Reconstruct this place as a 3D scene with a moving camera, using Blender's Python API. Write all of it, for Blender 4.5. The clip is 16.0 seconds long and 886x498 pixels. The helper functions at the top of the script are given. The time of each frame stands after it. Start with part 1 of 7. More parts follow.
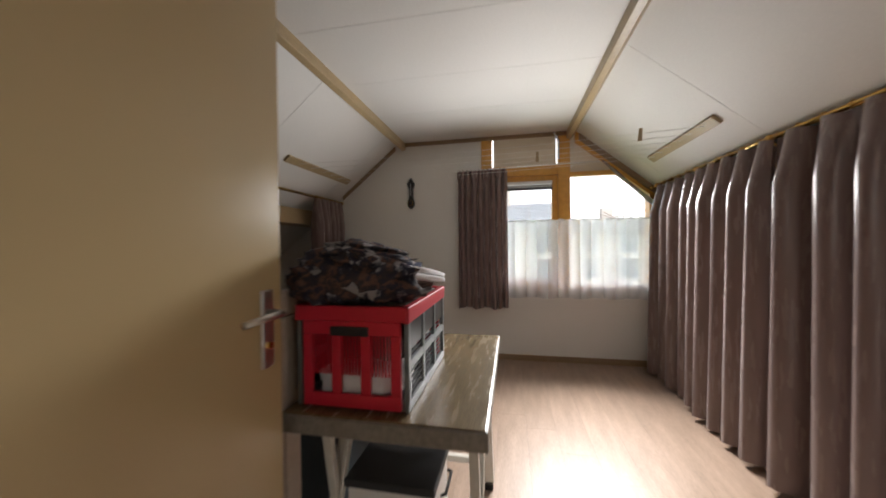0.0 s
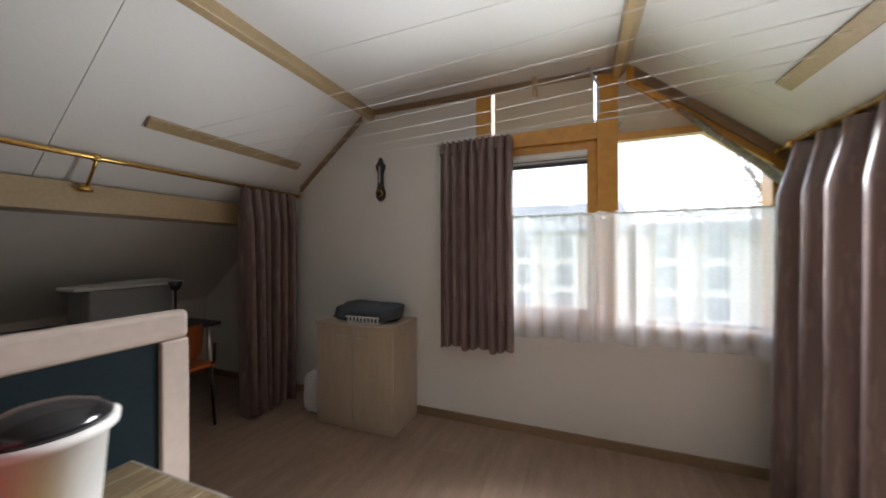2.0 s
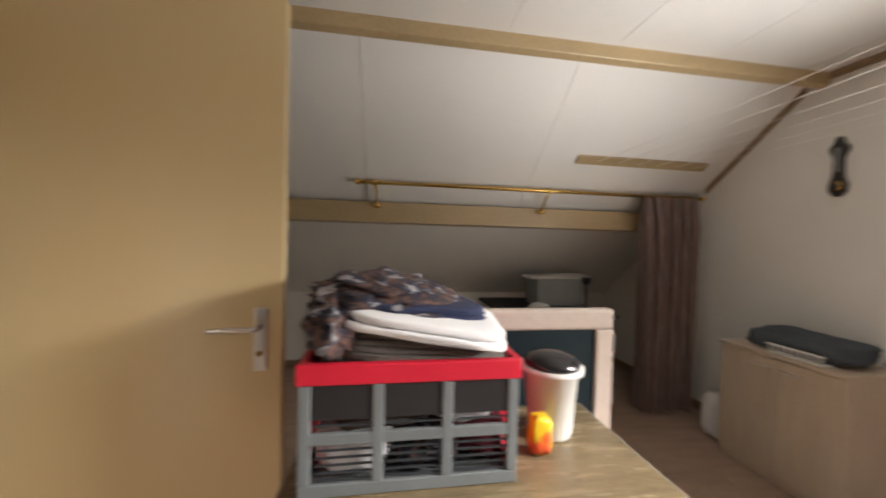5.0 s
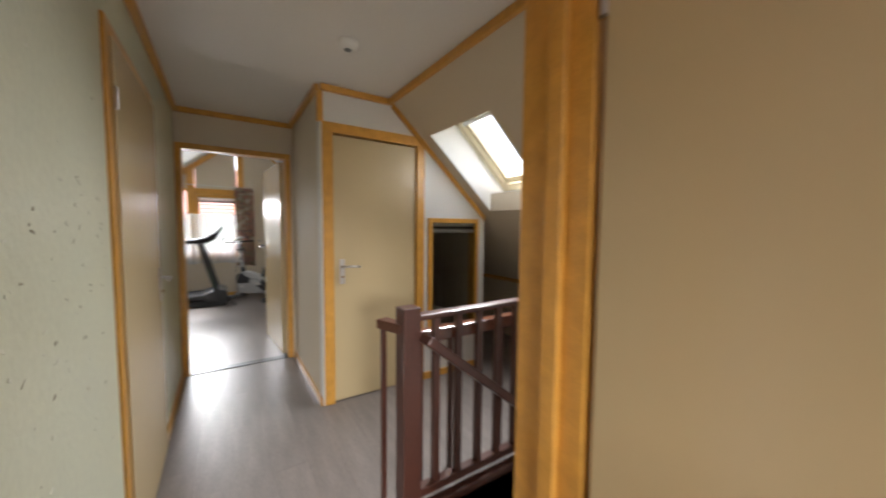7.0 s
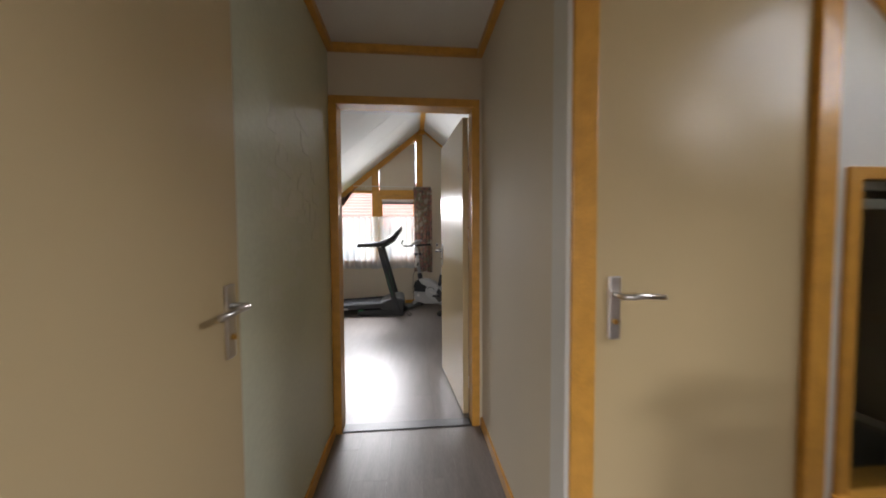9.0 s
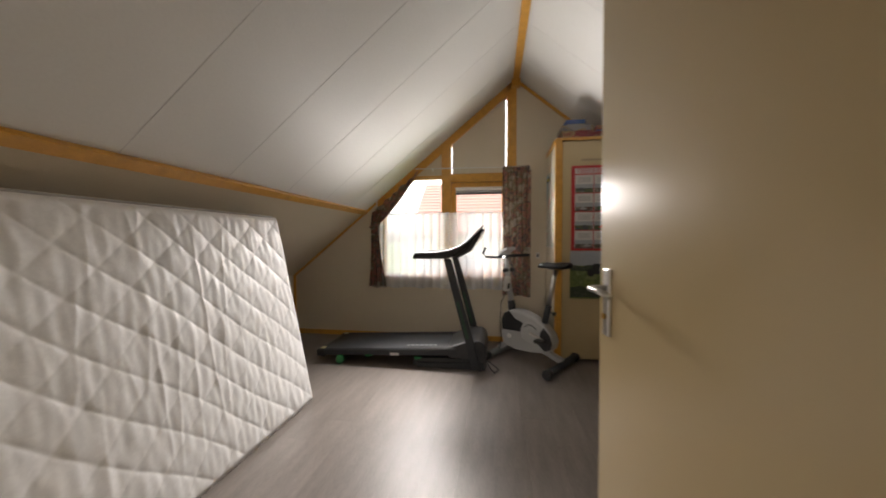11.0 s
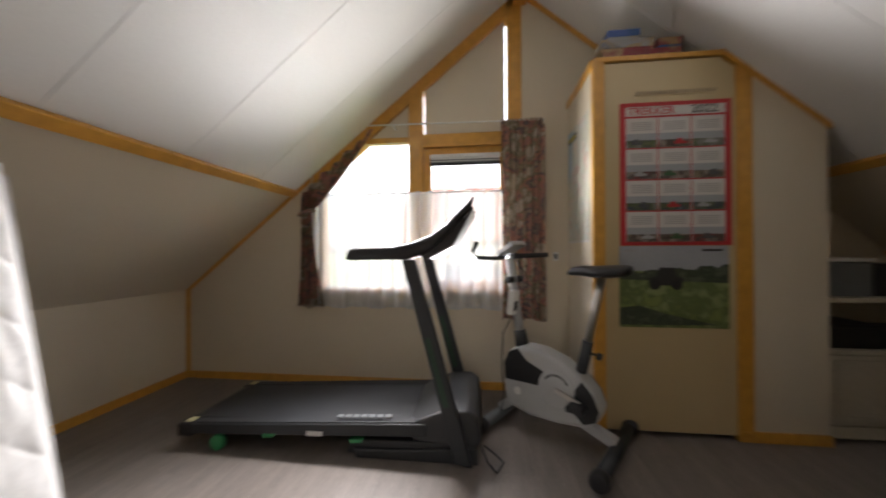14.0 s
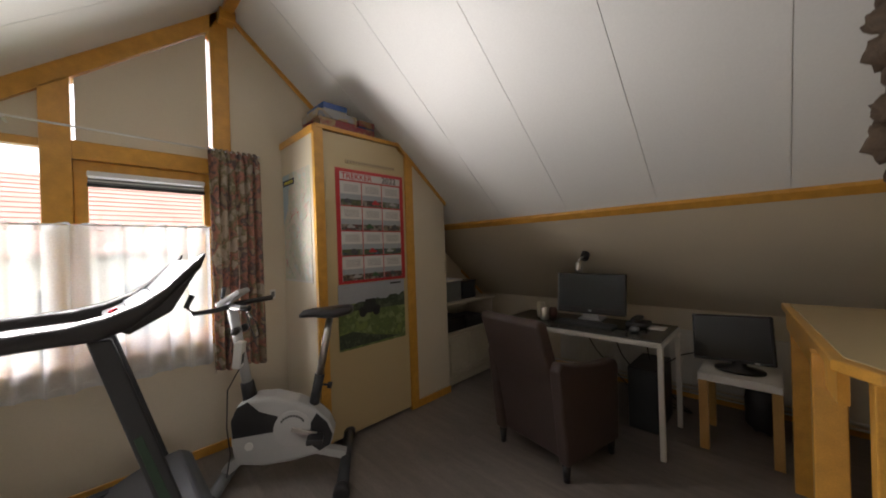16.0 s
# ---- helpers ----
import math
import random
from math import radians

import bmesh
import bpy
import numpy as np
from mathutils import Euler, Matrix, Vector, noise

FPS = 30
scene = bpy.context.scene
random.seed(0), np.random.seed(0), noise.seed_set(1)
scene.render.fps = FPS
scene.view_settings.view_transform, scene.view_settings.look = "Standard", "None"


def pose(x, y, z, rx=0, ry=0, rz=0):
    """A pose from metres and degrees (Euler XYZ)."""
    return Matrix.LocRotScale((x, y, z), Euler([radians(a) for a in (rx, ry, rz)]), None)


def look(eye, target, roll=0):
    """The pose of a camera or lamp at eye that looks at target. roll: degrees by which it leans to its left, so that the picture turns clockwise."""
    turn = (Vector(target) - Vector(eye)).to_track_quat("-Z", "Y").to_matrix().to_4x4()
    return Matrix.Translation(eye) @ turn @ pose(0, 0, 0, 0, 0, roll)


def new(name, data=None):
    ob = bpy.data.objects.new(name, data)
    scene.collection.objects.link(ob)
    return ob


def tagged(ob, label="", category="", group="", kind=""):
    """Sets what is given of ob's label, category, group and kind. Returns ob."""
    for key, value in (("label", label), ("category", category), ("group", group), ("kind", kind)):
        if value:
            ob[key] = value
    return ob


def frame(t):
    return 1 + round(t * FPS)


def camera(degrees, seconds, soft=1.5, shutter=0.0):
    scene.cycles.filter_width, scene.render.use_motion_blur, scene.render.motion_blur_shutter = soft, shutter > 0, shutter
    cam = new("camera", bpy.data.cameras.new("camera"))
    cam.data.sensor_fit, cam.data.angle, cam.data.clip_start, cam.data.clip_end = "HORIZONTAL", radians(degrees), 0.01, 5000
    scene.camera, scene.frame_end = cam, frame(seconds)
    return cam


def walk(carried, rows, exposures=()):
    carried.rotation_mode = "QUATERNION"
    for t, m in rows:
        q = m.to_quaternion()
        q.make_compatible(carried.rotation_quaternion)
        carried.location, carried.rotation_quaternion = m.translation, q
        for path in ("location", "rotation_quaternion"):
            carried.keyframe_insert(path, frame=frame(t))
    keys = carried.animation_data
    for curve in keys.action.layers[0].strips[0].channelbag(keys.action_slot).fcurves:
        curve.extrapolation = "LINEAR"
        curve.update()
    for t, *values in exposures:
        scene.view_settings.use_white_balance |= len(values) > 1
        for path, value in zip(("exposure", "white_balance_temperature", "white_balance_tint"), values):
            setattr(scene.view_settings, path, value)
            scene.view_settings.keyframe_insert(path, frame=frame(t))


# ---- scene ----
cam = camera(105.6, 16.0, soft=1.8, shutter=0.5)
PATH = [
    (0, (3.5, -0.286, 1.214), (5.461, 0.107, 1.199), -0.7),
    (0.5, (3.863, -0.314, 1.235), (5.821, 0.095, 1.222), -0.6),
    (1, (4.136, -0.363, 1.293), (6.095, 0.04, 1.277), -0.7),
    (1.5, (4.485, -0.508, 1.273), (6.422, -0.006, 1.267), -0.6),
    (2, (4.816, -0.644, 1.25), (6.677, 0.088, 1.254), -0.3),
    (2.5, (5.061, -0.702, 1.257), (6.795, 0.294, 1.262), -0.0),
    (3, (5.229, -0.788, 1.252), (6.787, 0.467, 1.259), 0.2),
    (3.2, (5.256, -0.82, 1.245), (6.74, 0.521, 1.257), 0.3),
    (5.3, (4.513, -0.749, 1.327), (4.494, 1.25, 1.279), 1.3),
    (5.5, (4.48, -0.73, 1.327), (4.224, 1.253, 1.274), 1.2),
    (6, (4.357, -0.661, 1.344), (3.528, 1.156, 1.228), 1.3),
    (6.5, (4.023, -0.501, 1.369), (2.732, 1.021, 1.239), 1.4),
    (7, (3.73, -0.353, 1.363), (2.059, 0.739, 1.235), 0.5),
    (7.4, (3.508, -0.286, 1.364), (1.649, 0.441, 1.244), 0.3),
    (8, (3.06, -0.283, 1.334), (1.118, 0.178, 1.212), 0.3),
    (8.5, (2.604, -0.22, 1.255), (0.624, 0.072, 1.15), 0.0),
    (9, (2.11, -0.198, 1.238), (0.12, -0.012, 1.155), -0.3),
    (9.2, (1.899, -0.212, 1.228), (-0.093, -0.032, 1.156), -0.2),
    (11.3, (-0.13, -0.248, 1.246), (-2.078, -0.701, 1.196), -0.1),
    (11.5, (-0.266, -0.27, 1.259), (-2.189, -0.819, 1.212), -0.1),
    (12, (-0.622, -0.365, 1.27), (-2.514, -1.01, 1.22), -0.1),
    (12.5, (-0.966, -0.396, 1.221), (-2.855, -1.051, 1.18), -0.2),
    (13, (-1.217, -0.342, 1.162), (-3.104, -1.006, 1.143), -0.1),
    (13.5, (-1.304, -0.308, 1.136), (-3.2, -0.944, 1.127), 0.0),
    (14, (-1.334, -0.307, 1.11), (-3.321, -0.535, 1.116), -0.3),
    (14.5, (-1.253, -0.371, 1.106), (-3.218, -0.002, 1.134), -0.9),
    (15, (-1.183, -0.513, 1.161), (-2.95, 0.424, 1.177), -1.3),
    (15.5, (-1.159, -0.602, 1.269), (-2.689, 0.685, 1.274), -1.9),
    (16, (-1.222, -0.672, 1.365), (-2.624, 0.754, 1.364), -1.9),
]
EXPOSURE = [(0.0, 1.5, 6500, 12), (2.0, 1.7, 6100, 11), (3.2, 1.75, 6000, 4), (5.0, 2.4, 6700, 12), (6.0, 2.7, 6300, 11), (7.0, 2.4, 6200, 13), (9.0, 2.05, 6200, 15), (11.3, 1.95, 6900, 16), (13.5, 2.02, 6500, 16), (14.5, 2.15, 6500, 16), (16.0, 2.1, 6600, 16)]
walk(cam, [(t, look(eye, target, roll)) for t, eye, target, roll in PATH], EXPOSURE)
SKY_STRENGTH, LIGHT_A, LIGHT_B, LIGHT_S = 0.14, 42.0, 46.0, 4.6

# ---- world and light ----
world = bpy.data.worlds.new("sky")
scene.world = world
world.use_nodes = True
wn = world.node_tree.nodes
sky = wn.new("ShaderNodeTexSky")
sky.sky_type = "NISHITA"
sky.sun_disc = False
sky.sun_elevation = radians(38)
sky.sun_rotation = radians(180)
sky.dust_density = 4.0
haze = wn.new("ShaderNodeHueSaturation")
haze.inputs["Saturation"].default_value, haze.inputs["Value"].default_value = 0.25, 2.2
world.node_tree.links.new(sky.outputs[0], haze.inputs["Color"])
world.node_tree.links.new(haze.outputs[0], wn["Background"].inputs[0])
wn["Background"].inputs[1].default_value = SKY_STRENGTH

sun = new("sun", bpy.data.lights.new("sun", "SUN"))
sun.data.energy = 2.0
sun.data.angle = radians(14)
sun.data.color = (1.0, 0.96, 0.9)
sun.matrix_world = look((0, 0, 0), (0.06, 0.60, -0.80))


def window_light(name, eye, aim, w, h, energy, spread):
    """The sky's light that comes in at an opening."""
    lamp = new(name, bpy.data.lights.new(name, "AREA"))
    lamp.data.shape, lamp.data.size, lamp.data.size_y = "RECTANGLE", w, h
    lamp.data.energy = energy
    lamp.data.color = (1.0, 0.985, 0.955)
    lamp.data.spread = radians(spread)
    lamp.matrix_world = look(eye, Vector(eye) + Vector(aim))
    return lamp


# sky light that falls in at each opening: upwards from the ground outside, downwards from the sky
window_light("window_light_east_up", (6.90, -0.70, 0.98), (-0.62, 0.06, 0.72), 0.9, 0.30, LIGHT_A * 0.055, 84)
window_light("window_light_east_north", (6.80, -0.50, 0.98), (-0.50, 0.62, 0.56), 0.4, 0.30, LIGHT_A * 0.028, 76)
window_light("window_light_east_down", (6.93, -0.95, 1.72), (-0.78, 0.03, -0.62), 0.9, 0.30, LIGHT_A * 0.32, 84)
window_light("window_light_west_up", (-3.81, -0.70, 0.98), (0.66, 0.06, 0.70), 0.9, 0.30, LIGHT_B * 0.07, 84)
window_light("window_light_west_north", (-3.72, -0.50, 0.98), (0.60, 0.55, 0.56), 0.4, 0.30, LIGHT_B * 0.05, 78)
window_light("window_light_west_down", (-3.82, -0.92, 1.72), (0.78, 0.02, -0.62), 0.9, 0.30, LIGHT_B * 0.17, 82)
window_light("window_light_roof", (1.67, 1.50, 1.91), (0.50, -0.55, -0.85), 0.5, 0.5, LIGHT_S, 112)


# ---- materials ----
def mat(name, base, rough=0.6, var=0.12, scale=4.0, fine=60.0, bump=0.1, metal=0.0, stretch=(1, 1, 1), tint=None, per=0.0, spec=0.5, depth=0.004, coat=0.0, even=False):
    """A painted, woven or grained surface: broad stains and fine grain in colour, roughness and relief."""
    m = bpy.data.materials.new(name)
    m.use_nodes = True
    nt = m.node_tree
    n, lk = nt.nodes, nt.links
    b = n["Principled BSDF"]
    b.inputs["Metallic"].default_value = metal
    b.inputs["Specular IOR Level"].default_value = spec
    b.inputs["Coat Weight"].default_value = coat
    co = n.new("ShaderNodeTexCoord")
    mp = n.new("ShaderNodeMapping")
    mp.inputs["Scale"].default_value = stretch
    lk.new(co.outputs["Object"], mp.inputs["Vector"])
    big = n.new("ShaderNodeTexNoise")
    big.inputs["Scale"].default_value, big.inputs["Detail"].default_value = scale, 4
    small = n.new("ShaderNodeTexNoise")
    small.inputs["Scale"].default_value, small.inputs["Detail"].default_value = fine, 3
    lk.new(mp.outputs[0], big.inputs["Vector"])
    lk.new(mp.outputs[0], small.inputs["Vector"])
    add = n.new("ShaderNodeMath")
    add.operation = "MULTIPLY_ADD"
    add.inputs[1].default_value = 0.45
    lk.new(small.outputs[0], add.inputs[0])
    half = n.new("ShaderNodeMath")
    half.operation = "MULTIPLY"
    half.inputs[1].default_value = 0.55
    lk.new(big.outputs[0], half.inputs[0])
    lk.new(half.outputs[0], add.inputs[2])
    ramp = n.new("ShaderNodeValToRGB")
    other = tint or [c * (1 - var) for c in base]
    ramp.color_ramp.elements[0].position, ramp.color_ramp.elements[1].position = 0.32, 0.66
    ramp.color_ramp.elements[0].color = (*other, 1)
    ramp.color_ramp.elements[1].color = (*[min(1, c * (1 + var * 0.4)) for c in base], 1)
    lk.new(add.outputs[0], ramp.inputs[0])
    colour = ramp.outputs[0]
    if per:
        info = n.new("ShaderNodeObjectInfo")
        hsv = n.new("ShaderNodeHueSaturation")
        rng = n.new("ShaderNodeMapRange")
        rng.inputs["To Min"].default_value, rng.inputs["To Max"].default_value = 1 - per, 1 + per
        lk.new(info.outputs["Random"], rng.inputs[0])
        lk.new(rng.outputs[0], hsv.inputs["Value"])
        lk.new(colour, hsv.inputs["Color"])
        colour = hsv.outputs[0]
    lk.new(colour, b.inputs["Base Color"])
    rr = n.new("ShaderNodeMapRange")
    rr.inputs["To Min"].default_value, rr.inputs["To Max"].default_value = max(0.02, rough - (0.0 if even else 0.08)), min(1, rough + (0.0 if even else 0.08))
    lk.new(big.outputs[0], rr.inputs[0])
    lk.new(rr.outputs[0], b.inputs["Roughness"])
    if bump:
        bp = n.new("ShaderNodeBump")
        bp.inputs["Strength"].default_value, bp.inputs["Distance"].default_value = bump, depth
        lk.new(small.outputs[0], bp.inputs["Height"])
        lk.new(bp.outputs[0], b.inputs["Normal"])
    return m


def glass_mat(name, tint=(1, 1, 1), rough=0.0):
    """A thin pane: mostly clear, with a mirror reflection at the surface."""
    m = bpy.data.materials.new(name)
    m.use_nodes = True
    n, lk = m.node_tree.nodes, m.node_tree.links
    n.remove(n["Principled BSDF"])
    clear, gloss, mix = n.new("ShaderNodeBsdfTransparent"), n.new("ShaderNodeBsdfGlossy"), n.new("ShaderNodeMixShader")
    clear.inputs[0].default_value = (*tint, 1)
    gloss.inputs["Roughness"].default_value = rough
    mix.inputs[0].default_value = 0.05
    lk.new(clear.outputs[0], mix.inputs[1])
    lk.new(gloss.outputs[0], mix.inputs[2])
    lk.new(mix.outputs[0], n["Material Output"].inputs[0])
    return m


def sheer_mat(name, base, opacity):
    """Thin net cloth: lets light through and scatters it."""
    m = bpy.data.materials.new(name)
    m.use_nodes = True
    n, lk = m.node_tree.nodes, m.node_tree.links
    n.remove(n["Principled BSDF"])
    clear, dif, trn = n.new("ShaderNodeBsdfTransparent"), n.new("ShaderNodeBsdfDiffuse"), n.new("ShaderNodeBsdfTranslucent")
    dif.inputs[0].default_value = trn.inputs[0].default_value = (*base, 1)
    cloth, mix = n.new("ShaderNodeMixShader"), n.new("ShaderNodeMixShader")
    cloth.inputs[0].default_value = 0.78
    lk.new(dif.outputs[0], cloth.inputs[1])
    lk.new(trn.outputs[0], cloth.inputs[2])
    wave = n.new("ShaderNodeTexNoise")
    wave.inputs["Scale"].default_value = 160
    co = n.new("ShaderNodeTexCoord")
    lk.new(co.outputs["Object"], wave.inputs["Vector"])
    rng = n.new("ShaderNodeMapRange")
    rng.inputs["To Min"].default_value, rng.inputs["To Max"].default_value = opacity - 0.12, opacity + 0.12
    lk.new(wave.outputs[0], rng.inputs[0])
    lk.new(rng.outputs[0], mix.inputs[0])
    lk.new(clear.outputs[0], mix.inputs[1])
    lk.new(cloth.outputs[0], mix.inputs[2])
    lk.new(mix.outputs[0], n["Material Output"].inputs[0])
    return m


WHITE = mat("white_ceiling_panel", (0.74, 0.74, 0.72), 0.55, 0.05, 1.2, 90, 0.05)
WALL = mat("cream_wallpaper", (0.66, 0.585, 0.455), 0.7, 0.06, 2.0, 140, 0.25, depth=0.002)
WALL_A = mat("white_wallpaper", (0.72, 0.71, 0.67), 0.7, 0.06, 2.0, 140, 0.25, depth=0.002)
GREEN = mat("pale_green_plaster", (0.60, 0.62, 0.47), 0.33, 0.10, 3.0, 45, 0.5, depth=0.003)
OAK = mat("honey_varnished_pine", (0.66, 0.335, 0.055), 0.34, 0.22, 3.0, 40, 0.12, stretch=(6, 6, 6), coat=0.3)
BEAM = mat("pale_brown_beam_paint", (0.40, 0.30, 0.165), 0.38, 0.2, 2.5, 50, 0.12)
DOOR = mat("beige_door_paint", (0.55, 0.435, 0.245), 0.26, 0.0, 0.8, 260, 0.05, spec=0.5, even=True)
TRIM_A = mat("dull_brown_trim", (0.27, 0.185, 0.105), 0.45, 0.18, 3.0, 50, 0.1)
STAIR = mat("red_brown_stair_wood", (0.085, 0.030, 0.019), 0.34, 0.3, 3.0, 50, 0.1, coat=0.1)
STEEL = mat("brushed_aluminium", (0.62, 0.60, 0.57), 0.32, 0.1, 20, 200, 0.05, metal=1.0)
BRASS = mat("polished_brass", (0.72, 0.47, 0.14), 0.22, 0.12, 20, 150, 0.04, metal=1.0)
BLACK = mat("black_plastic", (0.018, 0.018, 0.02), 0.42, 0.25, 8, 150, 0.1)
DARK = mat("dark_grey_plastic", (0.028, 0.032, 0.037), 0.55, 0.2, 8, 150, 0.1)
GREY = mat("grey_plastic", (0.15, 0.165, 0.17), 0.45, 0.12, 8, 120, 0.08)
SILVER = mat("silver_plastic", (0.44, 0.45, 0.45), 0.35, 0.06, 8, 120, 0.04)
RED = mat("red_plastic", (0.55, 0.012, 0.035), 0.4, 0.12, 8, 120, 0.06)
PALE = mat("white_plastic", (0.72, 0.72, 0.69), 0.4, 0.06, 8, 100, 0.04)
NET = sheer_mat("white_net_cloth", (0.88, 0.91, 0.93), 0.60)
GLASS = glass_mat("clear_glass")
DARKGLASS = glass_mat("dark_glass", (0.75, 0.76, 0.74))


# ---- building helpers ----
def box(bm, x0, x1, y0, y1, z0, z1, m=None):
    v = [bm.verts.new((x, y, z)) for x in (x0, x1) for y in (y0, y1) for z in (z0, z1)]
    if m is not None:
        for q in v:
            q.co = m @ q.co
    for f in ((0, 1, 3, 2), (4, 6, 7, 5), (0, 4, 5, 1), (2, 3, 7, 6), (0, 2, 6, 4), (1, 5, 7, 3)):
        bm.faces.new([v[i] for i in f])
    return v


def prism(bm, outline, axis, a0, a1):
    """An outline of two coordinates, drawn out along the axis from a0 to a1."""
    def place(p, a):
        return {"x": (a, p[0], p[1]), "y": (p[0], a, p[1]), "z": (p[0], p[1], a)}[axis]
    lo = [bm.verts.new(place(p, a0)) for p in outline]
    hi = [bm.verts.new(place(p, a1)) for p in outline]
    bm.faces.new(lo)
    bm.faces.new(hi[::-1])
    k = len(outline)
    for i in range(k):
        bm.faces.new((lo[i], hi[i], hi[(i + 1) % k], lo[(i + 1) % k]))


def rod(bm, p, q, r, n=10, r2=None):
    """A round bar from p to q."""
    p, q = Vector(p), Vector(q)
    m = (q - p).to_track_quat("Z", "Y").to_matrix()
    rings = []
    for c, rad in ((p, r), (q, r if r2 is None else r2)):
        rings.append([bm.verts.new(c + m @ Vector((rad * math.cos(2 * math.pi * i / n), rad * math.sin(2 * math.pi * i / n), 0))) for i in range(n)])
    for i in range(n):
        bm.faces.new((rings[0][i], rings[0][(i + 1) % n], rings[1][(i + 1) % n], rings[1][i]))
    bm.faces.new(rings[0][::-1])
    bm.faces.new(rings[1])


def tube(bm, pts, r, n=8):
    """A round bar bent along points."""
    pts = [Vector(p) for p in pts]
    rings = []
    for i, p in enumerate(pts):
        d = (pts[min(i + 1, len(pts) - 1)] - pts[max(i - 1, 0)]).normalized()
        m = d.to_track_quat("Z", "Y").to_matrix()
        rings.append([bm.verts.new(p + m @ Vector((r * math.cos(2 * math.pi * k / n), r * math.sin(2 * math.pi * k / n), 0))) for k in range(n)])
    for a, b in zip(rings, rings[1:]):
        for k in range(n):
            bm.faces.new((a[k], a[(k + 1) % n], b[(k + 1) % n], b[k]))
    bm.faces.new(rings[0][::-1])
    bm.faces.new(rings[-1])


def beam(bm, p, q, w, h, up=(0, 0, 1)):
    """A squared bar from p to q, w wide and h high."""
    p, q = Vector(p), Vector(q)
    d = (q - p).normalized()
    s = d.cross(Vector(up)).normalized()
    u = s.cross(d)
    ends = [[bm.verts.new(c + s * a * w / 2 + u * b * h / 2) for a, b in ((-1, -1), (1, -1), (1, 1), (-1, 1))] for c in (p, q)]
    for i in range(4):
        bm.faces.new((ends[0][i], ends[0][(i + 1) % 4], ends[1][(i + 1) % 4], ends[1][i]))
    bm.faces.new(ends[0][::-1])
    bm.faces.new(ends[1])


def lathe(bm, profile, centre, n=20, squash=1.0):
    """A turned shape: radius and height, from bottom to top."""
    rings = []
    for r, z in profile:
        rings.append([bm.verts.new((centre[0] + r * math.cos(2 * math.pi * i / n), centre[1] + squash * r * math.sin(2 * math.pi * i / n), centre[2] + z)) for i in range(n)])
    for a, b in zip(rings, rings[1:]):
        for i in range(n):
            bm.faces.new((a[i], a[(i + 1) % n], b[(i + 1) % n], b[i]))
    bm.faces.new(rings[0][::-1])
    bm.faces.new(rings[-1])


def soften(bm, w, seg=2):
    bmesh.ops.remove_doubles(bm, verts=bm.verts, dist=1e-5)
    edges = [e for e in bm.edges if len(e.link_faces) == 2 and e.calc_face_angle(0) > 0.6]
    bmesh.ops.bevel(bm, geom=edges, offset=w, segments=seg, profile=0.5, affect="EDGES", clamp_overlap=True)
    return bm


def mesh(name, bm, material, smooth=False):
    bmesh.ops.recalc_face_normals(bm, faces=bm.faces)
    me = bpy.data.meshes.new(name)
    bm.to_mesh(me)
    bm.free()
    for mt in (material if isinstance(material, (list, tuple)) else [material]):
        me.materials.append(mt)
    if smooth:
        for p in me.polygons:
            p.use_smooth = True
    return me


def part(name, bm, material, parent=None, label="", smooth=False):
    ob = new(name, mesh(name, bm, material, smooth))
    if parent is not None:
        ob.parent = parent
    if label:
        ob["label"] = label
    return ob


def thing(name, label, category, group="", at=None):
    ob = new(name)
    ob.empty_display_size = 0.05
    if at is not None:
        ob.matrix_world = at
    return tagged(ob, label, category, group)


def setting(name, bm, material, label="", category="", smooth=False):
    return tagged(part(name, bm, material, None, "", smooth), label, category, "", "structure")


def bm_new():
    return bmesh.new()


# ---- plan ----
XB, XC, XP0, XP1, XA = -4.04, 1.17, 3.16, 3.30, 7.15
RZ, SL = 3.157, 0.823
CEIL = 2.38
YC = (RZ - CEIL) / SL
KY, KZ = 2.9, 0.77
YL, YR = -0.69, 0.25
SKY0, SKY1, SKYA, SKYB = 1.315, 2.03, 1.095, 1.755
SLL, YCL, KYL = 0.90, 0.80, 2.66


def roof_l(y):
    """Underside of the steeper landing slope."""
    return CEIL - SLL * (abs(y) - YCL)


def roof(y):
    return RZ - SL * abs(y)


# ---- large structure ----
def slope_slab(name, x0, x1, ya, yb, side, material, joints=(), label="", up=0.0, line=roof):
    """Part of the sloping roof lining between two heights on one side; joints: x of open seams."""
    bm = bm_new()
    cuts = [x0, *joints, x1]
    for i, (a, b) in enumerate(zip(cuts, cuts[1:])):
        a2, b2 = a + (0.0018 if i else 0), b - (0.0018 if i < len(cuts) - 2 else 0)
        prism(bm, [(side * ya, line(ya) + up), (side * yb, line(yb) + up), (side * yb, line(yb) + 0.16), (side * ya, line(ya) + 0.16)], "x", a2, b2)
    if joints:
        prism(bm, [(side * ya, roof(ya) + 0.012), (side * yb, roof(yb) + 0.012), (side * yb, roof(yb) + 0.15), (side * ya, roof(ya) + 0.15)], "x", x0, x1)
    return setting(name, bm, material, label or "sloping ceiling lining", "ceiling")


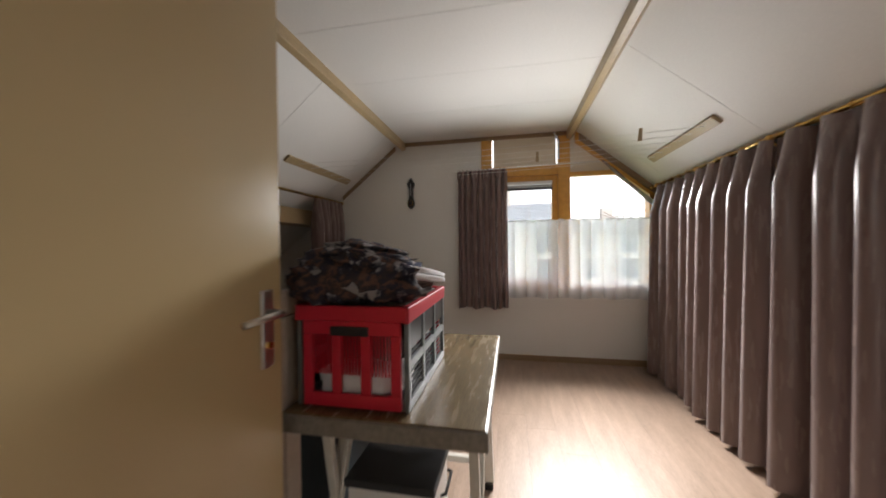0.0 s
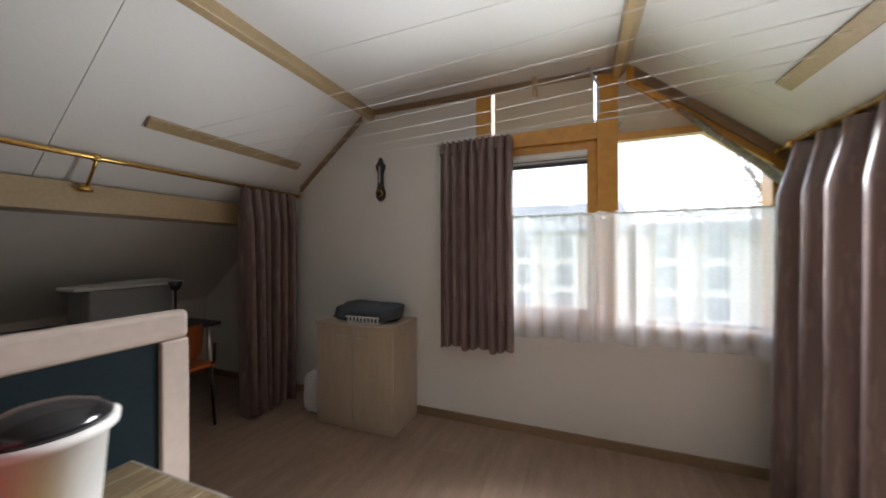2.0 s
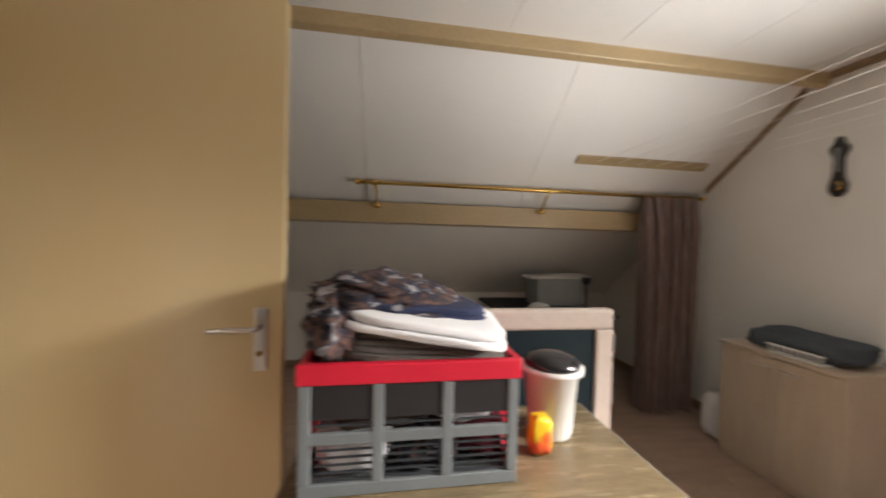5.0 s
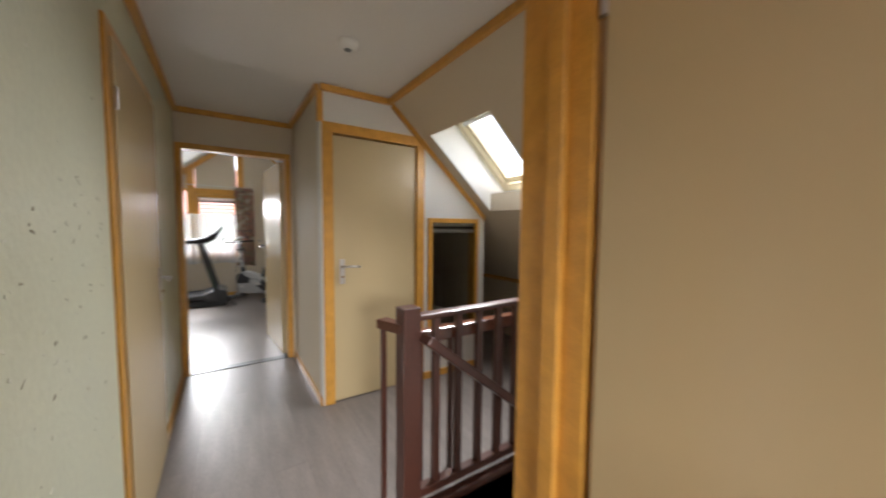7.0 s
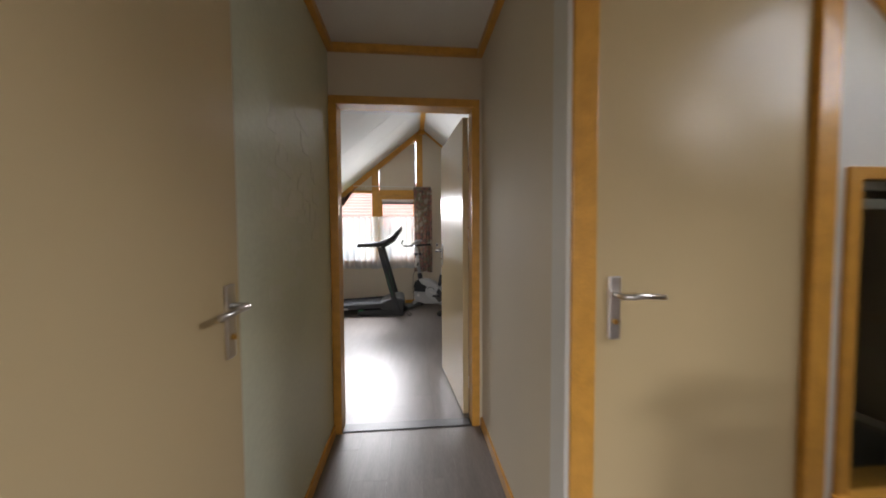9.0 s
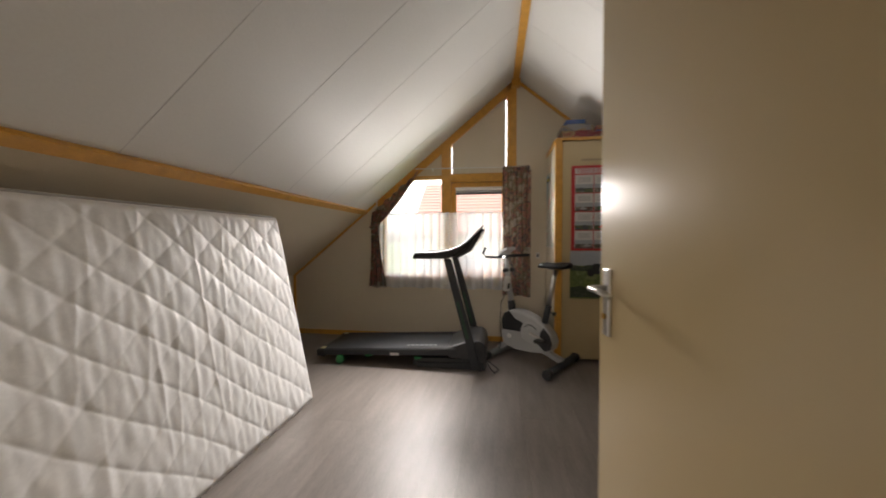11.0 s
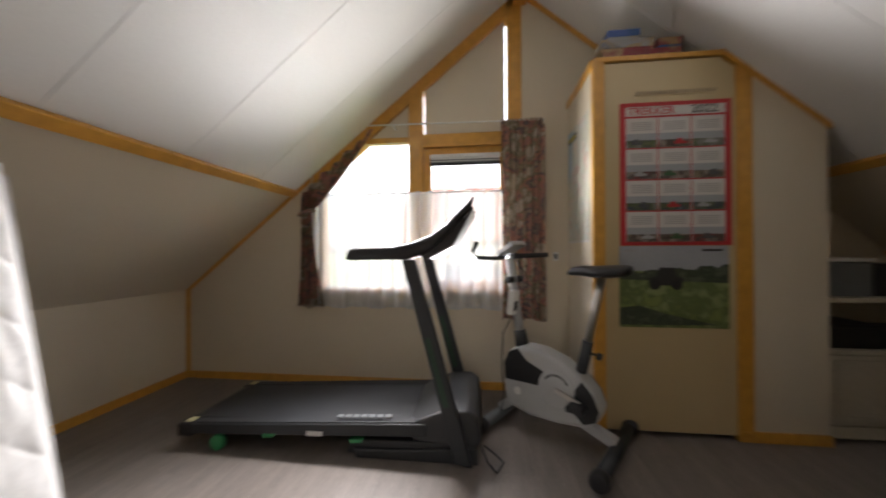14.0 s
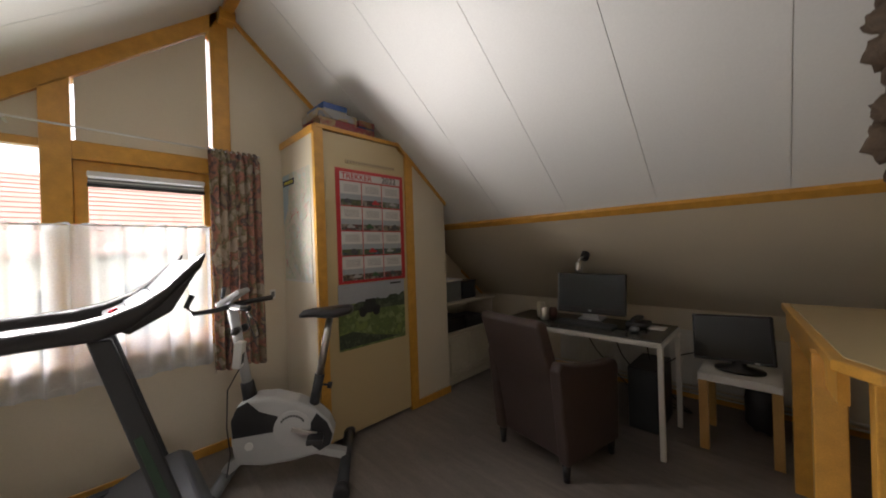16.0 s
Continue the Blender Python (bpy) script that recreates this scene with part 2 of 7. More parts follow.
PY = 1.89
JB = [-3.55, -2.95, -2.35, -1.75, -1.15, -0.55]
slope_slab("ceiling_study_north", XB - 0.16, -0.05, 0.0, PY, 1, WHITE, JB, "white panelled sloping ceiling with narrow joints")
slope_slab("ceiling_study_south", XB - 0.16, -0.05, 0.0, PY, -1, WHITE, JB, "white panelled sloping ceiling with narrow joints")
slope_slab("ceiling_study_low_north", XB - 0.16, -0.05, PY, 3.15, 1, WALL)
slope_slab("ceiling_study_low_south", XB - 0.16, -0.05, PY, 3.15, -1, WALL)
slope_slab("ceiling_landing_west", -0.05, SKY0, YCL, 2.80, 1, WALL, line=roof_l)
slope_slab("ceiling_landing_upper", SKY0, SKY1, YCL, SKYA, 1, WALL, line=roof_l)
slope_slab("ceiling_landing_lower", SKY0, SKY1, SKYB, 2.80, 1, WALL, line=roof_l)
slope_slab("ceiling_landing_east", SKY1, 3.16, YCL, 2.80, 1, WALL, line=roof_l)
slope_slab("ceiling_landing_south", -0.05, 3.23, 0.0, 3.15, -1, WALL)
slope_slab("ceiling_bedroom_north", 3.23, XA + 0.16, 0.0, PY, 1, WHITE, [4.42, 5.62, 6.82])
slope_slab("ceiling_bedroom_south", 3.23, XA + 0.16, 0.0, PY, -1, WHITE, [4.42, 5.62, 6.82])
slope_slab("ceiling_bedroom_low_north", 3.23, XA + 0.16, PY, 3.15, 1, WALL_A)
slope_slab("ceiling_bedroom_low_south", 3.23, XA + 0.16, PY, 3.15, -1, WALL_A)

bm = bm_new()
cuts = [XP1, 3.95, 4.55, 5.15, 5.75, 6.35, 6.95, XA]
for a, b in zip(cuts, cuts[1:]):
    box(bm, a + 0.0018, b - 0.0018, -YC, YC, CEIL, CEIL + 0.05)
box(bm, XP1, XA, -YC, YC, CEIL + 0.012, CEIL + 0.07)
setting("ceiling_bedroom", bm, WHITE, "flat white panelled ceiling", "ceiling")
bm = bm_new()
box(bm, 0, XP0, YL - 0.1, YCL + 0.02, CEIL, CEIL + 0.06)
setting("ceiling_landing", bm, WHITE, "flat white landing ceiling", "ceiling")

FLOOR_A = mat("brown_oak_laminate", (0.37, 0.262, 0.195), 0.42, 0.32, 2.0, 22, 0.06, stretch=(1.2, 9, 9), per=0.05)
FLOOR_B = mat("grey_oak_laminate", (0.20, 0.175, 0.158), 0.40, 0.3, 2.0, 22, 0.08, stretch=(1.2, 9, 9), per=0.06, spec=0.4)
bm = bm_new()
box(bm, XP1 - 0.06, XA + 0.1, -3.1, 3.1, -0.2, -0.008)
floor_a = setting("floor_bedroom", bm, FLOOR_A, "brown oak laminate floor with long planks", "floor")
bm = bm_new()
box(bm, 0, 2.42, -0.72, 3.1, -0.2, -0.008)
box(bm, 2.42, XP1 - 0.06, -0.72, 0.40, -0.2, -0.008)
floor_l = setting("floor_landing", bm, FLOOR_B, "grey wood laminate landing floor", "floor")
bm = bm_new()
box(bm, XB - 0.1, 0, -3.1, 3.1, -0.2, -0.008)
floor_b = setting("floor_study", bm, FLOOR_B, "grey wood laminate floor with soft shine", "floor")


def knee_wall(name, x0, x1, side, material):
    bm = bm_new()
    box(bm, x0, x1, *sorted((side * KY, side * (KY + 0.12))), -0.1, KZ + 0.02)
    return setting(name, bm, material, "low papered wall under the roof slope", "wall")


knee_wall("wall_study_north", XB - 0.1, 0, 1, WALL)
knee_wall("wall_study_south", XB - 0.1, 0, -1, WALL)
bm = bm_new()
box(bm, 0, 2.40, KYL, KY + 0.12, -2.8, roof_l(KYL) + 0.02)
box(bm, 2.40, 3.16, KYL, KY + 0.12, -0.1, roof_l(KYL) + 0.02)
box(bm, 2.40, 3.16, KY, KY + 0.12, -2.8, -0.1)
setting("wall_landing_north", bm, WALL, "low papered wall under the roof slope", "wall")
knee_wall("wall_bedroom_north", 3.2, XA + 0.1, 1, WALL_A)
knee_wall("wall_bedroom_south", 3.2, XA + 0.1, -1, WALL_A)

WS, WH0, WH1 = 0.80, 1.945, 2.05


def gable(name, x, out, material):
    """An end wall with its window opening in the southern half."""
    a, b = sorted((x, x + out * 0.15))
    bm = bm_new()
    prism(bm, [(0.0, 0), (2.9, 0), (2.9, roof(2.9)), (0, RZ)], "x", a, b)
    prism(bm, [(-2.9, 0), (0.0, 0), (0.0, WS), (-2.864, WS), (-2.9, KZ)], "x", a, b)
    prism(bm, [(-2.864, WS), (-1.70, WS), (-1.70, roof(1.70))], "x", a, b)
    return setting(name, bm, material, "papered gable wall with a wooden window", "wall")


gable("wall_gable_east", XA, 1, WALL_A)
gable("wall_gable_west", XB, -1, WALL)


def gable_window(name, x, out, label, top, wood, head):
    """Pine window of a gable: post under the ridge, casement, fixed light under the slope, boarded top light."""
    w = tagged(new(name), label, "window", "", "structure")
    i, o = x - out * 0.012, x + out * 0.11
    a, b = sorted((i, o))
    bm = bm_new()
    prism(bm, [(-0.10, WS), (0.012, WS), (0.012, top), (-0.10, top)], "x", a, b)
    part("ridge_post", soften(bm, 0.004), wood, w)
    bm = bm_new()
    prism(bm, [(-0.895, WS), (-0.775, WS), (-0.775, min(top, roof(0.775) - 0.1)), (-0.895, min(top, roof(0.895) - 0.1))], "x", a, b)
    part("mullion", soften(bm, 0.004), wood, w)
    bm = bm_new()
    box(bm, a + 0.002, b, -0.775, -0.10, WH0, WH1)
    part("head", soften(bm, 0.004), wood, w)
    bm = bm_new()
    box(bm, a + 0.002, b, -1.70, -1.63, WS, roof(1.63) - 0.1)
    part("jamb", soften(bm, 0.004), wood, w)
    bm = bm_new()
    t0 = (RZ - min(top, RZ - 0.0)) / SL
    prism(bm, [(-1.72, roof(1.72)), (-t0, roof(t0)), (-max(t0, 0.1), roof(max(t0, 0.1)) - 0.115), (-1.72, roof(1.72) - 0.115)], "x", a - 0.003, b)
    part("rafter", bm, wood, w)
    bm = bm_new()
    box(bm, *sorted((x - out * 0.05, x + out * 0.12)), -1.74, 0.02, WS - 0.035, WS)
    part("window_sill", soften(bm, 0.005), wood, w)
    for y0, y1, z0, z1 in ((-0.775, -0.10, WS, WS + 0.06), (-0.775, -0.10, WH0 - 0.065, WH0), (-0.16, -0.10, WS + 0.06, WH0 - 0.065), (-0.775, -0.715, WS + 0.06, WH0 - 0.065)):
        bm = bm_new()
        box(bm, *sorted((x + out * 0.02, x + out * 0.08)), y0, y1, z0, z1)
        part("casement_rail", soften(bm, 0.004), wood, w)
    for outline in ([(-0.715, WS + 0.06), (-0.16, WS + 0.06), (-0.16, WH0 - 0.065), (-0.715, WH0 - 0.065)],
                    [(-1.63, WS), (-0.895, WS), (-0.895, roof(0.895) - 0.1), (-1.63, roof(1.63) - 0.1)],
                    [(-0.775, WH1), (-0.10, WH1), (-0.10, min(top, roof(0.10) - 0.1)), (-0.36, min(top, roof(0.36) - 0.1)), (-0.775, min(top, roof(0.775) - 0.1))]):
        bm = bm_new()
        prism(bm, outline, "x", *sorted((x + out * 0.055, x + out * 0.061)))
        g = part("pane", bm, GLASS, w)
        g.visible_shadow = False
    bm = bm_new()
    prism(bm, [(-0.76, WH1 + 0.001), (-0.118, WH1 + 0.001), (-0.118, min(top - 0.004, roof(0.118) - 0.118)), (-0.36, min(top - 0.004, roof(0.36) - 0.118)), (-0.76, min(top - 0.004, roof(0.76) - 0.118))], "x", *sorted((x + out * 0.02, x + out * 0.032)))
    part("top_board", bm, WALL, w, "beige board closing the top light")
    y1 = (RZ - head) / SL
    bm = bm_new()
    prism(bm, [(-0.896, head), (-y1, head), (-max(0.896, (RZ - top) / SL), min(top, roof(0.896))), (-0.896, min(top, roof(0.896)) + 0.001)], "x", *sorted((x + out * 0.02, x + out * 0.05)))
    part("side_board", bm, WALL, w, "beige board above the fixed light")
    bm = bm_new()
    box(bm, *sorted((x + out * 0.004, x + out * 0.07)), -y1 + 0.10, -0.896, head - 0.045, head)
    part("light_head", soften(bm, 0.003), wood, w)
    return w


gable_window("window_east", XA, 1, "honey pine gable window of the bedroom", CEIL, OAK, 1.965)
gable_window("window_west", XB, -1, "honey pine gable window of the study", RZ - 0.02, OAK, 2.04)

# partitions
bm = bm_new()
prism(bm, [(-2.9, 0), (-0.70, 0), (-0.70, CEIL + 0.06), (-YC, CEIL + 0.06), (-2.9, KZ)], "x", XP0, XP1)
prism(bm, [(0.36, 0), (2.9, 0), (2.9, KZ), (YC, CEIL + 0.06), (0.36, CEIL + 0.06)], "x", XP0, XP1)
box(bm, XP0, XP1, -0.70, 0.36, 2.10, CEIL + 0.06)
setting("wall_partition_east", bm, WALL_A, "papered partition with a doorway", "wall")
bm = bm_new()
prism(bm, [(-2.9, 0), (-0.68, 0), (-0.68, roof(0.68)), (-2.9, KZ)], "x", -0.10, 0)
prism(bm, [(0.23, 0), (2.9, 0), (2.9, KZ), (0.23, roof(0.23))], "x", -0.10, 0)
prism(bm, [(-0.68, 2.06), (0.23, 2.06), (0.23, roof(0.23)), (0, RZ), (-0.68, roof(0.68))], "x", -0.10, 0)
setting("wall_partition_west", bm, WALL, "cream papered partition with a doorway", "wall")
bm = bm_new()
box(bm, 0, 1.138, YL - 0.1, YL, 0, CEIL)
box(bm, 2.03, XP0, YL - 0.1, YL, 0, CEIL)
box(bm, 1.138, 2.03, YL - 0.1, YL, 2.09, CEIL)
setting("wall_landing_south", bm, GREEN, "pale green plastered landing wall", "wall")
bm = bm_new()
box(bm, 0, XC - 0.1, YR, YR + 0.08, 0, CEIL)
setting("wall_corridor_north", bm, WALL, "cream papered corridor wall", "wall")
bm = bm_new()
box(bm, XC - 0.1, XC, YR, 0.30, 0, CEIL)
prism(bm, [(0.30, 2.09), (1.08, 2.09), (1.08, roof_l(1.08)), (YCL, CEIL), (0.30, CEIL)], "x", XC - 0.1, XC)
prism(bm, [(1.08, 0), (1.20, 0), (1.20, roof_l(1.20)), (1.08, roof_l(1.08))], "x", XC - 0.1, XC)
box(bm, XC - 0.1, XC, 1.20, 1.69, 0, 0.39)
prism(bm, [(1.20, 1.41), (1.69, 1.41), (1.69, roof_l(1.69)), (1.20, roof_l(1.20))], "x", XC - 0.1, XC)
prism(bm, [(1.69, 0), (1.80, 0), (1.80, roof_l(1.80)), (1.69, roof_l(1.69))], "x", XC - 0.1, XC)
setting("wall_closet_front", bm, WALL_A, "white papered wall with a door and an inner window", "wall")
bm = bm_new()
prism(bm, [(1.71, 0), (1.79, 0), (1.79, roof_l(1.79)), (1.71, roof_l(1.71))], "x", 0, XC - 0.1)
setting("wall_closet_side", bm, WALL, "papered side wall of the store", "wall")
# stairwell walls under the floor
bm = bm_new()
box(bm, 2.34, 2.42, 0.40, KY, -2.8, -0.2)
box(bm, 3.14, 3.22, 0.40, KY, -2.8, 0)
box(bm, 2.34, 3.22, 0.32, 0.40, -2.8, -0.2)
setting("wall_stairwell", bm, WALL_A, "white stairwell walls below the landing", "wall")
bm = bm_new()
box(bm, 2.3, 3.3, 0.3, 3.1, -2.9, -2.8)
setting("floor_lower", bm, FLOOR_B, "lower floor at the foot of the stairs", "floor")

# closed room behind the landing door
bm = bm_new()
box(bm, 0, XP0, -3.1, -0.77, -0.2, -0.008)
setting("floor_bathroom", bm, FLOOR_B, "floor of the closed room behind the landing", "floor")
knee_wall("wall_bathroom_south", 0, XP0, -1, WALL)


# ---- shared makers ----
def trim(name, bm, material, label, bevel=0.003):
    return setting(name, soften(bm, bevel, 1), material, label, "trim")


def cloth_sheet(name, p, q, ztop, zbot, folds, amp, material, parent=None, seed=1, gather=0.0, flare=1.15, label=""):
    """Hanging cloth between two points of a rail, in deep uneven folds."""
    rnd = random.Random(seed)
    p, q = Vector((*p, 0)), Vector((*q, 0))
    d = (q - p)
    nrm = Vector((-d.y, d.x, 0)).normalized()
    nu, nv = folds * 10, 14
    bm = bm_new()
    ph = [rnd.uniform(-0.5, 0.5) for _ in range(folds + 2)]
    hs = [rnd.uniform(0.55, 1.25) for _ in range(folds + 2)]
    lean = [rnd.uniform(-0.4, 0.4) for _ in range(folds + 2)]
    grid = []
    for j in range(nv + 1):
        v = j / nv
        z = ztop + (zbot - ztop) * v
        row = []
        for i in range(nu + 1):
            u = i / nu
            f = u * folds
            k = int(f)
            w = f - k
            ease = w * w * (3 - 2 * w)
            a = hs[k] * (1 - ease) + hs[k + 1] * ease
            sh = ph[k] * (1 - ease) + ph[k + 1] * ease
            ln = lean[k] * (1 - ease) + lean[k + 1] * ease
            wave = math.sin(2 * math.pi * f + sh + ln * v * 1.6)
            wave = math.copysign(abs(wave) ** 0.75, wave)
            top = min(1.0, 0.35 + v * 5.0)
            off = amp * a * top * wave * (1 + (flare - 1) * v)
            along = u + 0.25 / folds * math.cos(2 * math.pi * f + sh) * a * 0.5
            pos = p + d * (along + gather * v * (0.5 - u)) + nrm * off
            zz = z + (0.012 * math.sin(f * 2.1 + seed) if j == nv else 0) + (0.02 * abs(math.sin(math.pi * f)) if j == 0 else 0)
            row.append(bm.verts.new((pos.x, pos.y, zz)))
        grid.append(row)
    for a, b in zip(grid, grid[1:]):
        for i in range(nu):
            bm.faces.new((a[i], a[i + 1], b[i + 1], b[i]))
    return part(name, bm, material, parent, label, True)


def lump(name, centre, size, material, parent=None, seed=1, power=0.45, rough=0.12, rz=0.0, label="", n=28, m=14, tilt=(0, 0)):
    """A soft rounded block with creases: folded cloth, a bag, a cushion."""
    bm = bm_new()
    c, s = math.cos(radians(rz)), math.sin(radians(rz))
    def pw(v):
        return math.copysign(abs(v) ** power, v)
    grid = []
    for j in range(1, m):
        ph = -math.pi / 2 + math.pi * j / m
        row = []
        for i in range(n):
            th = 2 * math.pi * i / n
            x, y, z = pw(math.cos(ph)) * pw(math.cos(th)), pw(math.cos(ph)) * pw(math.sin(th)), pw(math.sin(ph))
            g = noise.noise(Vector((x * 2.1 + seed * 7.3, y * 2.1, z * 2.1))) + 0.5 * noise.noise(Vector((x * 5 + seed, y * 5, z * 7)))
            k = 1 + rough * g
            x, y, z = x * size[0] / 2 * k, y * size[1] / 2 * k, z * size[2] / 2 * (1 + rough * 1.2 * g)
            z += x * tilt[0] + y * tilt[1]
            row.append(bm.verts.new((centre[0] + c * x - s * y, centre[1] + s * x + c * y, centre[2] + size[2] / 2 + z)))
        grid.append(row)
    for a, b in zip(grid, grid[1:]):
        for i in range(n):
            bm.faces.new((a[i], a[(i + 1) % n], b[(i + 1) % n], b[i]))
    bm.faces.new(grid[0][::-1])
    bm.faces.new(grid[-1])
    return part(name, bm, material, parent, label, True)


def slab(name, x0, x1, y0, y1, z0, z1, material, parent=None, bevel=0.003, label="", m=None):
    bm = bm_new()
    box(bm, x0, x1, y0, y1, z0, z1, m)
    return part(name, soften(bm, bevel, 2) if bevel else bm, material, parent, label)


def lever_handle(leaf, side, x, z, toward, thick):
    """An aluminium plate with a lever and a keyhole, on one face of a door that lies along its own x."""
    y = side * thick / 2
    bm = bm_new()
    box(bm, x - 0.019, x + 0.019, *sorted((y, y + side * 0.009)), z - 0.115, z + 0.075)
    plate = part("handle_plate", soften(bm, 0.004), STEEL, leaf, "brushed aluminium plate")
    bm = bm_new()
    tube(bm, [(x, y + side * 0.008, z + 0.02), (x, y + side * 0.045, z + 0.02), (x + toward * 0.012, y + side * 0.055, z + 0.02), (x + toward * 0.06, y + side * 0.056, z + 0.022), (x + toward * 0.125, y + side * 0.05, z + 0.017)], 0.0085)
    part("lever", bm, STEEL, plate, "", True)
    bm = bm_new()
    rod(bm, (x, y + side * 0.008, z - 0.06), (x, y + side * 0.016, z - 0.06), 0.0085, 12)
    part("lock_cylinder", bm, BRASS, plate)


def door(name, label, hinge, angle, width, height, grip=1.03):
    """A flush painted door leaf: its own x runs from the hinge to the free edge."""
    leaf = tagged(new(name), label, "door", "", "structure")
    leaf.matrix_world = pose(hinge[0], hinge[1], 0.008, 0, 0, angle)
    bm = bm_new()
    box(bm, 0, width, -0.02, 0.02, 0, height)
    part("door_panel", soften(bm, 0.003), DOOR, leaf)
    for side in (-1, 1):
        lever_handle(leaf, side, width - 0.06, grip, -1, 0.04)
    for z in (0.22, height - 0.22):
        bm = bm_new()
        rod(bm, (-0.004, -0.024, z - 0.04), (-0.004, -0.024, z + 0.04), 0.007)
        part("hinge", bm, STEEL, leaf)
    return leaf


def frame_x(name, x0, x1, y0, y1, ztop, w, label):
    """A door frame in a wall that faces along x; the opening runs from y0 to y1."""
    f = tagged(new(name), label, "door frame", "", "structure")
    for nm, ya, yb, za, zb in (("jamb", y0 - w, y0, 0, ztop), ("jamb", y1, y1 + w, 0, ztop), ("lintel", y0 - w, y1 + w, ztop, ztop + w)):
        slab(nm, x0, x1, ya, yb, za, zb, OAK, f, 0.004)
    return f


# ---- trims and doors ----
frame_x("door_frame_bedroom", XP0 - 0.045, XP1 + 0.012, -0.655, 0.282, 2.05, 0.075, "honey pine door frame of the bedroom")
bm = bm_new()
box(bm, XP0 + 0.05, XP1 - 0.045, 0.26, 0.282, 0, 2.05)
trim("door_stop_bedroom", bm, OAK, "pine rebate of the bedroom door frame")
door("door_bedroom", "beige painted bedroom door standing wide open", (XP1 + 0.03, 0.305), 1.2, 0.95, 2.03)
frame_x("door_frame_study", -0.112, 0.012, -0.64, 0.182, 2.03, 0.05, "honey pine door frame of the study")
door("door_study", "beige painted study door standing open", (-0.135, 0.165), 184.8, 0.838, 2.01, 1.075)
f = tagged(new("door_frame_bathroom"), "honey pine frame of the closed landing door", "door frame", "", "structure")
for nm, xa, xb, za, zb in (("jamb", 1.155, 1.205, 0, 2.05), ("jamb", 2.025, 2.075, 0, 2.05), ("lintel", 1.155, 2.075, 2.05, 2.10)):
    slab(nm, xa, xb, YL - 0.11, YL - 0.024 if xa == 1.155 and nm == "jamb" else YL + 0.012, za, zb, OAK, f, 0.004)
door("door_bathroom", "glossy beige door, closed, beside green plaster", (2.018, YL), 180, 0.875, 2.035)
frame_x("door_frame_store", XC - 0.112, XC + 0.012, 0.338, 1.043, 2.05, 0.075, "honey pine frame of the store door")
door("door_store", "beige painted store door, closed", (XC - 0.03, 1.038), -90, 0.695, 2.03)
bm = bm_new()
box(bm, -0.09, 0.0, -0.64, 0.18, -0.006, 0.006)
trim("threshold", bm, BLACK, "dark strip across the study doorway", 0.002)

# inner window of the store
w = tagged(new("window_store"), "inner window with pine frame and dark glass", "window", "", "structure")
for nm, ya, yb, za, zb in (("jamb", 1.158, 1.205, 0.39, 1.41), ("jamb", 1.685, 1.722, 0.39, 1.41), ("head", 1.158, 1.722, 1.405, 1.445), ("window_sill", 1.15, 1.73, 0.345, 0.392)):
    slab(nm, XC - 0.1, XC + (0.03 if nm == "window_sill" else 0.014), ya, yb, za, zb, OAK, w, 0.004)
slab("pane", XC - 0.008, XC - 0.004, 1.205, 1.685, 0.392, 1.405, DARKGLASS, w, 0)
for k, (za, zb, mt) in enumerate(((1.375, 1.403, PALE), (1.35, 1.372, BLACK), (1.315, 1.347, PALE))):
    slab("blind_cassette" if k == 0 else "blind_slat", XC - 0.05, XC - 0.012, 1.207, 1.683, za, zb, mt, w, 0.003)
# the unlit store's gloom is put into this back wall's darkened colour
DIM = mat("store_gloom_wall", (0.30, 0.28, 0.24), 0.8, 0.1)
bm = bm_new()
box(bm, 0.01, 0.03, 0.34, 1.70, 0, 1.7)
setting("wall_store_back", bm, DIM, "back wall inside the store, unlit gloom put into its colour", "wall")
p = thing("folding_screen", "grey framed screen leaning inside the dark store", "screen")
bm = bm_new()
prism(bm, [(1.22, 0.0), (1.66, 0.0), (1.657, 0.473), (1.22, 0.645)], "x", 0.99, 1.0)
part("panel_sheet", bm, GREY, p)
for ya, za, yb, zb in ((1.22, 0.645, 1.66, 0.473), (1.655, 0.473, 1.655, 0.0)):
    bm = bm_new()
    beam(bm, (0.996, ya, za), (0.996, yb, zb), 0.028, 0.022, (1, 0, 0))
    part("edge_strip", bm, SILVER, p)


def slope_strip(name, x0, x1, y, side, w, h, material, label, line=roof):
    """A strip fixed under the roof slope along the house."""
    bm = bm_new()
    a, b = y - w / 2, y + w / 2
    prism(bm, [(side * a, line(a)), (side * b, line(b)), (side * (b - h * 0.64), line(b) - h * 0.77), (side * (a - h * 0.64), line(a) - h * 0.77)], "x", x0, x1)
    return trim(name, bm, material, label)


slope_strip("purlin_study_north", XB, -0.1, PY, 1, 0.05, 0.03, OAK, "honey pine strip along the slope")
slope_strip("purlin_study_south", XB, -0.1, PY, -1, 0.05, 0.03, OAK, "honey pine strip along the slope")
slope_strip("strip_landing_knee", 0.0, XP0, KYL - 0.02, 1, 0.05, 0.02, OAK, "pine strip at the foot of the slope", roof_l)


def rake(name, x, out, ya, yb, side, w, t, material, label, line=roof):
    """A strip on an end wall that follows the slope."""
    bm = bm_new()
    prism(bm, [(side * ya, line(ya)), (side * yb, line(yb)), (side * yb, line(yb) - w), (side * ya, line(ya) - w)], "x", *sorted((x, x + out * t)))
    return trim(name, bm, material, label)


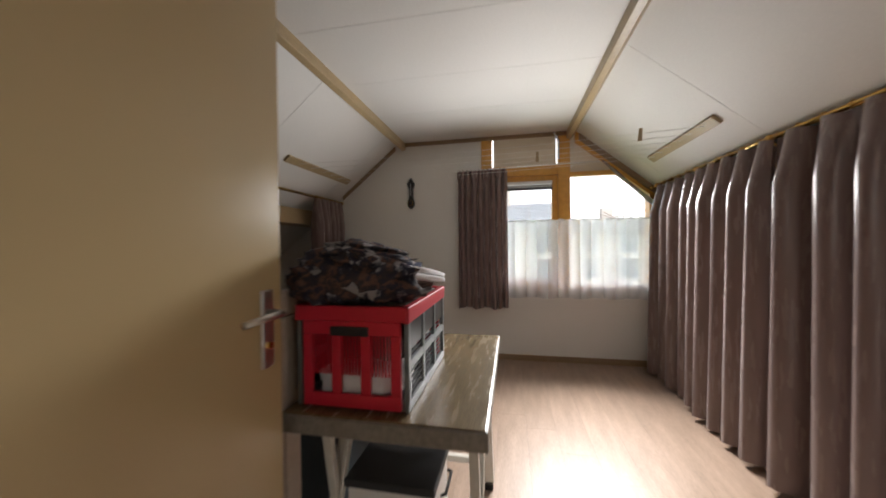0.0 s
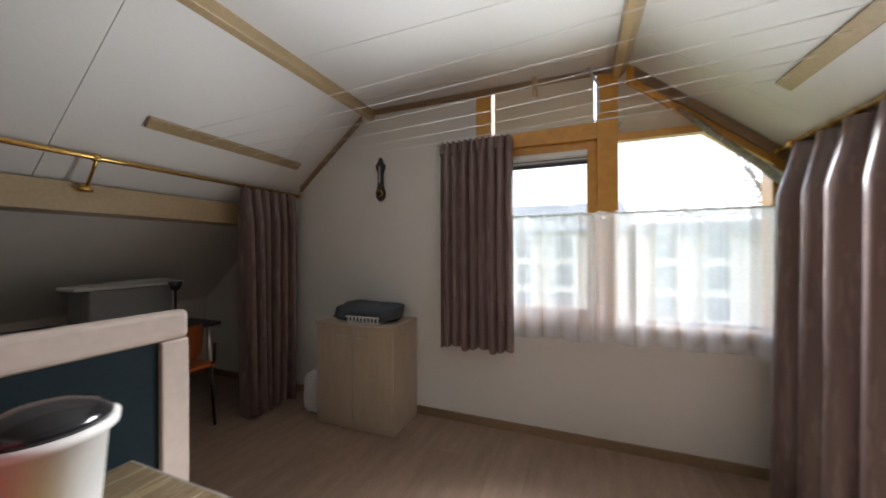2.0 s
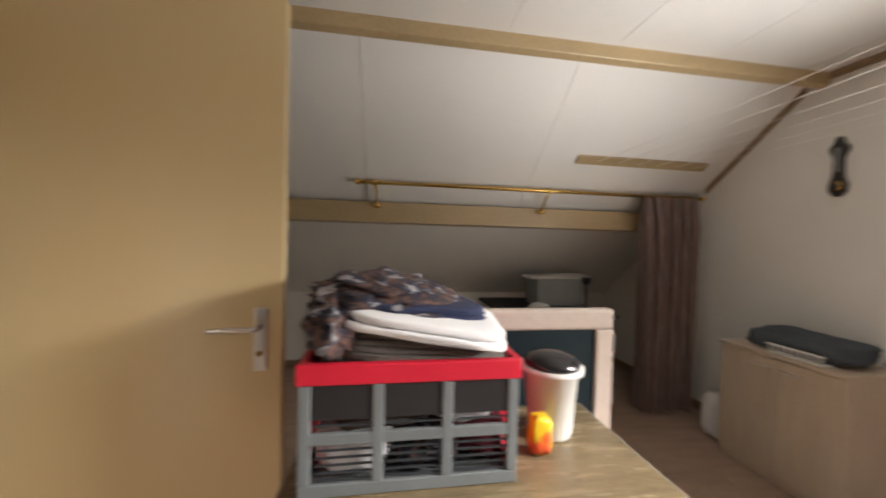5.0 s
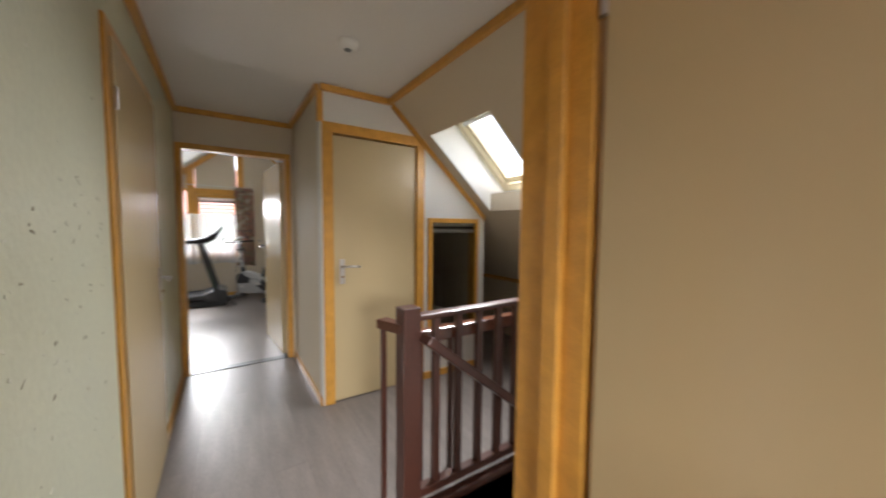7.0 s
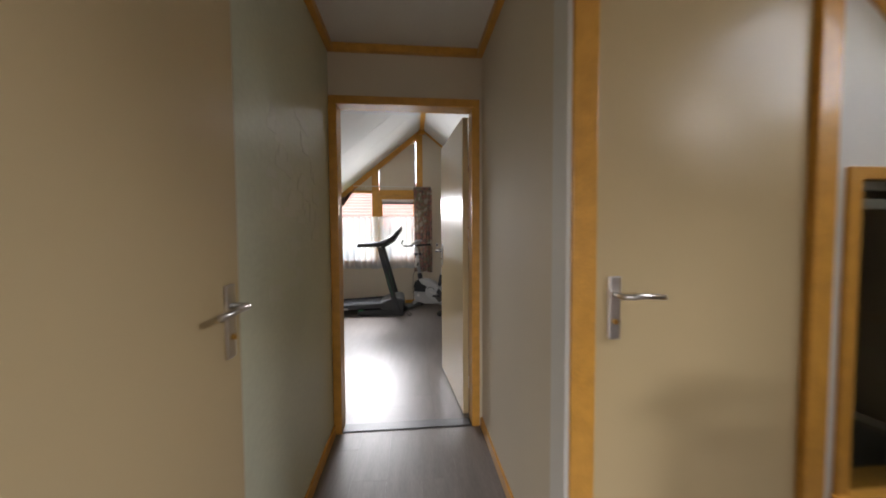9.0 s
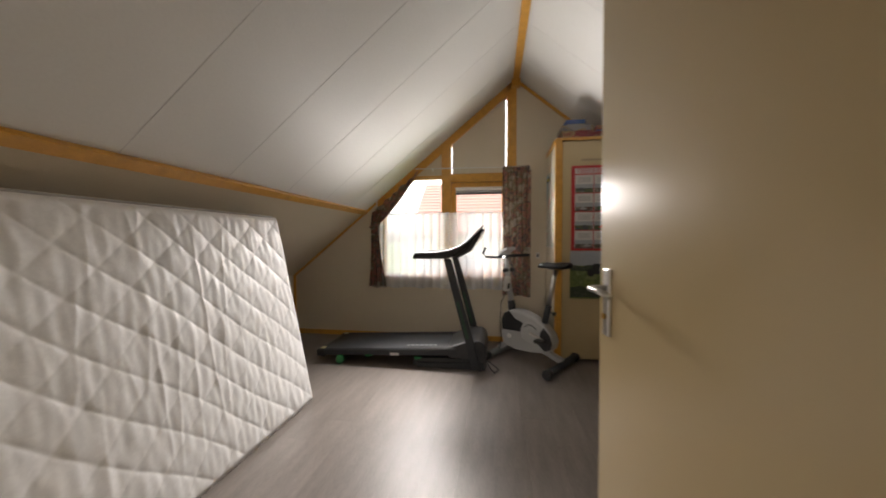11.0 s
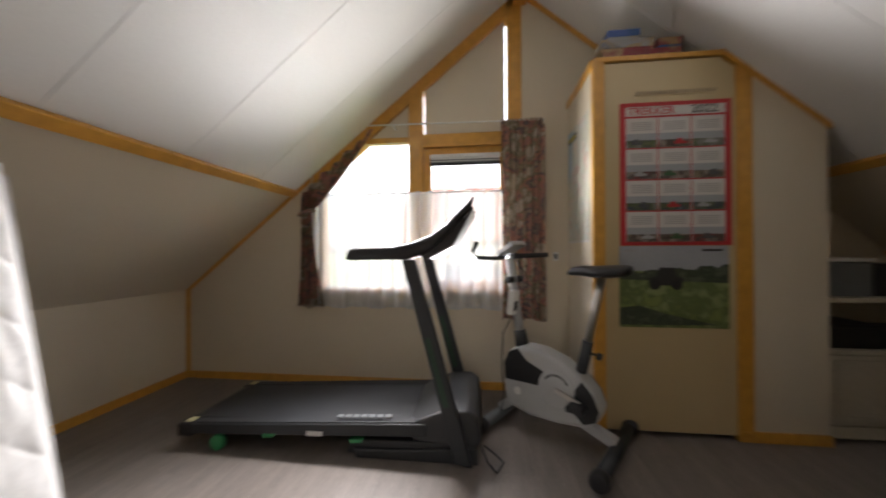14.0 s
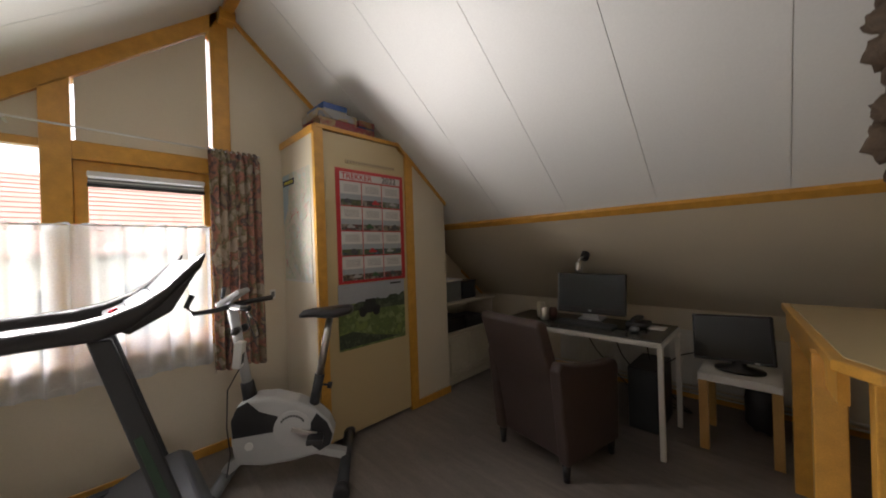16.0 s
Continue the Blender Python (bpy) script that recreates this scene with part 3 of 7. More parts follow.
rake("rake_study_north", XB, 1, 0.03, 0.72, 1, 0.045, 0.02, OAK, "pine strip under the slope")
rake("rake_study_north_low", XB, 1, 2.5, 2.9, 1, 0.03, 0.02, OAK, "pine strip under the slope")
rake("rake_study_south", XB, 1, 1.74, 2.9, -1, 0.035, 0.02, OAK, "pine strip under the slope")
rake("rake_landing", XC, 1, YCL + 0.01, 1.80, 1, 0.055, 0.02, OAK, "pine strip under the landing slope", roof_l)
rake("rake_bedroom_north", XA, -1, 0.98, 1.63, 1, 0.05, 0.02, TRIM_A, "brown strip under the slope")
rake("rake_bedroom_south", XA, -1, 0.98, 1.72, -1, 0.07, 0.03, TRIM_A, "brown strip under the slope")
bm = bm_new()
box(bm, XB, XB + 0.09, -0.05, 0.05, RZ - 0.12, RZ - 0.035)
box(bm, XB + 0.09, -0.1, -0.035, 0.035, RZ - 0.06, RZ - 0.02)
trim("ridge_beam", bm, OAK, "pine strip along the ridge")
for nm, xa, xb, ya, yb in (("strip_ceiling_south", 0.0, XP0, YL, YL + 0.035), ("strip_ceiling_north", XC, XP0, YCL - 0.03, YCL + 0.005), ("strip_ceiling_corridor", 0.0, XC, YR - 0.035, YR), ("strip_ceiling_end", 0.0, 0.035, YL + 0.035, YR - 0.035), ("strip_ceiling_store", XC, XC + 0.035, YR, YCL - 0.03)):
    bm = bm_new()
    box(bm, xa, xb, ya, yb, CEIL - 0.045, CEIL - 0.001)
    trim(nm, bm, OAK, "honey pine strip under the ceiling")
bm = bm_new()
box(bm, XC - 0.03, XC + 0.016, YR - 0.02, YR + 0.02, 2.12, CEIL - 0.045)
trim("corner_bead", bm, OAK, "pine bead on the corridor corner")


def base(name, x0, x1, y0, y1, material, h=0.06):
    bm = bm_new()
    box(bm, x0, x1, y0, y1, -0.006, h)
    return trim(name, bm, material, "low skirting board")


base("baseboard_study_west", XB, XB + 0.015, -KY, 0.36, OAK)
base("baseboard_study_south", XB, -0.1, -KY, -KY + 0.015, OAK)
base("baseboard_study_north", XB, -0.1, KY - 0.015, KY, OAK)
base("baseboard_corridor_north", 0.012, XC, YR - 0.014, YR, OAK)
base("baseboard_corridor_south", 0.012, 1.13, YL, YL + 0.014, OAK)
base("baseboard_landing_south", 2.08, XP0, YL, YL + 0.014, OAK)
base("baseboard_store", XC, XC + 0.016, 1.12, 1.79, OAK)
base("baseboard_bedroom_east", XA - 0.015, XA, -KY, KY, TRIM_A)
base("baseboard_bedroom_north", XP1, XA, KY - 0.015, KY, TRIM_A)
bm = bm_new()
box(bm, XB, XB + 0.018, -KY, -KY + 0.035, 0, KZ)
trim("corner_strip_study", bm, OAK, "pine strip in the corner")

# bedroom beams
for side, nm in ((1, "beam_bedroom_north"), (-1, "beam_bedroom_south")):
    bm = bm_new()
    prism(bm, [(side * 0.86, CEIL), (side * 0.86, CEIL - 0.07), (side * 0.90, CEIL - 0.085), (side * 0.945, roof(0.945) - 0.03), (side * 0.95, roof(0.95) + 0.01), (side * YC, CEIL + 0.02)], "x", XP1, XA)
    trim(nm, bm, BEAM, "pale brown ceiling beam")
for side, nm in ((1, "purlin_bedroom_north"), (-1, "purlin_bedroom_south")):
    bm = bm_new()
    prism(bm, [(side * 1.80, 1.615), (side * 1.80, 1.46), (side * 2.06, 1.46)], "x", XP1, XA)
    trim(nm, bm, BEAM, "pale brown purlin under the slope")
bm = bm_new()
box(bm, XA - 0.025, XA, -0.88, 0.86, CEIL - 0.04, CEIL - 0.001)
trim("strip_ceiling_bedroom", bm, TRIM_A, "brown strip under the ceiling")
base("baseboard_partition_bedroom", XP1, XP1 + 0.015, 0.40, KY, TRIM_A)

# worn patch on the green wall
bm = bm_new()
rnd = random.Random(5)
for k in range(46):
    x, z = rnd.uniform(0.30, 0.86), 1.40 + rnd.gauss(0, 0.20)
    a, b = rnd.uniform(0.015, 0.06), rnd.uniform(0.015, 0.05)
    lo = [(x - a, z - b), (x + a, z - b * rnd.uniform(0.5, 1)), (x + a * rnd.uniform(0.5, 1), z + b), (x - a, z + b * rnd.uniform(0.4, 1))]
    prism(bm, lo, "y", YL - 0.002, YL + 0.0005 + 0.0005 * rnd.random())
tagged(part("plaster_relief", bm, mat("bare_plaster", (0.63, 0.64, 0.52), 0.38, 0.08, 9, 60, 0.3)), "rough worn plaster flakes on the green wall", "plaster", "", "stuff")


# scuffs and chips along the near end of the green wall
SCUFF = mat("brown_scuff", (0.33, 0.31, 0.21), 0.5, 0.3, 20, 80, 0.2)
for nm, label, material, count, seed, tall in (("wall_scuff", "thin brown scuff marks on the green wall", SCUFF, 26, 11, 0.12), ("wall_chip", "small pale chips in the green paint", bpy.data.materials["bare_plaster"], 60, 12, 0.5)):
    bm = bm_new()
    rnd = random.Random(seed)
    for k in range(count):
        x, z = rnd.uniform(2.15, 3.05), 1.18 + rnd.gauss(0, 0.26)
        a, b = rnd.uniform(0.003, 0.012), rnd.uniform(0.001, 0.004) * (1 + tall)
        t = rnd.uniform(-0.5, 0.5)
        prism(bm, [(x - a, z - b - a * t), (x + a * 0.6, z - b * 0.6 + a * t), (x + a, z + a * t), (x + a * 0.2, z + b), (x - a * 0.8, z + b * 0.5 - a * t)], "y", YL - 0.002, YL + 0.0008 + 0.0008 * rnd.random())
    tagged(part(nm, bm, material), label, "wall wear", "", "stuff")


# ---- bedroom things ----
BROWN = mat("brown_curtain_satin", (0.20, 0.135, 0.122), 0.26, 0.06, 5, 220, 0.08, stretch=(8, 8, 1), spec=0.7)
SHEEN = BROWN.node_tree.nodes["Principled BSDF"]
SHEEN.inputs["Sheen Weight"].default_value = 0.25
OAKLAM = mat("pale_oak_laminate", (0.50, 0.41, 0.31), 0.45, 0.15, 3, 30, 0.06, stretch=(9, 9, 1.5))
TABLETOP = mat("worn_brown_table_veneer", (0.20, 0.15, 0.085), 0.26, 0.5, 5, 40, 0.12, stretch=(1.2, 9, 9))
WHITELEG = mat("off_white_metal", (0.62, 0.60, 0.54), 0.4, 0.1)
BOARD = mat("dark_petrol_board", (0.008, 0.018, 0.024), 0.6, 0.25, 4, 80, 0.05, spec=0.2)
PINKWOOD = mat("pinkish_white_frame", (0.56, 0.48, 0.42), 0.5, 0.12, 4, 40, 0.1)
ORANGE = mat("orange_chair_shell", (0.52, 0.13, 0.03), 0.4, 0.15)
CLOTH_W = mat("white_cotton", (0.74, 0.74, 0.76), 0.9, 0.1, 8, 200, 0.3)
CLOTH_N = mat("navy_cotton", (0.02, 0.028, 0.075), 0.9, 0.2, 8, 200, 0.3)
CLOTH_G = mat("grey_brown_cotton", (0.11, 0.095, 0.085), 0.9, 0.2, 8, 200, 0.3)
CLOTH_B = mat("slate_cotton", (0.07, 0.085, 0.10), 0.9, 0.2, 8, 200, 0.3)


def mottled(name, colours, scale, rough=0.9, stretch=(1, 1, 1)):
    """Printed cloth or paper: patches of several colours."""
    m = bpy.data.materials.new(name)
    m.use_nodes = True
    n, lk = m.node_tree.nodes, m.node_tree.links
    b = n["Principled BSDF"]
    b.inputs["Roughness"].default_value = rough
    co, mp, vor, nz, mix, ramp = n.new("ShaderNodeTexCoord"), n.new("ShaderNodeMapping"), n.new("ShaderNodeTexVoronoi"), n.new("ShaderNodeTexNoise"), n.new("ShaderNodeMath"), n.new("ShaderNodeValToRGB")
    mp.inputs["Scale"].default_value = stretch
    lk.new(co.outputs["Object"], mp.inputs[0])
    lk.new(mp.outputs[0], vor.inputs["Vector"])
    lk.new(mp.outputs[0], nz.inputs["Vector"])
    vor.inputs["Scale"].default_value = scale
    nz.inputs["Scale"].default_value, nz.inputs["Detail"].default_value = scale * 0.9, 5
    mix.operation = "MULTIPLY_ADD"
    mix.inputs[1].default_value = 0.35
    lk.new(vor.outputs["Color"], mix.inputs[0])
    lk.new(nz.outputs[0], mix.inputs[2])
    r = ramp.color_ramp
    r.interpolation = "EASE"
    while len(r.elements) < len(colours):
        r.elements.new(0.5)
    for k, c in enumerate(colours):
        r.elements[k].position = 0.30 + 0.55 * k / (len(colours) - 1)
        r.elements[k].color = (*c, 1)
    lk.new(mix.outputs[0], ramp.inputs[0])
    lk.new(ramp.outputs[0], b.inputs["Base Color"])
    return m


def thin_cloth(m, share):
    """Let part of the light through a hanging cloth, in the cloth's own colour."""
    n, lk = m.node_tree.nodes, m.node_tree.links
    b, out = n["Principled BSDF"], n["Material Output"]
    trn, mix = n.new("ShaderNodeBsdfTranslucent"), n.new("ShaderNodeMixShader")
    lk.new(b.inputs["Base Color"].links[0].from_socket, trn.inputs[0])
    mix.inputs[0].default_value = share
    lk.new(b.outputs[0], mix.inputs[1])
    lk.new(trn.outputs[0], mix.inputs[2])
    lk.new(mix.outputs[0], out.inputs[0])


thin_cloth(BROWN, 0.18)
EDGE = mat("worn_table_edge", (0.22, 0.20, 0.175), 0.45, 0.4, 12, 60, 0.15)
PRINT = mottled("printed_dark_cloth", [(0.012, 0.014, 0.025), (0.05, 0.03, 0.03), (0.02, 0.022, 0.04), (0.12, 0.06, 0.045), (0.03, 0.025, 0.03), (0.02, 0.02, 0.04), (0.26, 0.25, 0.26)], 24)

# tall curtains before the southern slope
c = thing("long_curtain", "long brown satin curtain in deep folds on a brass rail", "curtain")
cloth_sheet("curtain_cloth", (7.04, -1.66), (5.55, -1.63), 1.74, 0.03, 9, 0.095, BROWN, c, 3, flare=1.35)
c = thing("long_curtain", "long brown satin curtain in deep folds on a brass rail", "curtain")
cloth_sheet("curtain_cloth", (5.53, -1.63), (3.75, -1.64), 1.74, 0.03, 10, 0.095, BROWN, c, 8, flare=1.35)


def brass_rail(label, x0, x1, y, z, side, brackets, rings):
    r = thing("curtain_rail", label, "curtain rail")
    bm = bm_new()
    rod(bm, (x0, y, z), (x1, y, z), 0.0135, 12)
    part("rail", bm, BRASS, r, "", True)
    for x in (x0, x1):
        bm = bm_new()
        lathe(bm, [(0.004, -0.02), (0.017, -0.016), (0.021, 0), (0.017, 0.016), (0.004, 0.02)], (x, y, z), 12)
        part("end_knob", bm, BRASS, r, "", True)
    for x in brackets:
        bm = bm_new()
        tube(bm, [(x, y, z - 0.01), (x + 0.01, y + side * 0.06, z - 0.06), (x + 0.01, y + side * 0.12, z - 0.135), (x + 0.01, side * 1.80, z - 0.14)], 0.008)
        lathe(bm, [(0.030, -0.022), (0.034, -0.014), (0.022, 0.004), (0.014, 0.022)], (x + 0.01, side * 1.770, z - 0.140), 14)
        lathe(bm, [(0.018, -0.018), (0.021, -0.010), (0.021, 0.010), (0.018, 0.018)], (x, y, z), 12)
        part("bracket", bm, BRASS, r, "", True)
    for x in rings:
        bm = bm_new()
        pts = [(x, y + 0.018 * math.cos(a), z + 0.018 * math.sin(a)) for a in [2 * math.pi * k / 12 for k in range(13)]]
        tube(bm, pts, 0.0025, 6)
        part("ring", bm, BRASS, r, "", True)
    return r


brass_rail("brass curtain rail on brackets before the roof beam", 4.36, 7.12, 1.638, 1.729, 1, (4.48, 5.77), [6.60 + 0.06 * k for k in range(8)])
brass_rail("brass curtain rail carrying the long curtains", 3.7, 7.12, -1.645, 1.765, -1, (4.2, 5.6, 7.0), [3.85 + 0.13 * k for k in range(24)])
c = thing("side_curtain", "dark brown curtain gathered beside the gable wall", "curtain")
cloth_sheet("curtain_cloth", (6.56, 1.63), (7.03, 1.60), 1.70, 0.02, 6, 0.06, BROWN, c, 5, gather=0.1)

# gable window dressing
c = thing("window_curtain", "short brown curtain hanging beside the window", "curtain")
cloth_sheet("curtain_cloth", (7.06, 0.26), (7.06, -0.255), 1.99, 0.56, 8, 0.028, BROWN, c, 11, flare=1.3)
cloth_sheet("curtain_heading", (7.05, 0.265), (7.05, -0.25), 2.0, 1.925, 12, 0.02, BROWN, c, 12)
c = thing("drawn_curtain", "brown curtain drawn up along the slope of the window", "curtain")
bm = bm_new()
rings = []
for k in range(15):
    u = k / 14
    y, z = -1.20 - 0.56 * u, 2.03 - 0.54 * u
    rr = 0.030 + 0.070 * u + 0.010 * math.sin(9 * u)
    rings.append([bm.verts.new((7.075 + rr * 0.7 * math.cos(a) * (1 + 0.35 * math.sin(3 * a + 5 * u)), y + 0.7 * rr * math.sin(a), z + 0.7 * rr * math.sin(a) * (1 + 0.3 * math.sin(5 * a + 9 * u)))) for a in [2 * math.pi * i / 16 for i in range(16)]])
for a, b in zip(rings, rings[1:]):
    for i in range(16):
        bm.faces.new((a[i], a[(i + 1) % 16], b[(i + 1) % 16], b[i]))
bm.faces.new(rings[0]); bm.faces.new(rings[-1])
part("gathered_cloth", bm, BROWN, c, "", True)


def net(label, x, y0, y1, z0, z1, folds, seed):
    c = thing("net_curtain", label, "net curtain")
    cloth_sheet("net_cloth", (x, y0), (x, y1), z1, z0, folds, 0.016, NET, c, seed)
    bm = bm_new()
    rod(bm, (x, y0, z1 + 0.005), (x, y1, z1 + 0.005), 0.005)
    part("net_rod", bm, PALE, c, "", True)
    for k, zc in enumerate((z0, z1 - 0.03)):
        cloth_sheet("hem" if k == 0 else "heading", (x - 0.001, y0), (x - 0.001, y1), zc + 0.03, zc, folds, 0.016, NET, c, seed)


net("white half-height net curtain before the window", 7.07, -0.21, -1.69, 0.68, 1.46, 14, 21)
bm = bm_new()
rod(bm, (7.05, 0.28, 2.005), (7.05, -1.16, 2.035), 0.005)
r = thing("curtain_rod", "thin white curtain rod above the window", "curtain rod")
part("rod", bm, PALE, r, "", True)
for y in (0.2, -0.9):
    slab("hook", 7.045, XA - 0.01, y - 0.006, y + 0.006, 2.0, 2.012, PALE, r, 0)


def pleated_blind(label, x, out, y0, y1, z1):
    b = thing("rolled_blind", label, "blind")
    slab("headrail", *sorted((x, x - out * 0.03)), y0, y1, z1 - 0.03, z1, PALE, b)
    for k in range(4):
        slab("slat", *sorted((x - out * 0.002, x - out * 0.026)), y0 + 0.004, y1 - 0.004, z1 - 0.042 - 0.009 * k, z1 - 0.035 - 0.009 * k, GREY if k % 2 else PALE, b, 0)
    slab("bottom_rail", *sorted((x, x - out * 0.028)), y0, y1, z1 - 0.09, z1 - 0.072, DARK, b)


pleated_blind("raised grey venetian blind at the window head", XA + 0.02, 1, -0.72, -0.155, 1.885)
b = thing("metal_bracket", "thin bright metal bracket above the window", "bracket")
slab("upright", XA - 0.02, XA - 0.012, -0.79, -0.775, 2.10, 2.28, SILVER, b)
bm = bm_new()
beam(bm, (XA - 0.016, -0.785, 2.28), (XA - 0.15, -0.72, 2.33), 0.014, 0.006)
part("arm", bm, SILVER, b)

# wall thermometer
t = thing("wall_ornament", "dark slender wall barometer with round dial", "barometer")
bm = bm_new()
prism(bm, [(0.80 + w, z) for w, z in ((-0.012, 1.64), (0.012, 1.64), (0.036, 1.67), (0.040, 1.71), (0.022, 1.76), (0.020, 1.86), (0.038, 1.90), (0.040, 1.925), (0.02, 1.95), (0.008, 1.985), (-0.008, 1.985), (-0.02, 1.95), (-0.040, 1.925), (-0.038, 1.90), (-0.020, 1.86), (-0.022, 1.76), (-0.040, 1.71), (-0.036, 1.67))], "x", XA - 0.03, XA)
part("wooden_back", soften(bm, 0.004), mat("black_stained_wood", (0.02, 0.016, 0.015), 0.4, 0.3), t)
bm = bm_new()
rod(bm, (XA - 0.03, 0.80, 1.70), (XA - 0.042, 0.80, 1.70), 0.030, 20)
part("dial_rim", bm, BRASS, t, "", True)
bm = bm_new()
rod(bm, (XA - 0.042, 0.80, 1.70), (XA - 0.044, 0.80, 1.70), 0.024, 20)
part("dial_glass", bm, BLACK, t, "", True)
slab("thermometer_tube", XA - 0.036, XA - 0.03, 0.796, 0.804, 1.78, 1.92, SILVER, t, 0)

# clothes line
line_t = thing("clothes_line", "washing lines strung between two wooden bars across the room", "clothes line")
for side, x0, x1, y in ((1, 5.90, 6.95, 1.47), (-1, 5.73, 6.66, -1.475)):
    bm = bm_new()
    a, b = abs(y) - 0.026, abs(y) + 0.026
    prism(bm, [(side * a, roof(a)), (side * b, roof(b)), (side * (b - 0.014), roof(b) - 0.018), (side * (a - 0.014), roof(a) - 0.018)], "x", x0, x1)
    part("line_bar", soften(bm, 0.003), BEAM, line_t)
for k in range(6):
    xa, xb = 6.05 + 0.16 * k, 5.82 + 0.145 * k
    bm = bm_new()
    pts = [(xa + (xb - xa) * u, 1.45 - 2.90 * u, 1.925 - 0.025 * math.sin(math.pi * u)) for u in [i / 10 for i in range(11)]]
    tube(bm, pts, 0.0014, 5)
    part("line", bm, PALE, line_t, "", True)
for x, y in ((6.19, -0.497), (5.80, -1.09)):
    peg = thing("clothes_peg", "small wooden clothes peg hanging on the line", "clothes peg", "pegs")
    for s in (-1, 1):
        bm = bm_new()
        beam(bm, (x, y + s * 0.004, 1.935), (x + 0.02, y + s * 0.007, 1.86), 0.010, 0.008)
        part("peg_half", bm, BEAM, peg)

# cabinet in the corner
cb = thing("low_cabinet", "pale oak laminate cabinet with two closed doors", "cabinet")
slab("body", 6.775, 7.13, 0.485, 1.115, 0.0, 0.715, OAKLAM, cb)
slab("cabinet_top", 6.745, 7.13, 0.48, 1.12, 0.715, 0.735, OAKLAM, cb)
for ya, yb, hy in ((0.49, 0.798, 0.72), (0.802, 1.11, 0.88)):
    d = slab("cabinet_door", 6.755, 6.774, ya, yb, 0.05, 0.712, OAKLAM, cb)
    bm = bm_new()
    tube(bm, [(6.755, hy - 0.045, 0.655), (6.738, hy - 0.04, 0.655), (6.738, hy + 0.04, 0.655), (6.755, hy + 0.045, 0.655)], 0.004, 6)
    part("handle", bm, STEEL, d, "", True)
lump("folded_garment", (6.95, 0.78, 0.73), (0.30, 0.50, 0.13), CLOTH_B, None, 4, 0.6, 0.22)
tagged(bpy.data.objects["folded_garment"], "crumpled slate blue garment on the cabinet", "clothing")
bk = thing("plastic_basket", "small white perforated plastic tray on the cabinet", "basket")
slab("tray_base", 6.77, 6.86, 0.60, 0.85, 0.736, 0.742, PALE, bk, 0.002)
for k in range(9):
    slab("tray_rib", 6.768, 6.776, 0.60 + 0.0295 * k, 0.61 + 0.0295 * k, 0.742, 0.782, PALE, bk, 0.001)
slab("tray_rim", 6.764, 6.78, 0.595, 0.86, 0.782, 0.79, PALE, bk, 0.002)
lump("paper_bag", (6.93, 1.26, 0.0), (0.20, 0.13, 0.30), CLOTH_W, None, 9, 0.5, 0.12)
tagged(bpy.data.objects["paper_bag"], "crumpled white paper bag beside the cabinet", "bag")

# folding table with the crate
tb = thing("folding_table", "worn folding table with brown veneer top and white metal legs", "table")
slab("tabletop", 4.36, 5.30, -0.222, 0.37, 0.71, 0.74, TABLETOP, tb, 0.004)
for ya, yb in ((-0.226, -0.206), (0.354, 0.374)):
    slab("edge_strip", 4.355, 5.305, ya, yb, 0.695, 0.738, EDGE, tb, 0.003)
for xa, xb in ((4.352, 4.37), (5.29, 5.308)):
    slab("edge_strip", xa, xb, -0.226, 0.374, 0.685, 0.736, EDGE, tb, 0.003)
for y in (-0.17, 0.32):
    for xa, xb in ((4.45, 4.72), (5.20, 4.93)):
        bm = bm_new()
        beam(bm, (xb, y, 0.69), (xa, y, 0.03), 0.03, 0.045, (0, 1, 0))
        part("leg", soften(bm, 0.004), WHITELEG, tb)
        bm = bm_new()
        beam(bm, (xa + (xb - xa) * 0.2, y, 0.69), (xa + (xb - xa) * 0.45, y, 0.33), 0.026, 0.03, (0, 1, 0))
        part("brace", soften(bm, 0.003), WHITELEG, tb)
        slab("foot", xa - 0.03, xa + 0.03, y - 0.02, y + 0.02, 0.0, 0.03, BLACK, tb)
for x in (4.50, 5.15):
    bm = bm_new()
    beam(bm, (x, -0.17, 0.16), (x, 0.32, 0.16), 0.03, 0.03)
    part("crossbar", soften(bm, 0.003), WHITELEG, tb)

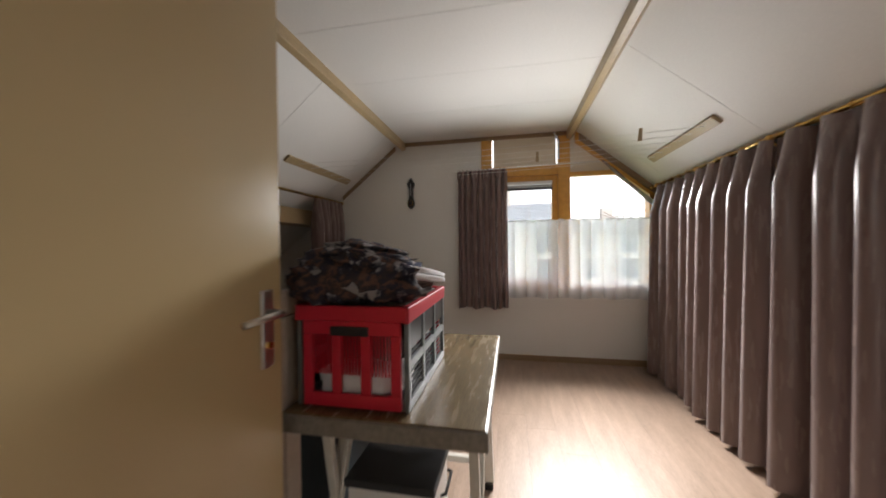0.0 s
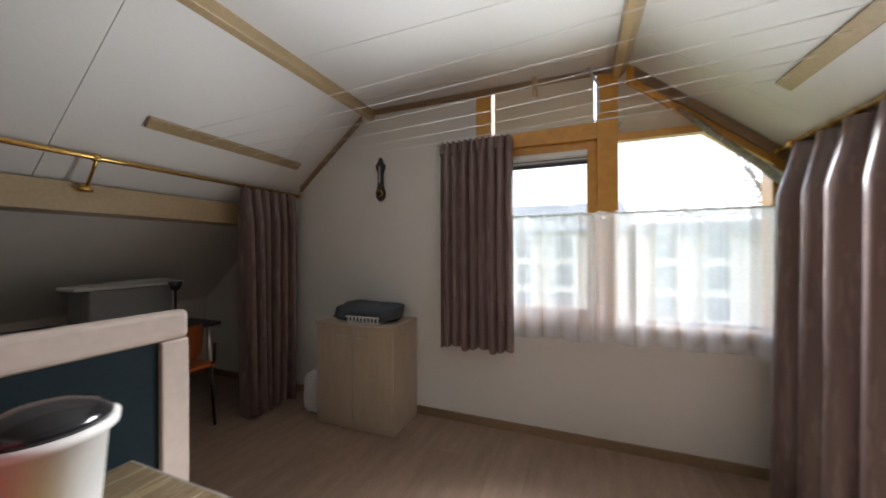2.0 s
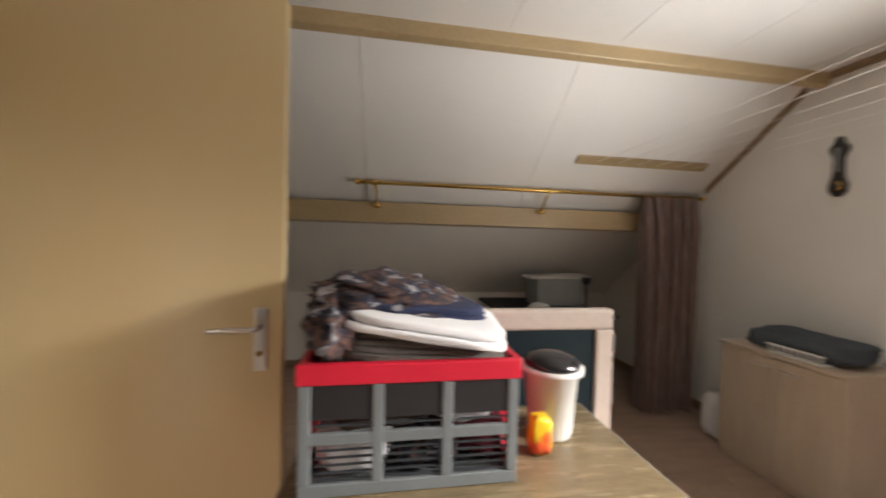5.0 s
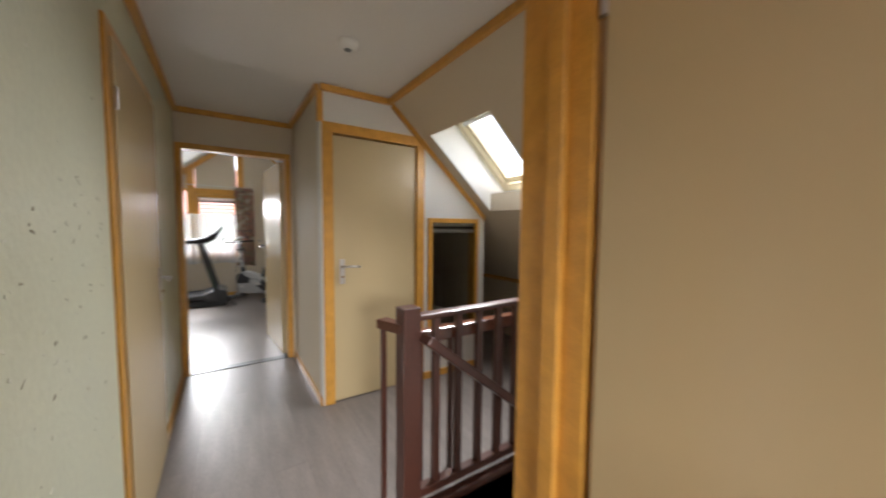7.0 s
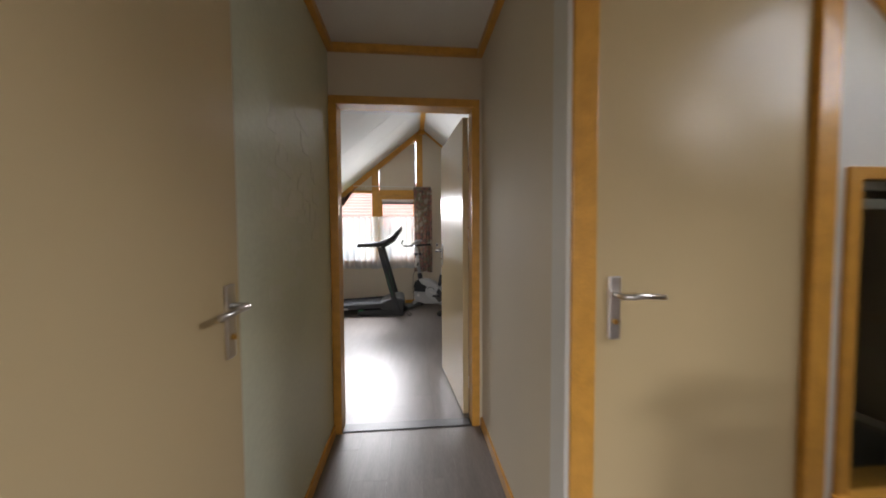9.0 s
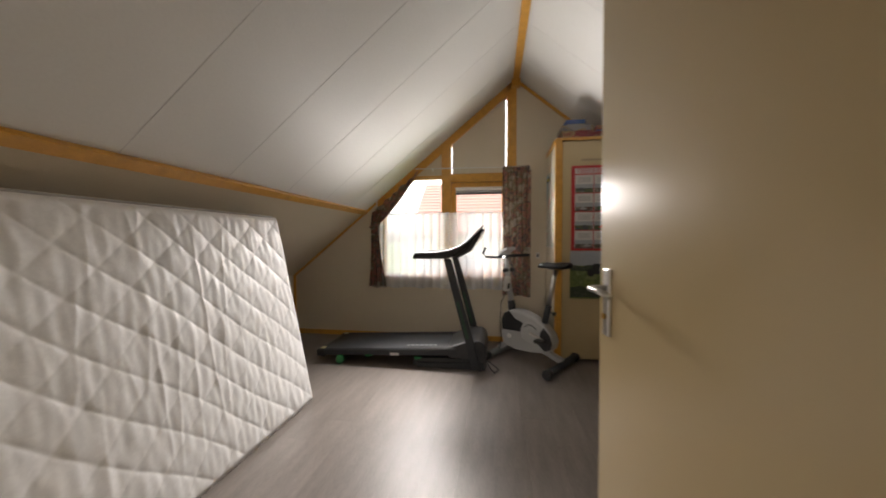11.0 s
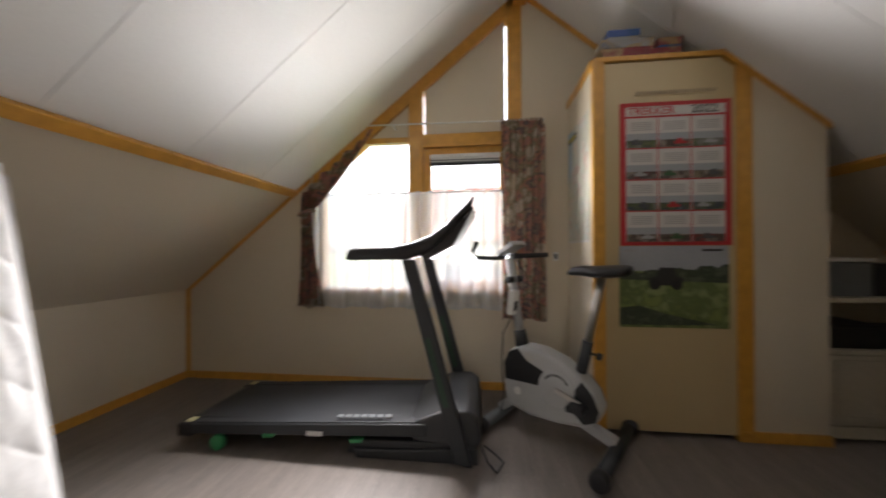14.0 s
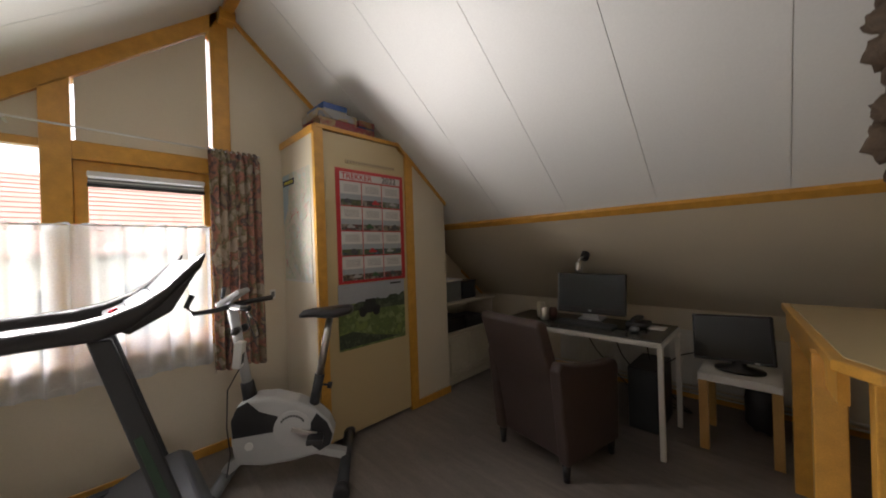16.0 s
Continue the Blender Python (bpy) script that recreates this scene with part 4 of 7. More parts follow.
cr = thing("folding_crate", "red and grey plastic folding crate full of laundry", "crate")
X0, X1, Y0, Y1, Z0, Z1 = 4.405, 4.915, 0.0, 0.345, 0.742, 1.045
slab("crate_floor", X0 + 0.01, X1 - 0.01, Y0 + 0.01, Y1 - 0.01, Z0, Z0 + 0.012, GREY, cr)
for ya, yb in ((Y0 - 0.006, Y0 + 0.014), (Y1 - 0.014, Y1 + 0.006)):
    slab("rim", X0 - 0.006, X1 + 0.006, ya, yb, Z1 - 0.048, Z1, RED, cr, 0.004)
    for za, zb in ((Z0, Z0 + 0.03), (Z0 + 0.118, Z0 + 0.145)):
        slab("side_rail", X0, X1, ya + 0.004, yb - 0.004, za, zb, GREY, cr, 0.003)
    for k in range(4):
        xa = X0 + (X1 - X0 - 0.026) * k / 3
        slab("side_post", xa, xa + 0.026, ya + 0.003, yb - 0.003, Z0 + 0.03, Z1 - 0.048, GREY, cr, 0.003)
    slab("side_sheet", X0 + 0.02, X1 - 0.02, (ya + yb) / 2 - 0.002, (ya + yb) / 2 + 0.002, Z0 + 0.175, Z1 - 0.05, BLACK, cr, 0)
    for k in range(3):
        for j in range(2):
            for i in range(5):
                xa = X0 + 0.035 + k * 0.161
                za = Z0 + 0.034 + j * 0.125 + i * 0.017
                slab("side_slat", xa, xa + 0.135, (ya + yb) / 2 - 0.001, (ya + yb) / 2 + 0.005, za, za + 0.003, DARK, cr, 0)
for xa, xb in ((X0 - 0.008, X0 + 0.012), (X1 - 0.012, X1 + 0.008)):
    slab("rim", xa, xb, Y0, Y1, Z1 - 0.045, Z1 - 0.001, RED, cr, 0.004)
    slab("end_frame", xa + 0.003, xb - 0.003, Y0 + 0.02, Y1 - 0.02, Z0 + 0.005, Z0 + 0.045, RED, cr, 0.003)
    slab("end_frame", xa + 0.003, xb - 0.003, Y0 + 0.02, Y1 - 0.02, Z1 - 0.085, Z1 - 0.045, RED, cr, 0.003)
    for k in range(4):
        ya = Y0 + 0.02 + k * (Y1 - Y0 - 0.07) / 3
        slab("end_post", xa + 0.003, xb - 0.003, ya, ya + 0.03, Z0 + 0.045, Z1 - 0.085, RED, cr, 0.003)
    for k in range(3):
        for i in range(6):
            ya = Y0 + 0.055 + k * 0.092 + i * 0.010
            slab("end_bar", xa + 0.006, xb - 0.006, ya, ya + 0.003, Z0 + 0.10, Z1 - 0.085, RED, cr, 0)
    slab("grip", xa - 0.002, xb + 0.002, 0.115, 0.235, Z1 - 0.088, Z1 - 0.06, BLACK, cr, 0.004)
for k, (cx, cy, z, sx, sy, h, mt) in enumerate(((4.52, 0.17, 0.756, 0.2, 0.28, 0.10, CLOTH_W), (4.70, 0.16, 0.756, 0.18, 0.28, 0.09, PRINT), (4.84, 0.17, 0.756, 0.14, 0.26, 0.13, mat("wine_cotton", (0.12, 0.01, 0.02), 0.9, 0.2, 8, 200, 0.3)), (4.58, 0.17, 0.86, 0.26, 0.28, 0.12, CLOTH_G), (4.78, 0.17, 0.87, 0.24, 0.28, 0.12, CLOTH_W), (4.66, 0.17, 0.965, 0.47, 0.31, 0.09, CLOTH_G))):
    tagged(lump("laundry", (cx, cy, z), (sx, sy, h), mt, None, 30 + k, 0.6, 0.16), "crumpled laundry packed inside the crate", "clothing", "laundry")


def folded(label, cx, cy, z, sx, sy, h, mt, seed, layers=3, rz=0.0, tilt=(0, 0)):
    p = thing("folded_laundry", label, "clothing", "laundry on the crate")
    for k in range(layers):
        lump("cloth_layer", (cx + 0.006 * math.sin(seed + k * 2), cy + 0.006 * math.cos(seed * 2 + k), z + h * k / layers * 0.86), (sx * (1 - 0.02 * k), sy, h / layers * 1.22), mt, p, seed * 3 + k, 0.42, 0.10, rz + 2.5 * math.sin(seed + k), tilt=tilt)
    return p


folded("folded grey brown trousers on top of the crate", 4.685, 0.165, 1.030, 0.43, 0.30, 0.075, CLOTH_G, 2, 4, 0, (-0.05, 0))
folded("folded white towel hanging over the laundry pile", 4.70, 0.145, 1.095, 0.40, 0.32, 0.045, CLOTH_W, 5, 2, -4, (-0.14, 0.05))
folded("folded navy blue garment in the laundry pile", 4.69, 0.19, 1.125, 0.33, 0.27, 0.035, CLOTH_N, 7, 2, 3, (-0.08, 0))
heap = thing("heaped_fabric", "dark printed fabric heaped on the laundry pile", "clothing", "laundry on the crate")
for k, (cx, cy, z, sx, sy, h, rz) in enumerate(((4.60, 0.19, 1.12, 0.40, 0.30, 0.085, 8), (4.56, 0.20, 1.165, 0.28, 0.24, 0.065, -12), (4.46, 0.18, 1.05, 0.15, 0.36, 0.14, 5), (4.66, 0.23, 1.155, 0.22, 0.16, 0.05, 30), (4.47, 0.30, 1.04, 0.20, 0.16, 0.12, -20))):
    lump("cloth_fold", (cx, cy, z), (sx, sy, h), PRINT, heap, 40 + k, 0.85, 0.34, rz, n=40, m=20, tilt=(-0.05, 0.1))

bn = thing("lidded_bin", "white plastic bin with a black lid on the table", "bin")
bm = bm_new()
lathe(bm, [(0.062, 0), (0.066, 0.01), (0.080, 0.19), (0.094, 0.195), (0.096, 0.21), (0.082, 0.212)], (5.10, 0.20, 0.742), 28)
part("bucket", bm, PALE, bn, "", True)
bm = bm_new()
lathe(bm, [(0.086, 0.211), (0.086, 0.222), (0.066, 0.24), (0.03, 0.25), (0.005, 0.252)], (5.10, 0.20, 0.742), 28)
part("lid", bm, mat("glossy_black_plastic", (0.012, 0.012, 0.014), 0.15, 0.2), bn, "glossy black lid", True)
yb_ = lump("snack_bag", (5.02, 0.10, 0.742), (0.06, 0.05, 0.11), mottled("yellow_foil", [(0.7, 0.48, 0.01), (0.75, 0.55, 0.02), (0.7, 0.5, 0.02), (0.6, 0.08, 0.02)], 14, 0.35), None, 5, 0.6, 0.2)
tagged(yb_, "small yellow foil bag beside the crate", "bag")

# framed board behind the table
fb = thing("framed_board", "dark board in a broad pinkish white wooden frame", "board")
slab("board_panel", 4.46, 5.38, 0.395, 0.41, 0.06, 1.02, BOARD, fb, 0.002)
for nm, xa, xb, za, zb in (("frame_rail", 4.40, 5.445, 1.005, 1.085), ("frame_rail", 4.40, 5.445, 0.0, 0.07), ("frame_stile", 5.375, 5.445, 0.07, 1.005), ("frame_stile", 4.40, 4.47, 0.07, 1.005)):
    bm = bm_new()
    box(bm, xa, xb, 0.383, 0.425, za, zb)
    part(nm, soften(bm, 0.014 if nm == "frame_rail" else 0.006, 3), PINKWOOD, fb)

# box under the table
bx = thing("storage_box", "grey storage box with a dark lid under the table", "box")
slab("box_body", 4.60, 4.86, -0.02, 0.29, 0.0, 0.37, PALE, bx, 0.006)
slab("box_lid", 4.585, 4.872, -0.03, 0.30, 0.37, 0.40, DARK, bx, 0.005)
bm = bm_new()
tube(bm, [(4.66, -0.035, 0.33), (4.67, -0.05, 0.33), (4.79, -0.05, 0.33), (4.80, -0.035, 0.33)], 0.006)
part("box_handle", bm, BLACK, bx, "", True)

# desk corner under the northern slope
dk = thing("corner_desk", "dark desk with slim steel legs under the slope", "desk")
slab("desktop", 5.55, 6.52, 1.78, 2.75, 0.71, 0.735, DARK, dk)
for x, y in ((5.62, 1.85), (6.47, 1.85), (6.47, 2.68), (5.62, 2.68)):
    bm = bm_new()
    rod(bm, (x, y, 0.71), (x + 0.04 * (1 if x > 6 else -1), y, 0.0), 0.014)
    part("leg", bm, STEEL, dk, "", True)
mo = thing("grey_printer", "pale grey printer with paper tray on the desk", "printer")
slab("printer_body", 5.98, 6.45, 2.22, 2.50, 0.735, 1.0, mat("dull_grey_case", (0.30, 0.31, 0.30), 0.5, 0.1), mo, 0.012)
slab("printer_tray", 5.90, 6.52, 2.20, 2.42, 1.0, 1.022, PALE, mo, 0.004)
for k in range(3):
    slab("paper_sheet", 6.0 + 0.12 * k, 6.24 + 0.12 * k, 2.22, 2.40, 1.024 + 0.006 * k, 1.028 + 0.006 * k, PALE, mo, 0)
tagged(lump("crumpled_paper", (5.86, 1.93, 0.735), (0.16, 0.13, 0.09), PALE, None, 91, 0.7, 0.3), "crumpled white paper on the dark desk", "paper")
ch = thing("desk_chair", "orange shell chair pushed under the dark desk", "chair")
bm = bm_new()
rows = []
for j in range(9):
    v = j / 8
    row = []
    for i in range(13):
        u = i / 12 - 0.5
        row.append(bm.verts.new((6.20 + u * 0.46, 1.76 - 0.05 * math.cos(u * 3) + 0.10 * abs(u) ** 2 * 4 - 0.03 * v, 0.52 + 0.24 * v - 0.03 * (2 * u) ** 2 * v)))
    rows.append(row)
for a, b in zip(rows, rows[1:]):
    for i in range(12):
        bm.faces.new((a[i], a[i + 1], b[i + 1], b[i]))
bmesh.ops.solidify(bm, geom=bm.faces[:], thickness=0.014)
part("backrest", bm, ORANGE, ch, "", True)
slab("seat", 6.05, 6.47, 1.76, 2.14, 0.43, 0.455, ORANGE, ch, 0.01)
for x in (6.08, 6.44):
    for y in (1.78, 2.10):
        bm = bm_new()
        rod(bm, (x, y, 0.43), (x + (0.03 if x > 6.2 else -0.03), y, 0.0), 0.011)
        part("leg", bm, BLACK, ch, "", True)
    bm = bm_new()
    tube(bm, [(x, 1.80, 0.43), (x, 1.74, 0.47), (x, 1.735, 0.60)], 0.01)
    part("back_tube", bm, BLACK, ch, "", True)
gc = thing("green_crate", "green plastic crate with odds and ends on the floor", "crate")
GREENP = mat("green_plastic", (0.06, 0.30, 0.05), 0.4, 0.15)
slab("crate_floor", 5.70, 5.96, 1.36, 1.66, 0.0, 0.012, GREENP, gc)
for xa, xb, ya, yb in ((5.70, 5.96, 1.36, 1.37), (5.70, 5.96, 1.65, 1.66), (5.70, 5.71, 1.37, 1.65), (5.95, 5.96, 1.37, 1.65)):
    slab("crate_wall", xa, xb, ya, yb, 0.012, 0.15, GREENP, gc, 0.002)
for k, (x, y) in enumerate(((5.78, 1.45), (5.87, 1.53), (5.80, 1.57))):
    tagged(lump("rag", (x, y, 0.013), (0.12, 0.10, 0.11), CLOTH_W if k != 1 else CLOTH_G, None, 60 + k, 0.7, 0.2), "small crumpled rag in the green crate", "rag", "rags")
wb = thing("wall_strip_light", "small dark lamp and clutter on the far desk end", "desk lamp")
bm = bm_new()
lathe(bm, [(0.05, 0), (0.05, 0.015), (0.01, 0.02), (0.008, 0.22), (0.03, 0.24), (0.045, 0.29)], (6.40, 2.1, 0.735), 14)
part("lamp_stem", bm, BLACK, wb, "", True)


# ---- landing things ----
sd = thing("smoke_detector", "round white smoke detector on the landing ceiling", "smoke detector")
bm = bm_new()
lathe(bm, [(0.028, -0.045), (0.05, -0.036), (0.055, -0.012), (0.055, -0.001)], (1.83, 0.25, CEIL), 24)
part("detector_body", bm, PALE, sd, "", True)
bm = bm_new()
lathe(bm, [(0.012, -0.052), (0.022, -0.044)], (1.83, 0.25, CEIL), 16)
part("detector_grille", bm, GREY, sd, "", True)

# roof window
rw = tagged(new("window_roof"), "white roof window in a deep papered reveal", "window", "", "structure")
NRM = Vector((0, SLL, 1)).normalized()
DWN = Vector((0, 1, -SLL)).normalized()


def roof_pt(x, y, up):
    return Vector((x, y, roof_l(y))) + NRM * up


def roof_bar(name, xa, xb, ya, yb, ua, ub, material, soft=True):
    bm = bm_new()
    v = [bm.verts.new(roof_pt(x, y, u)) for x in (xa, xb) for y in (ya, yb) for u in (ua, ub)]
    for f in ((0, 1, 3, 2), (4, 6, 7, 5), (0, 4, 5, 1), (2, 3, 7, 6), (0, 2, 6, 4), (1, 5, 7, 3)):
        bm.faces.new([v[i] for i in f])
    return part(name, soften(bm, 0.003) if soft else bm, material, rw)


REVEAL = mat("white_reveal_paint", (0.78, 0.77, 0.72), 0.55, 0.05)
bm = bm_new()
for xa, xb in ((SKY0 - 0.02, SKY0 + 0.002), (SKY1 - 0.002, SKY1 + 0.02)):
    v = [bm.verts.new(c) for c in (roof_pt(xa, SKYA, 0.0), roof_pt(xb, SKYA, 0.0), roof_pt(xb, SKYB, 0.0), roof_pt(xa, SKYB, 0.0), roof_pt(xa, SKYA, 0.36), roof_pt(xb, SKYA, 0.36), roof_pt(xb, SKYB, 0.36), roof_pt(xa, SKYB, 0.36))]
    for f in ((0, 1, 2, 3), (4, 7, 6, 5), (0, 4, 5, 1), (1, 5, 6, 2), (2, 6, 7, 3), (3, 7, 4, 0)):
        bm.faces.new([v[i] for i in f])
part("reveal_cheek", bm, REVEAL, rw)
roof_bar("reveal_head", SKY0, SKY1, SKYA - 0.02, SKYA + 0.002, 0.002, 0.36, REVEAL)
roof_bar("reveal_sill", SKY0, SKY1, SKYB - 0.002, SKYB + 0.02, 0.002, 0.36, REVEAL)
CREAM = mat("cream_lacquered_pine", (0.70, 0.62, 0.44), 0.35, 0.1)
for xa, xb, ya, yb in ((SKY0, SKY1, SKYA, SKYA + 0.06), (SKY0, SKY1, SKYB - 0.06, SKYB), (SKY0, SKY0 + 0.06, SKYA + 0.06, SKYB - 0.06), (SKY1 - 0.06, SKY1, SKYA + 0.06, SKYB - 0.06)):
    roof_bar("frame_bar", xa, xb, ya, yb, 0.26, 0.36, CREAM)
for xa, xb, ya, yb in ((SKY0 + 0.06, SKY1 - 0.06, SKYA + 0.06, SKYA + 0.11), (SKY0 + 0.06, SKY1 - 0.06, SKYB - 0.10, SKYB - 0.06), (SKY0 + 0.06, SKY0 + 0.10, SKYA + 0.11, SKYB - 0.10), (SKY1 - 0.10, SKY1 - 0.06, SKYA + 0.11, SKYB - 0.10)):
    roof_bar("sash_bar", xa, xb, ya, yb, 0.29, 0.345, CREAM)
roof_bar("opening_bar", SKY0 + 0.10, SKY1 - 0.10, SKYA + 0.075, SKYA + 0.10, 0.24, 0.262, PALE)
g = roof_bar("pane", SKY0 + 0.09, SKY1 - 0.09, SKYA + 0.10, SKYB - 0.09, 0.315, 0.32, GLASS, False)
g.visible_shadow = False
# outer roof shell closing round the reveal
bm = bm_new()
for xa, xb, ya, yb in ((-0.12, SKY0 - 0.01, 0, 3.0), (SKY1 + 0.01, 3.32, 0, 3.0), (SKY0 - 0.01, SKY1 + 0.01, 0, SKYA - 0.01), (SKY0 - 0.01, SKY1 + 0.01, SKYB + 0.01, 3.0)):
    v = [bm.verts.new(roof_pt(x, y, u)) for x in (xa, xb) for y in (ya, yb) for u in (0.17, 0.24)]
    for f in ((0, 1, 3, 2), (4, 6, 7, 5), (0, 4, 5, 1), (2, 3, 7, 6), (0, 2, 6, 4), (1, 5, 7, 3)):
        bm.faces.new([v[i] for i in f])
for xa, xb in ((-4.25, -0.13), (3.33, 7.36)):
    prism(bm, [(0, RZ + 0.22), (3.4, roof(3.4) + 0.22), (3.4, roof(3.4) + 0.30), (0, RZ + 0.30)], "x", xa, xb)
prism(bm, [(0, RZ + 0.22), (0, RZ + 0.30), (-3.4, roof(3.4) + 0.30), (-3.4, roof(3.4) + 0.22)], "x", -4.25, 7.36)
setting("roof_shell", bm, mat("dark_roof_tile", (0.08, 0.05, 0.045), 0.8, 0.3), "outer roof covering", "roof")

# balustrade and stairs
nw = thing("stair_balustrade", "red-brown wooden balustrade with turned newel and square balusters", "balustrade")
bm = bm_new()
box(bm, 2.315, 2.405, 0.31, 0.40, -0.28, 0.995)
part("newel_post", soften(bm, 0.005), STAIR, nw)
bm = bm_new()
box(bm, 2.325, 2.395, 0.40, 2.55, 0.928, 0.955)
part("handrail", soften(bm, 0.008), STAIR, nw)
bm = bm_new()
box(bm, 2.335, 2.385, 0.40, 2.6, 0.055, 0.10)
part("bottom_rail", soften(bm, 0.004), STAIR, nw)
bm = bm_new()
box(bm, 2.37, 2.42, 0.36, 2.85, -0.24, 0.03)
part("stair_string", soften(bm, 0.004), STAIR, nw)
for k in range(15):
    y = 0.505 + 0.135 * k
    bm = bm_new()
    box(bm, 2.345, 2.375, y - 0.017, y + 0.017, 0.10, 0.93)
    part("baluster", bm, STAIR, nw)
# short return piece behind the newel
bm = bm_new()
beam(bm, (2.36, 0.335, 0.895), (2.205, 0.285, 0.895), 0.065, 0.045)
part("return_rail", soften(bm, 0.006), STAIR, nw)
bm = bm_new()
box(bm, 2.205, 2.228, 0.28, 0.303, 0, 0.875)
part("return_post", bm, STAIR, nw)
bm = bm_new()
box(bm, 2.185, 2.25, 0.42, 2.4, 0.757, 0.826)
part("inner_rail", soften(bm, 0.006), mat("glossy_stair_wood", (0.15, 0.06, 0.035), 0.16, 0.3, 3.0, 50, 0.05, coat=0.6), nw)
for k in range(10):
    y = 0.50 + 0.19 * k
    bm = bm_new()
    box(bm, 2.205, 2.228, y - 0.011, y + 0.011, 0, 0.758)
    part("inner_baluster", bm, STAIR, nw)
bm = bm_new()
beam(bm, (2.435, 0.40, 0.86), (2.435, 1.75, -0.22), 0.045, 0.09, (1, 0, 0))
part("stair_handrail", soften(bm, 0.008), STAIR, nw)
st = thing("staircase", "red-brown wooden stairs going down from the landing", "stairs")
bm = bm_new()
box(bm, 2.425, 3.135, 0.36, 0.42, -0.19, -0.005)
part("riser", bm, STAIR, st)
for k in range(11):
    y, z = 0.40 + 0.215 * k, -0.19 * (k + 1)
    slab("tread", 2.425, 3.135, y, y + 0.25, z - 0.035, z, STAIR, st, 0.008)
    if k < 10:
        slab("riser", 2.425, 3.135, y + 0.215, y + 0.233, z - 0.19, z - 0.036, STAIR, st, 0)


# ---- study things ----
FLORAL = mottled("floral_curtain_print", [(0.10, 0.10, 0.08), (0.32, 0.28, 0.21), (0.42, 0.34, 0.25), (0.17, 0.14, 0.14), (0.48, 0.24, 0.19), (0.24, 0.22, 0.14), (0.52, 0.46, 0.38)], 11)
thin_cloth(FLORAL, 0.4)
c = thing("floral_curtain", "floral printed curtain hanging beside the window", "curtain")
cloth_sheet("curtain_cloth", (-3.93, -0.155), (-3.93, 0.165), 2.045, 0.58, 6, 0.028, FLORAL, c, 31, flare=1.25)
cloth_sheet("curtain_heading", (-3.925, -0.16), (-3.925, 0.15), 2.085, 2.0, 9, 0.018, FLORAL, c, 32)
c = thing("tied_curtain", "floral printed curtain tied back along the slope", "curtain")
bm = bm_new()
rows = []
for j in range(37):
    v = j / 36
    row = []
    for i in range(73):
        u = i / 72
        if v < 0.5:
            w = v * 2
            p0, p1, p2 = Vector((-1.16 - 0.60 * u, 2.085 - 0.50 * u)), Vector((-1.40 - 0.36 * u, 1.66 - 0.14 * u)), Vector((-1.69 - 0.09 * u, 1.42))
            p = p0 * (1 - w) ** 2 + p1 * 2 * w * (1 - w) + p2 * w * w
            amp = 0.030 * (1 - w) + 0.005
        else:
            w = (v - 0.5) * 2
            half = 0.045 + 0.02 * w + 0.055 * w * w
            p = Vector((-1.735 + 0.035 * w - half * (2 * u - 1), 1.42 - 0.77 * w + 0.01 * math.sin(9 * u)))
            amp = 0.005 + 0.014 * w
        fold = math.sin(2 * math.pi * 6 * u + 0.8 * math.sin(5 * v)) + 0.4 * math.sin(2 * math.pi * 3.3 * u + 2 * v)
        row.append(bm.verts.new((-3.945 + amp * fold, p.x, p.y)))
    rows.append(row)
for a, b in zip(rows, rows[1:]):
    for i in range(72):
        bm.faces.new((a[i], a[i + 1], b[i + 1], b[i]))
bmesh.ops.solidify(bm, geom=bm.faces[:], thickness=0.003)
part("gathered_cloth", bm, FLORAL, c, "", True)
bm = bm_new()
tube(bm, [(-3.955 + 0.055 * math.cos(a), -1.735 + 0.06 * math.sin(a), 1.42 + 0.02 * math.sin(a)) for a in [2 * math.pi * k / 16 for k in range(17)]], 0.012)
part("tieback", bm, FLORAL, c, "", True)
net("white half-height net curtain before the study window", -3.965, -0.14, -1.70, 0.65, 1.56, 15, 41)
bm = bm_new()
rod(bm, (-3.93, -1.20, 2.105), (-3.93, 0.17, 2.088), 0.006)
r = thing("curtain_rod", "thin white curtain rod above the study window", "curtain rod")
part("rod", bm, PALE, r, "", True)
for y in (-1.0, 0.1):
    slab("hook", XB + 0.01, -3.925, y - 0.006, y + 0.006, 2.09, 2.103, PALE, r, 0)
pleated_blind("raised grey venetian blind in the study window", XB - 0.02, -1, -0.72, -0.155, 1.885)

# built-in closet
cl = thing("built_in_closet", "built-in corner closet with pine edges and beige door", "closet")
XF = -3.45
bm = bm_new()
prism(bm, [(XB, 0), (XF - 0.02, 0), (XF - 0.02, 2.225), (XB, 2.225)], "y", 0.365, 0.385)
part("side_panel", bm, WALL, cl)
slab("corner_post", XF - 0.03, XF + 0.006, 0.362, 0.432, 0, 2.24, OAK, cl, 0.004)
slab("top_strip", XB, XF + 0.004, 0.352, 0.372, 2.20, 2.25, OAK, cl, 0.004)
slab("top_strip", XF - 0.02, XF + 0.008, 0.372, 1.09, 2.232, 2.262, OAK, cl, 0.004)
slab("top_board", XB, XF - 0.005, 0.37, 1.08, 2.235, 2.25, DOOR, cl, 0)
bm = bm_new()
prism(bm, [(0.436, 0.03), (1.155, 0.03), (1.155, roof(1.155) - 0.04), (1.10, 2.20), (1.08, 2.225), (0.436, 2.225)], "x", XF - 0.03, XF - 0.008)
d = part("closet_door", bm, DOOR, cl)
slab("vent_grille", XF - 0.009, XF - 0.004, 0.606, 1.06, 2.02, 2.052, DOOR, d, 0)
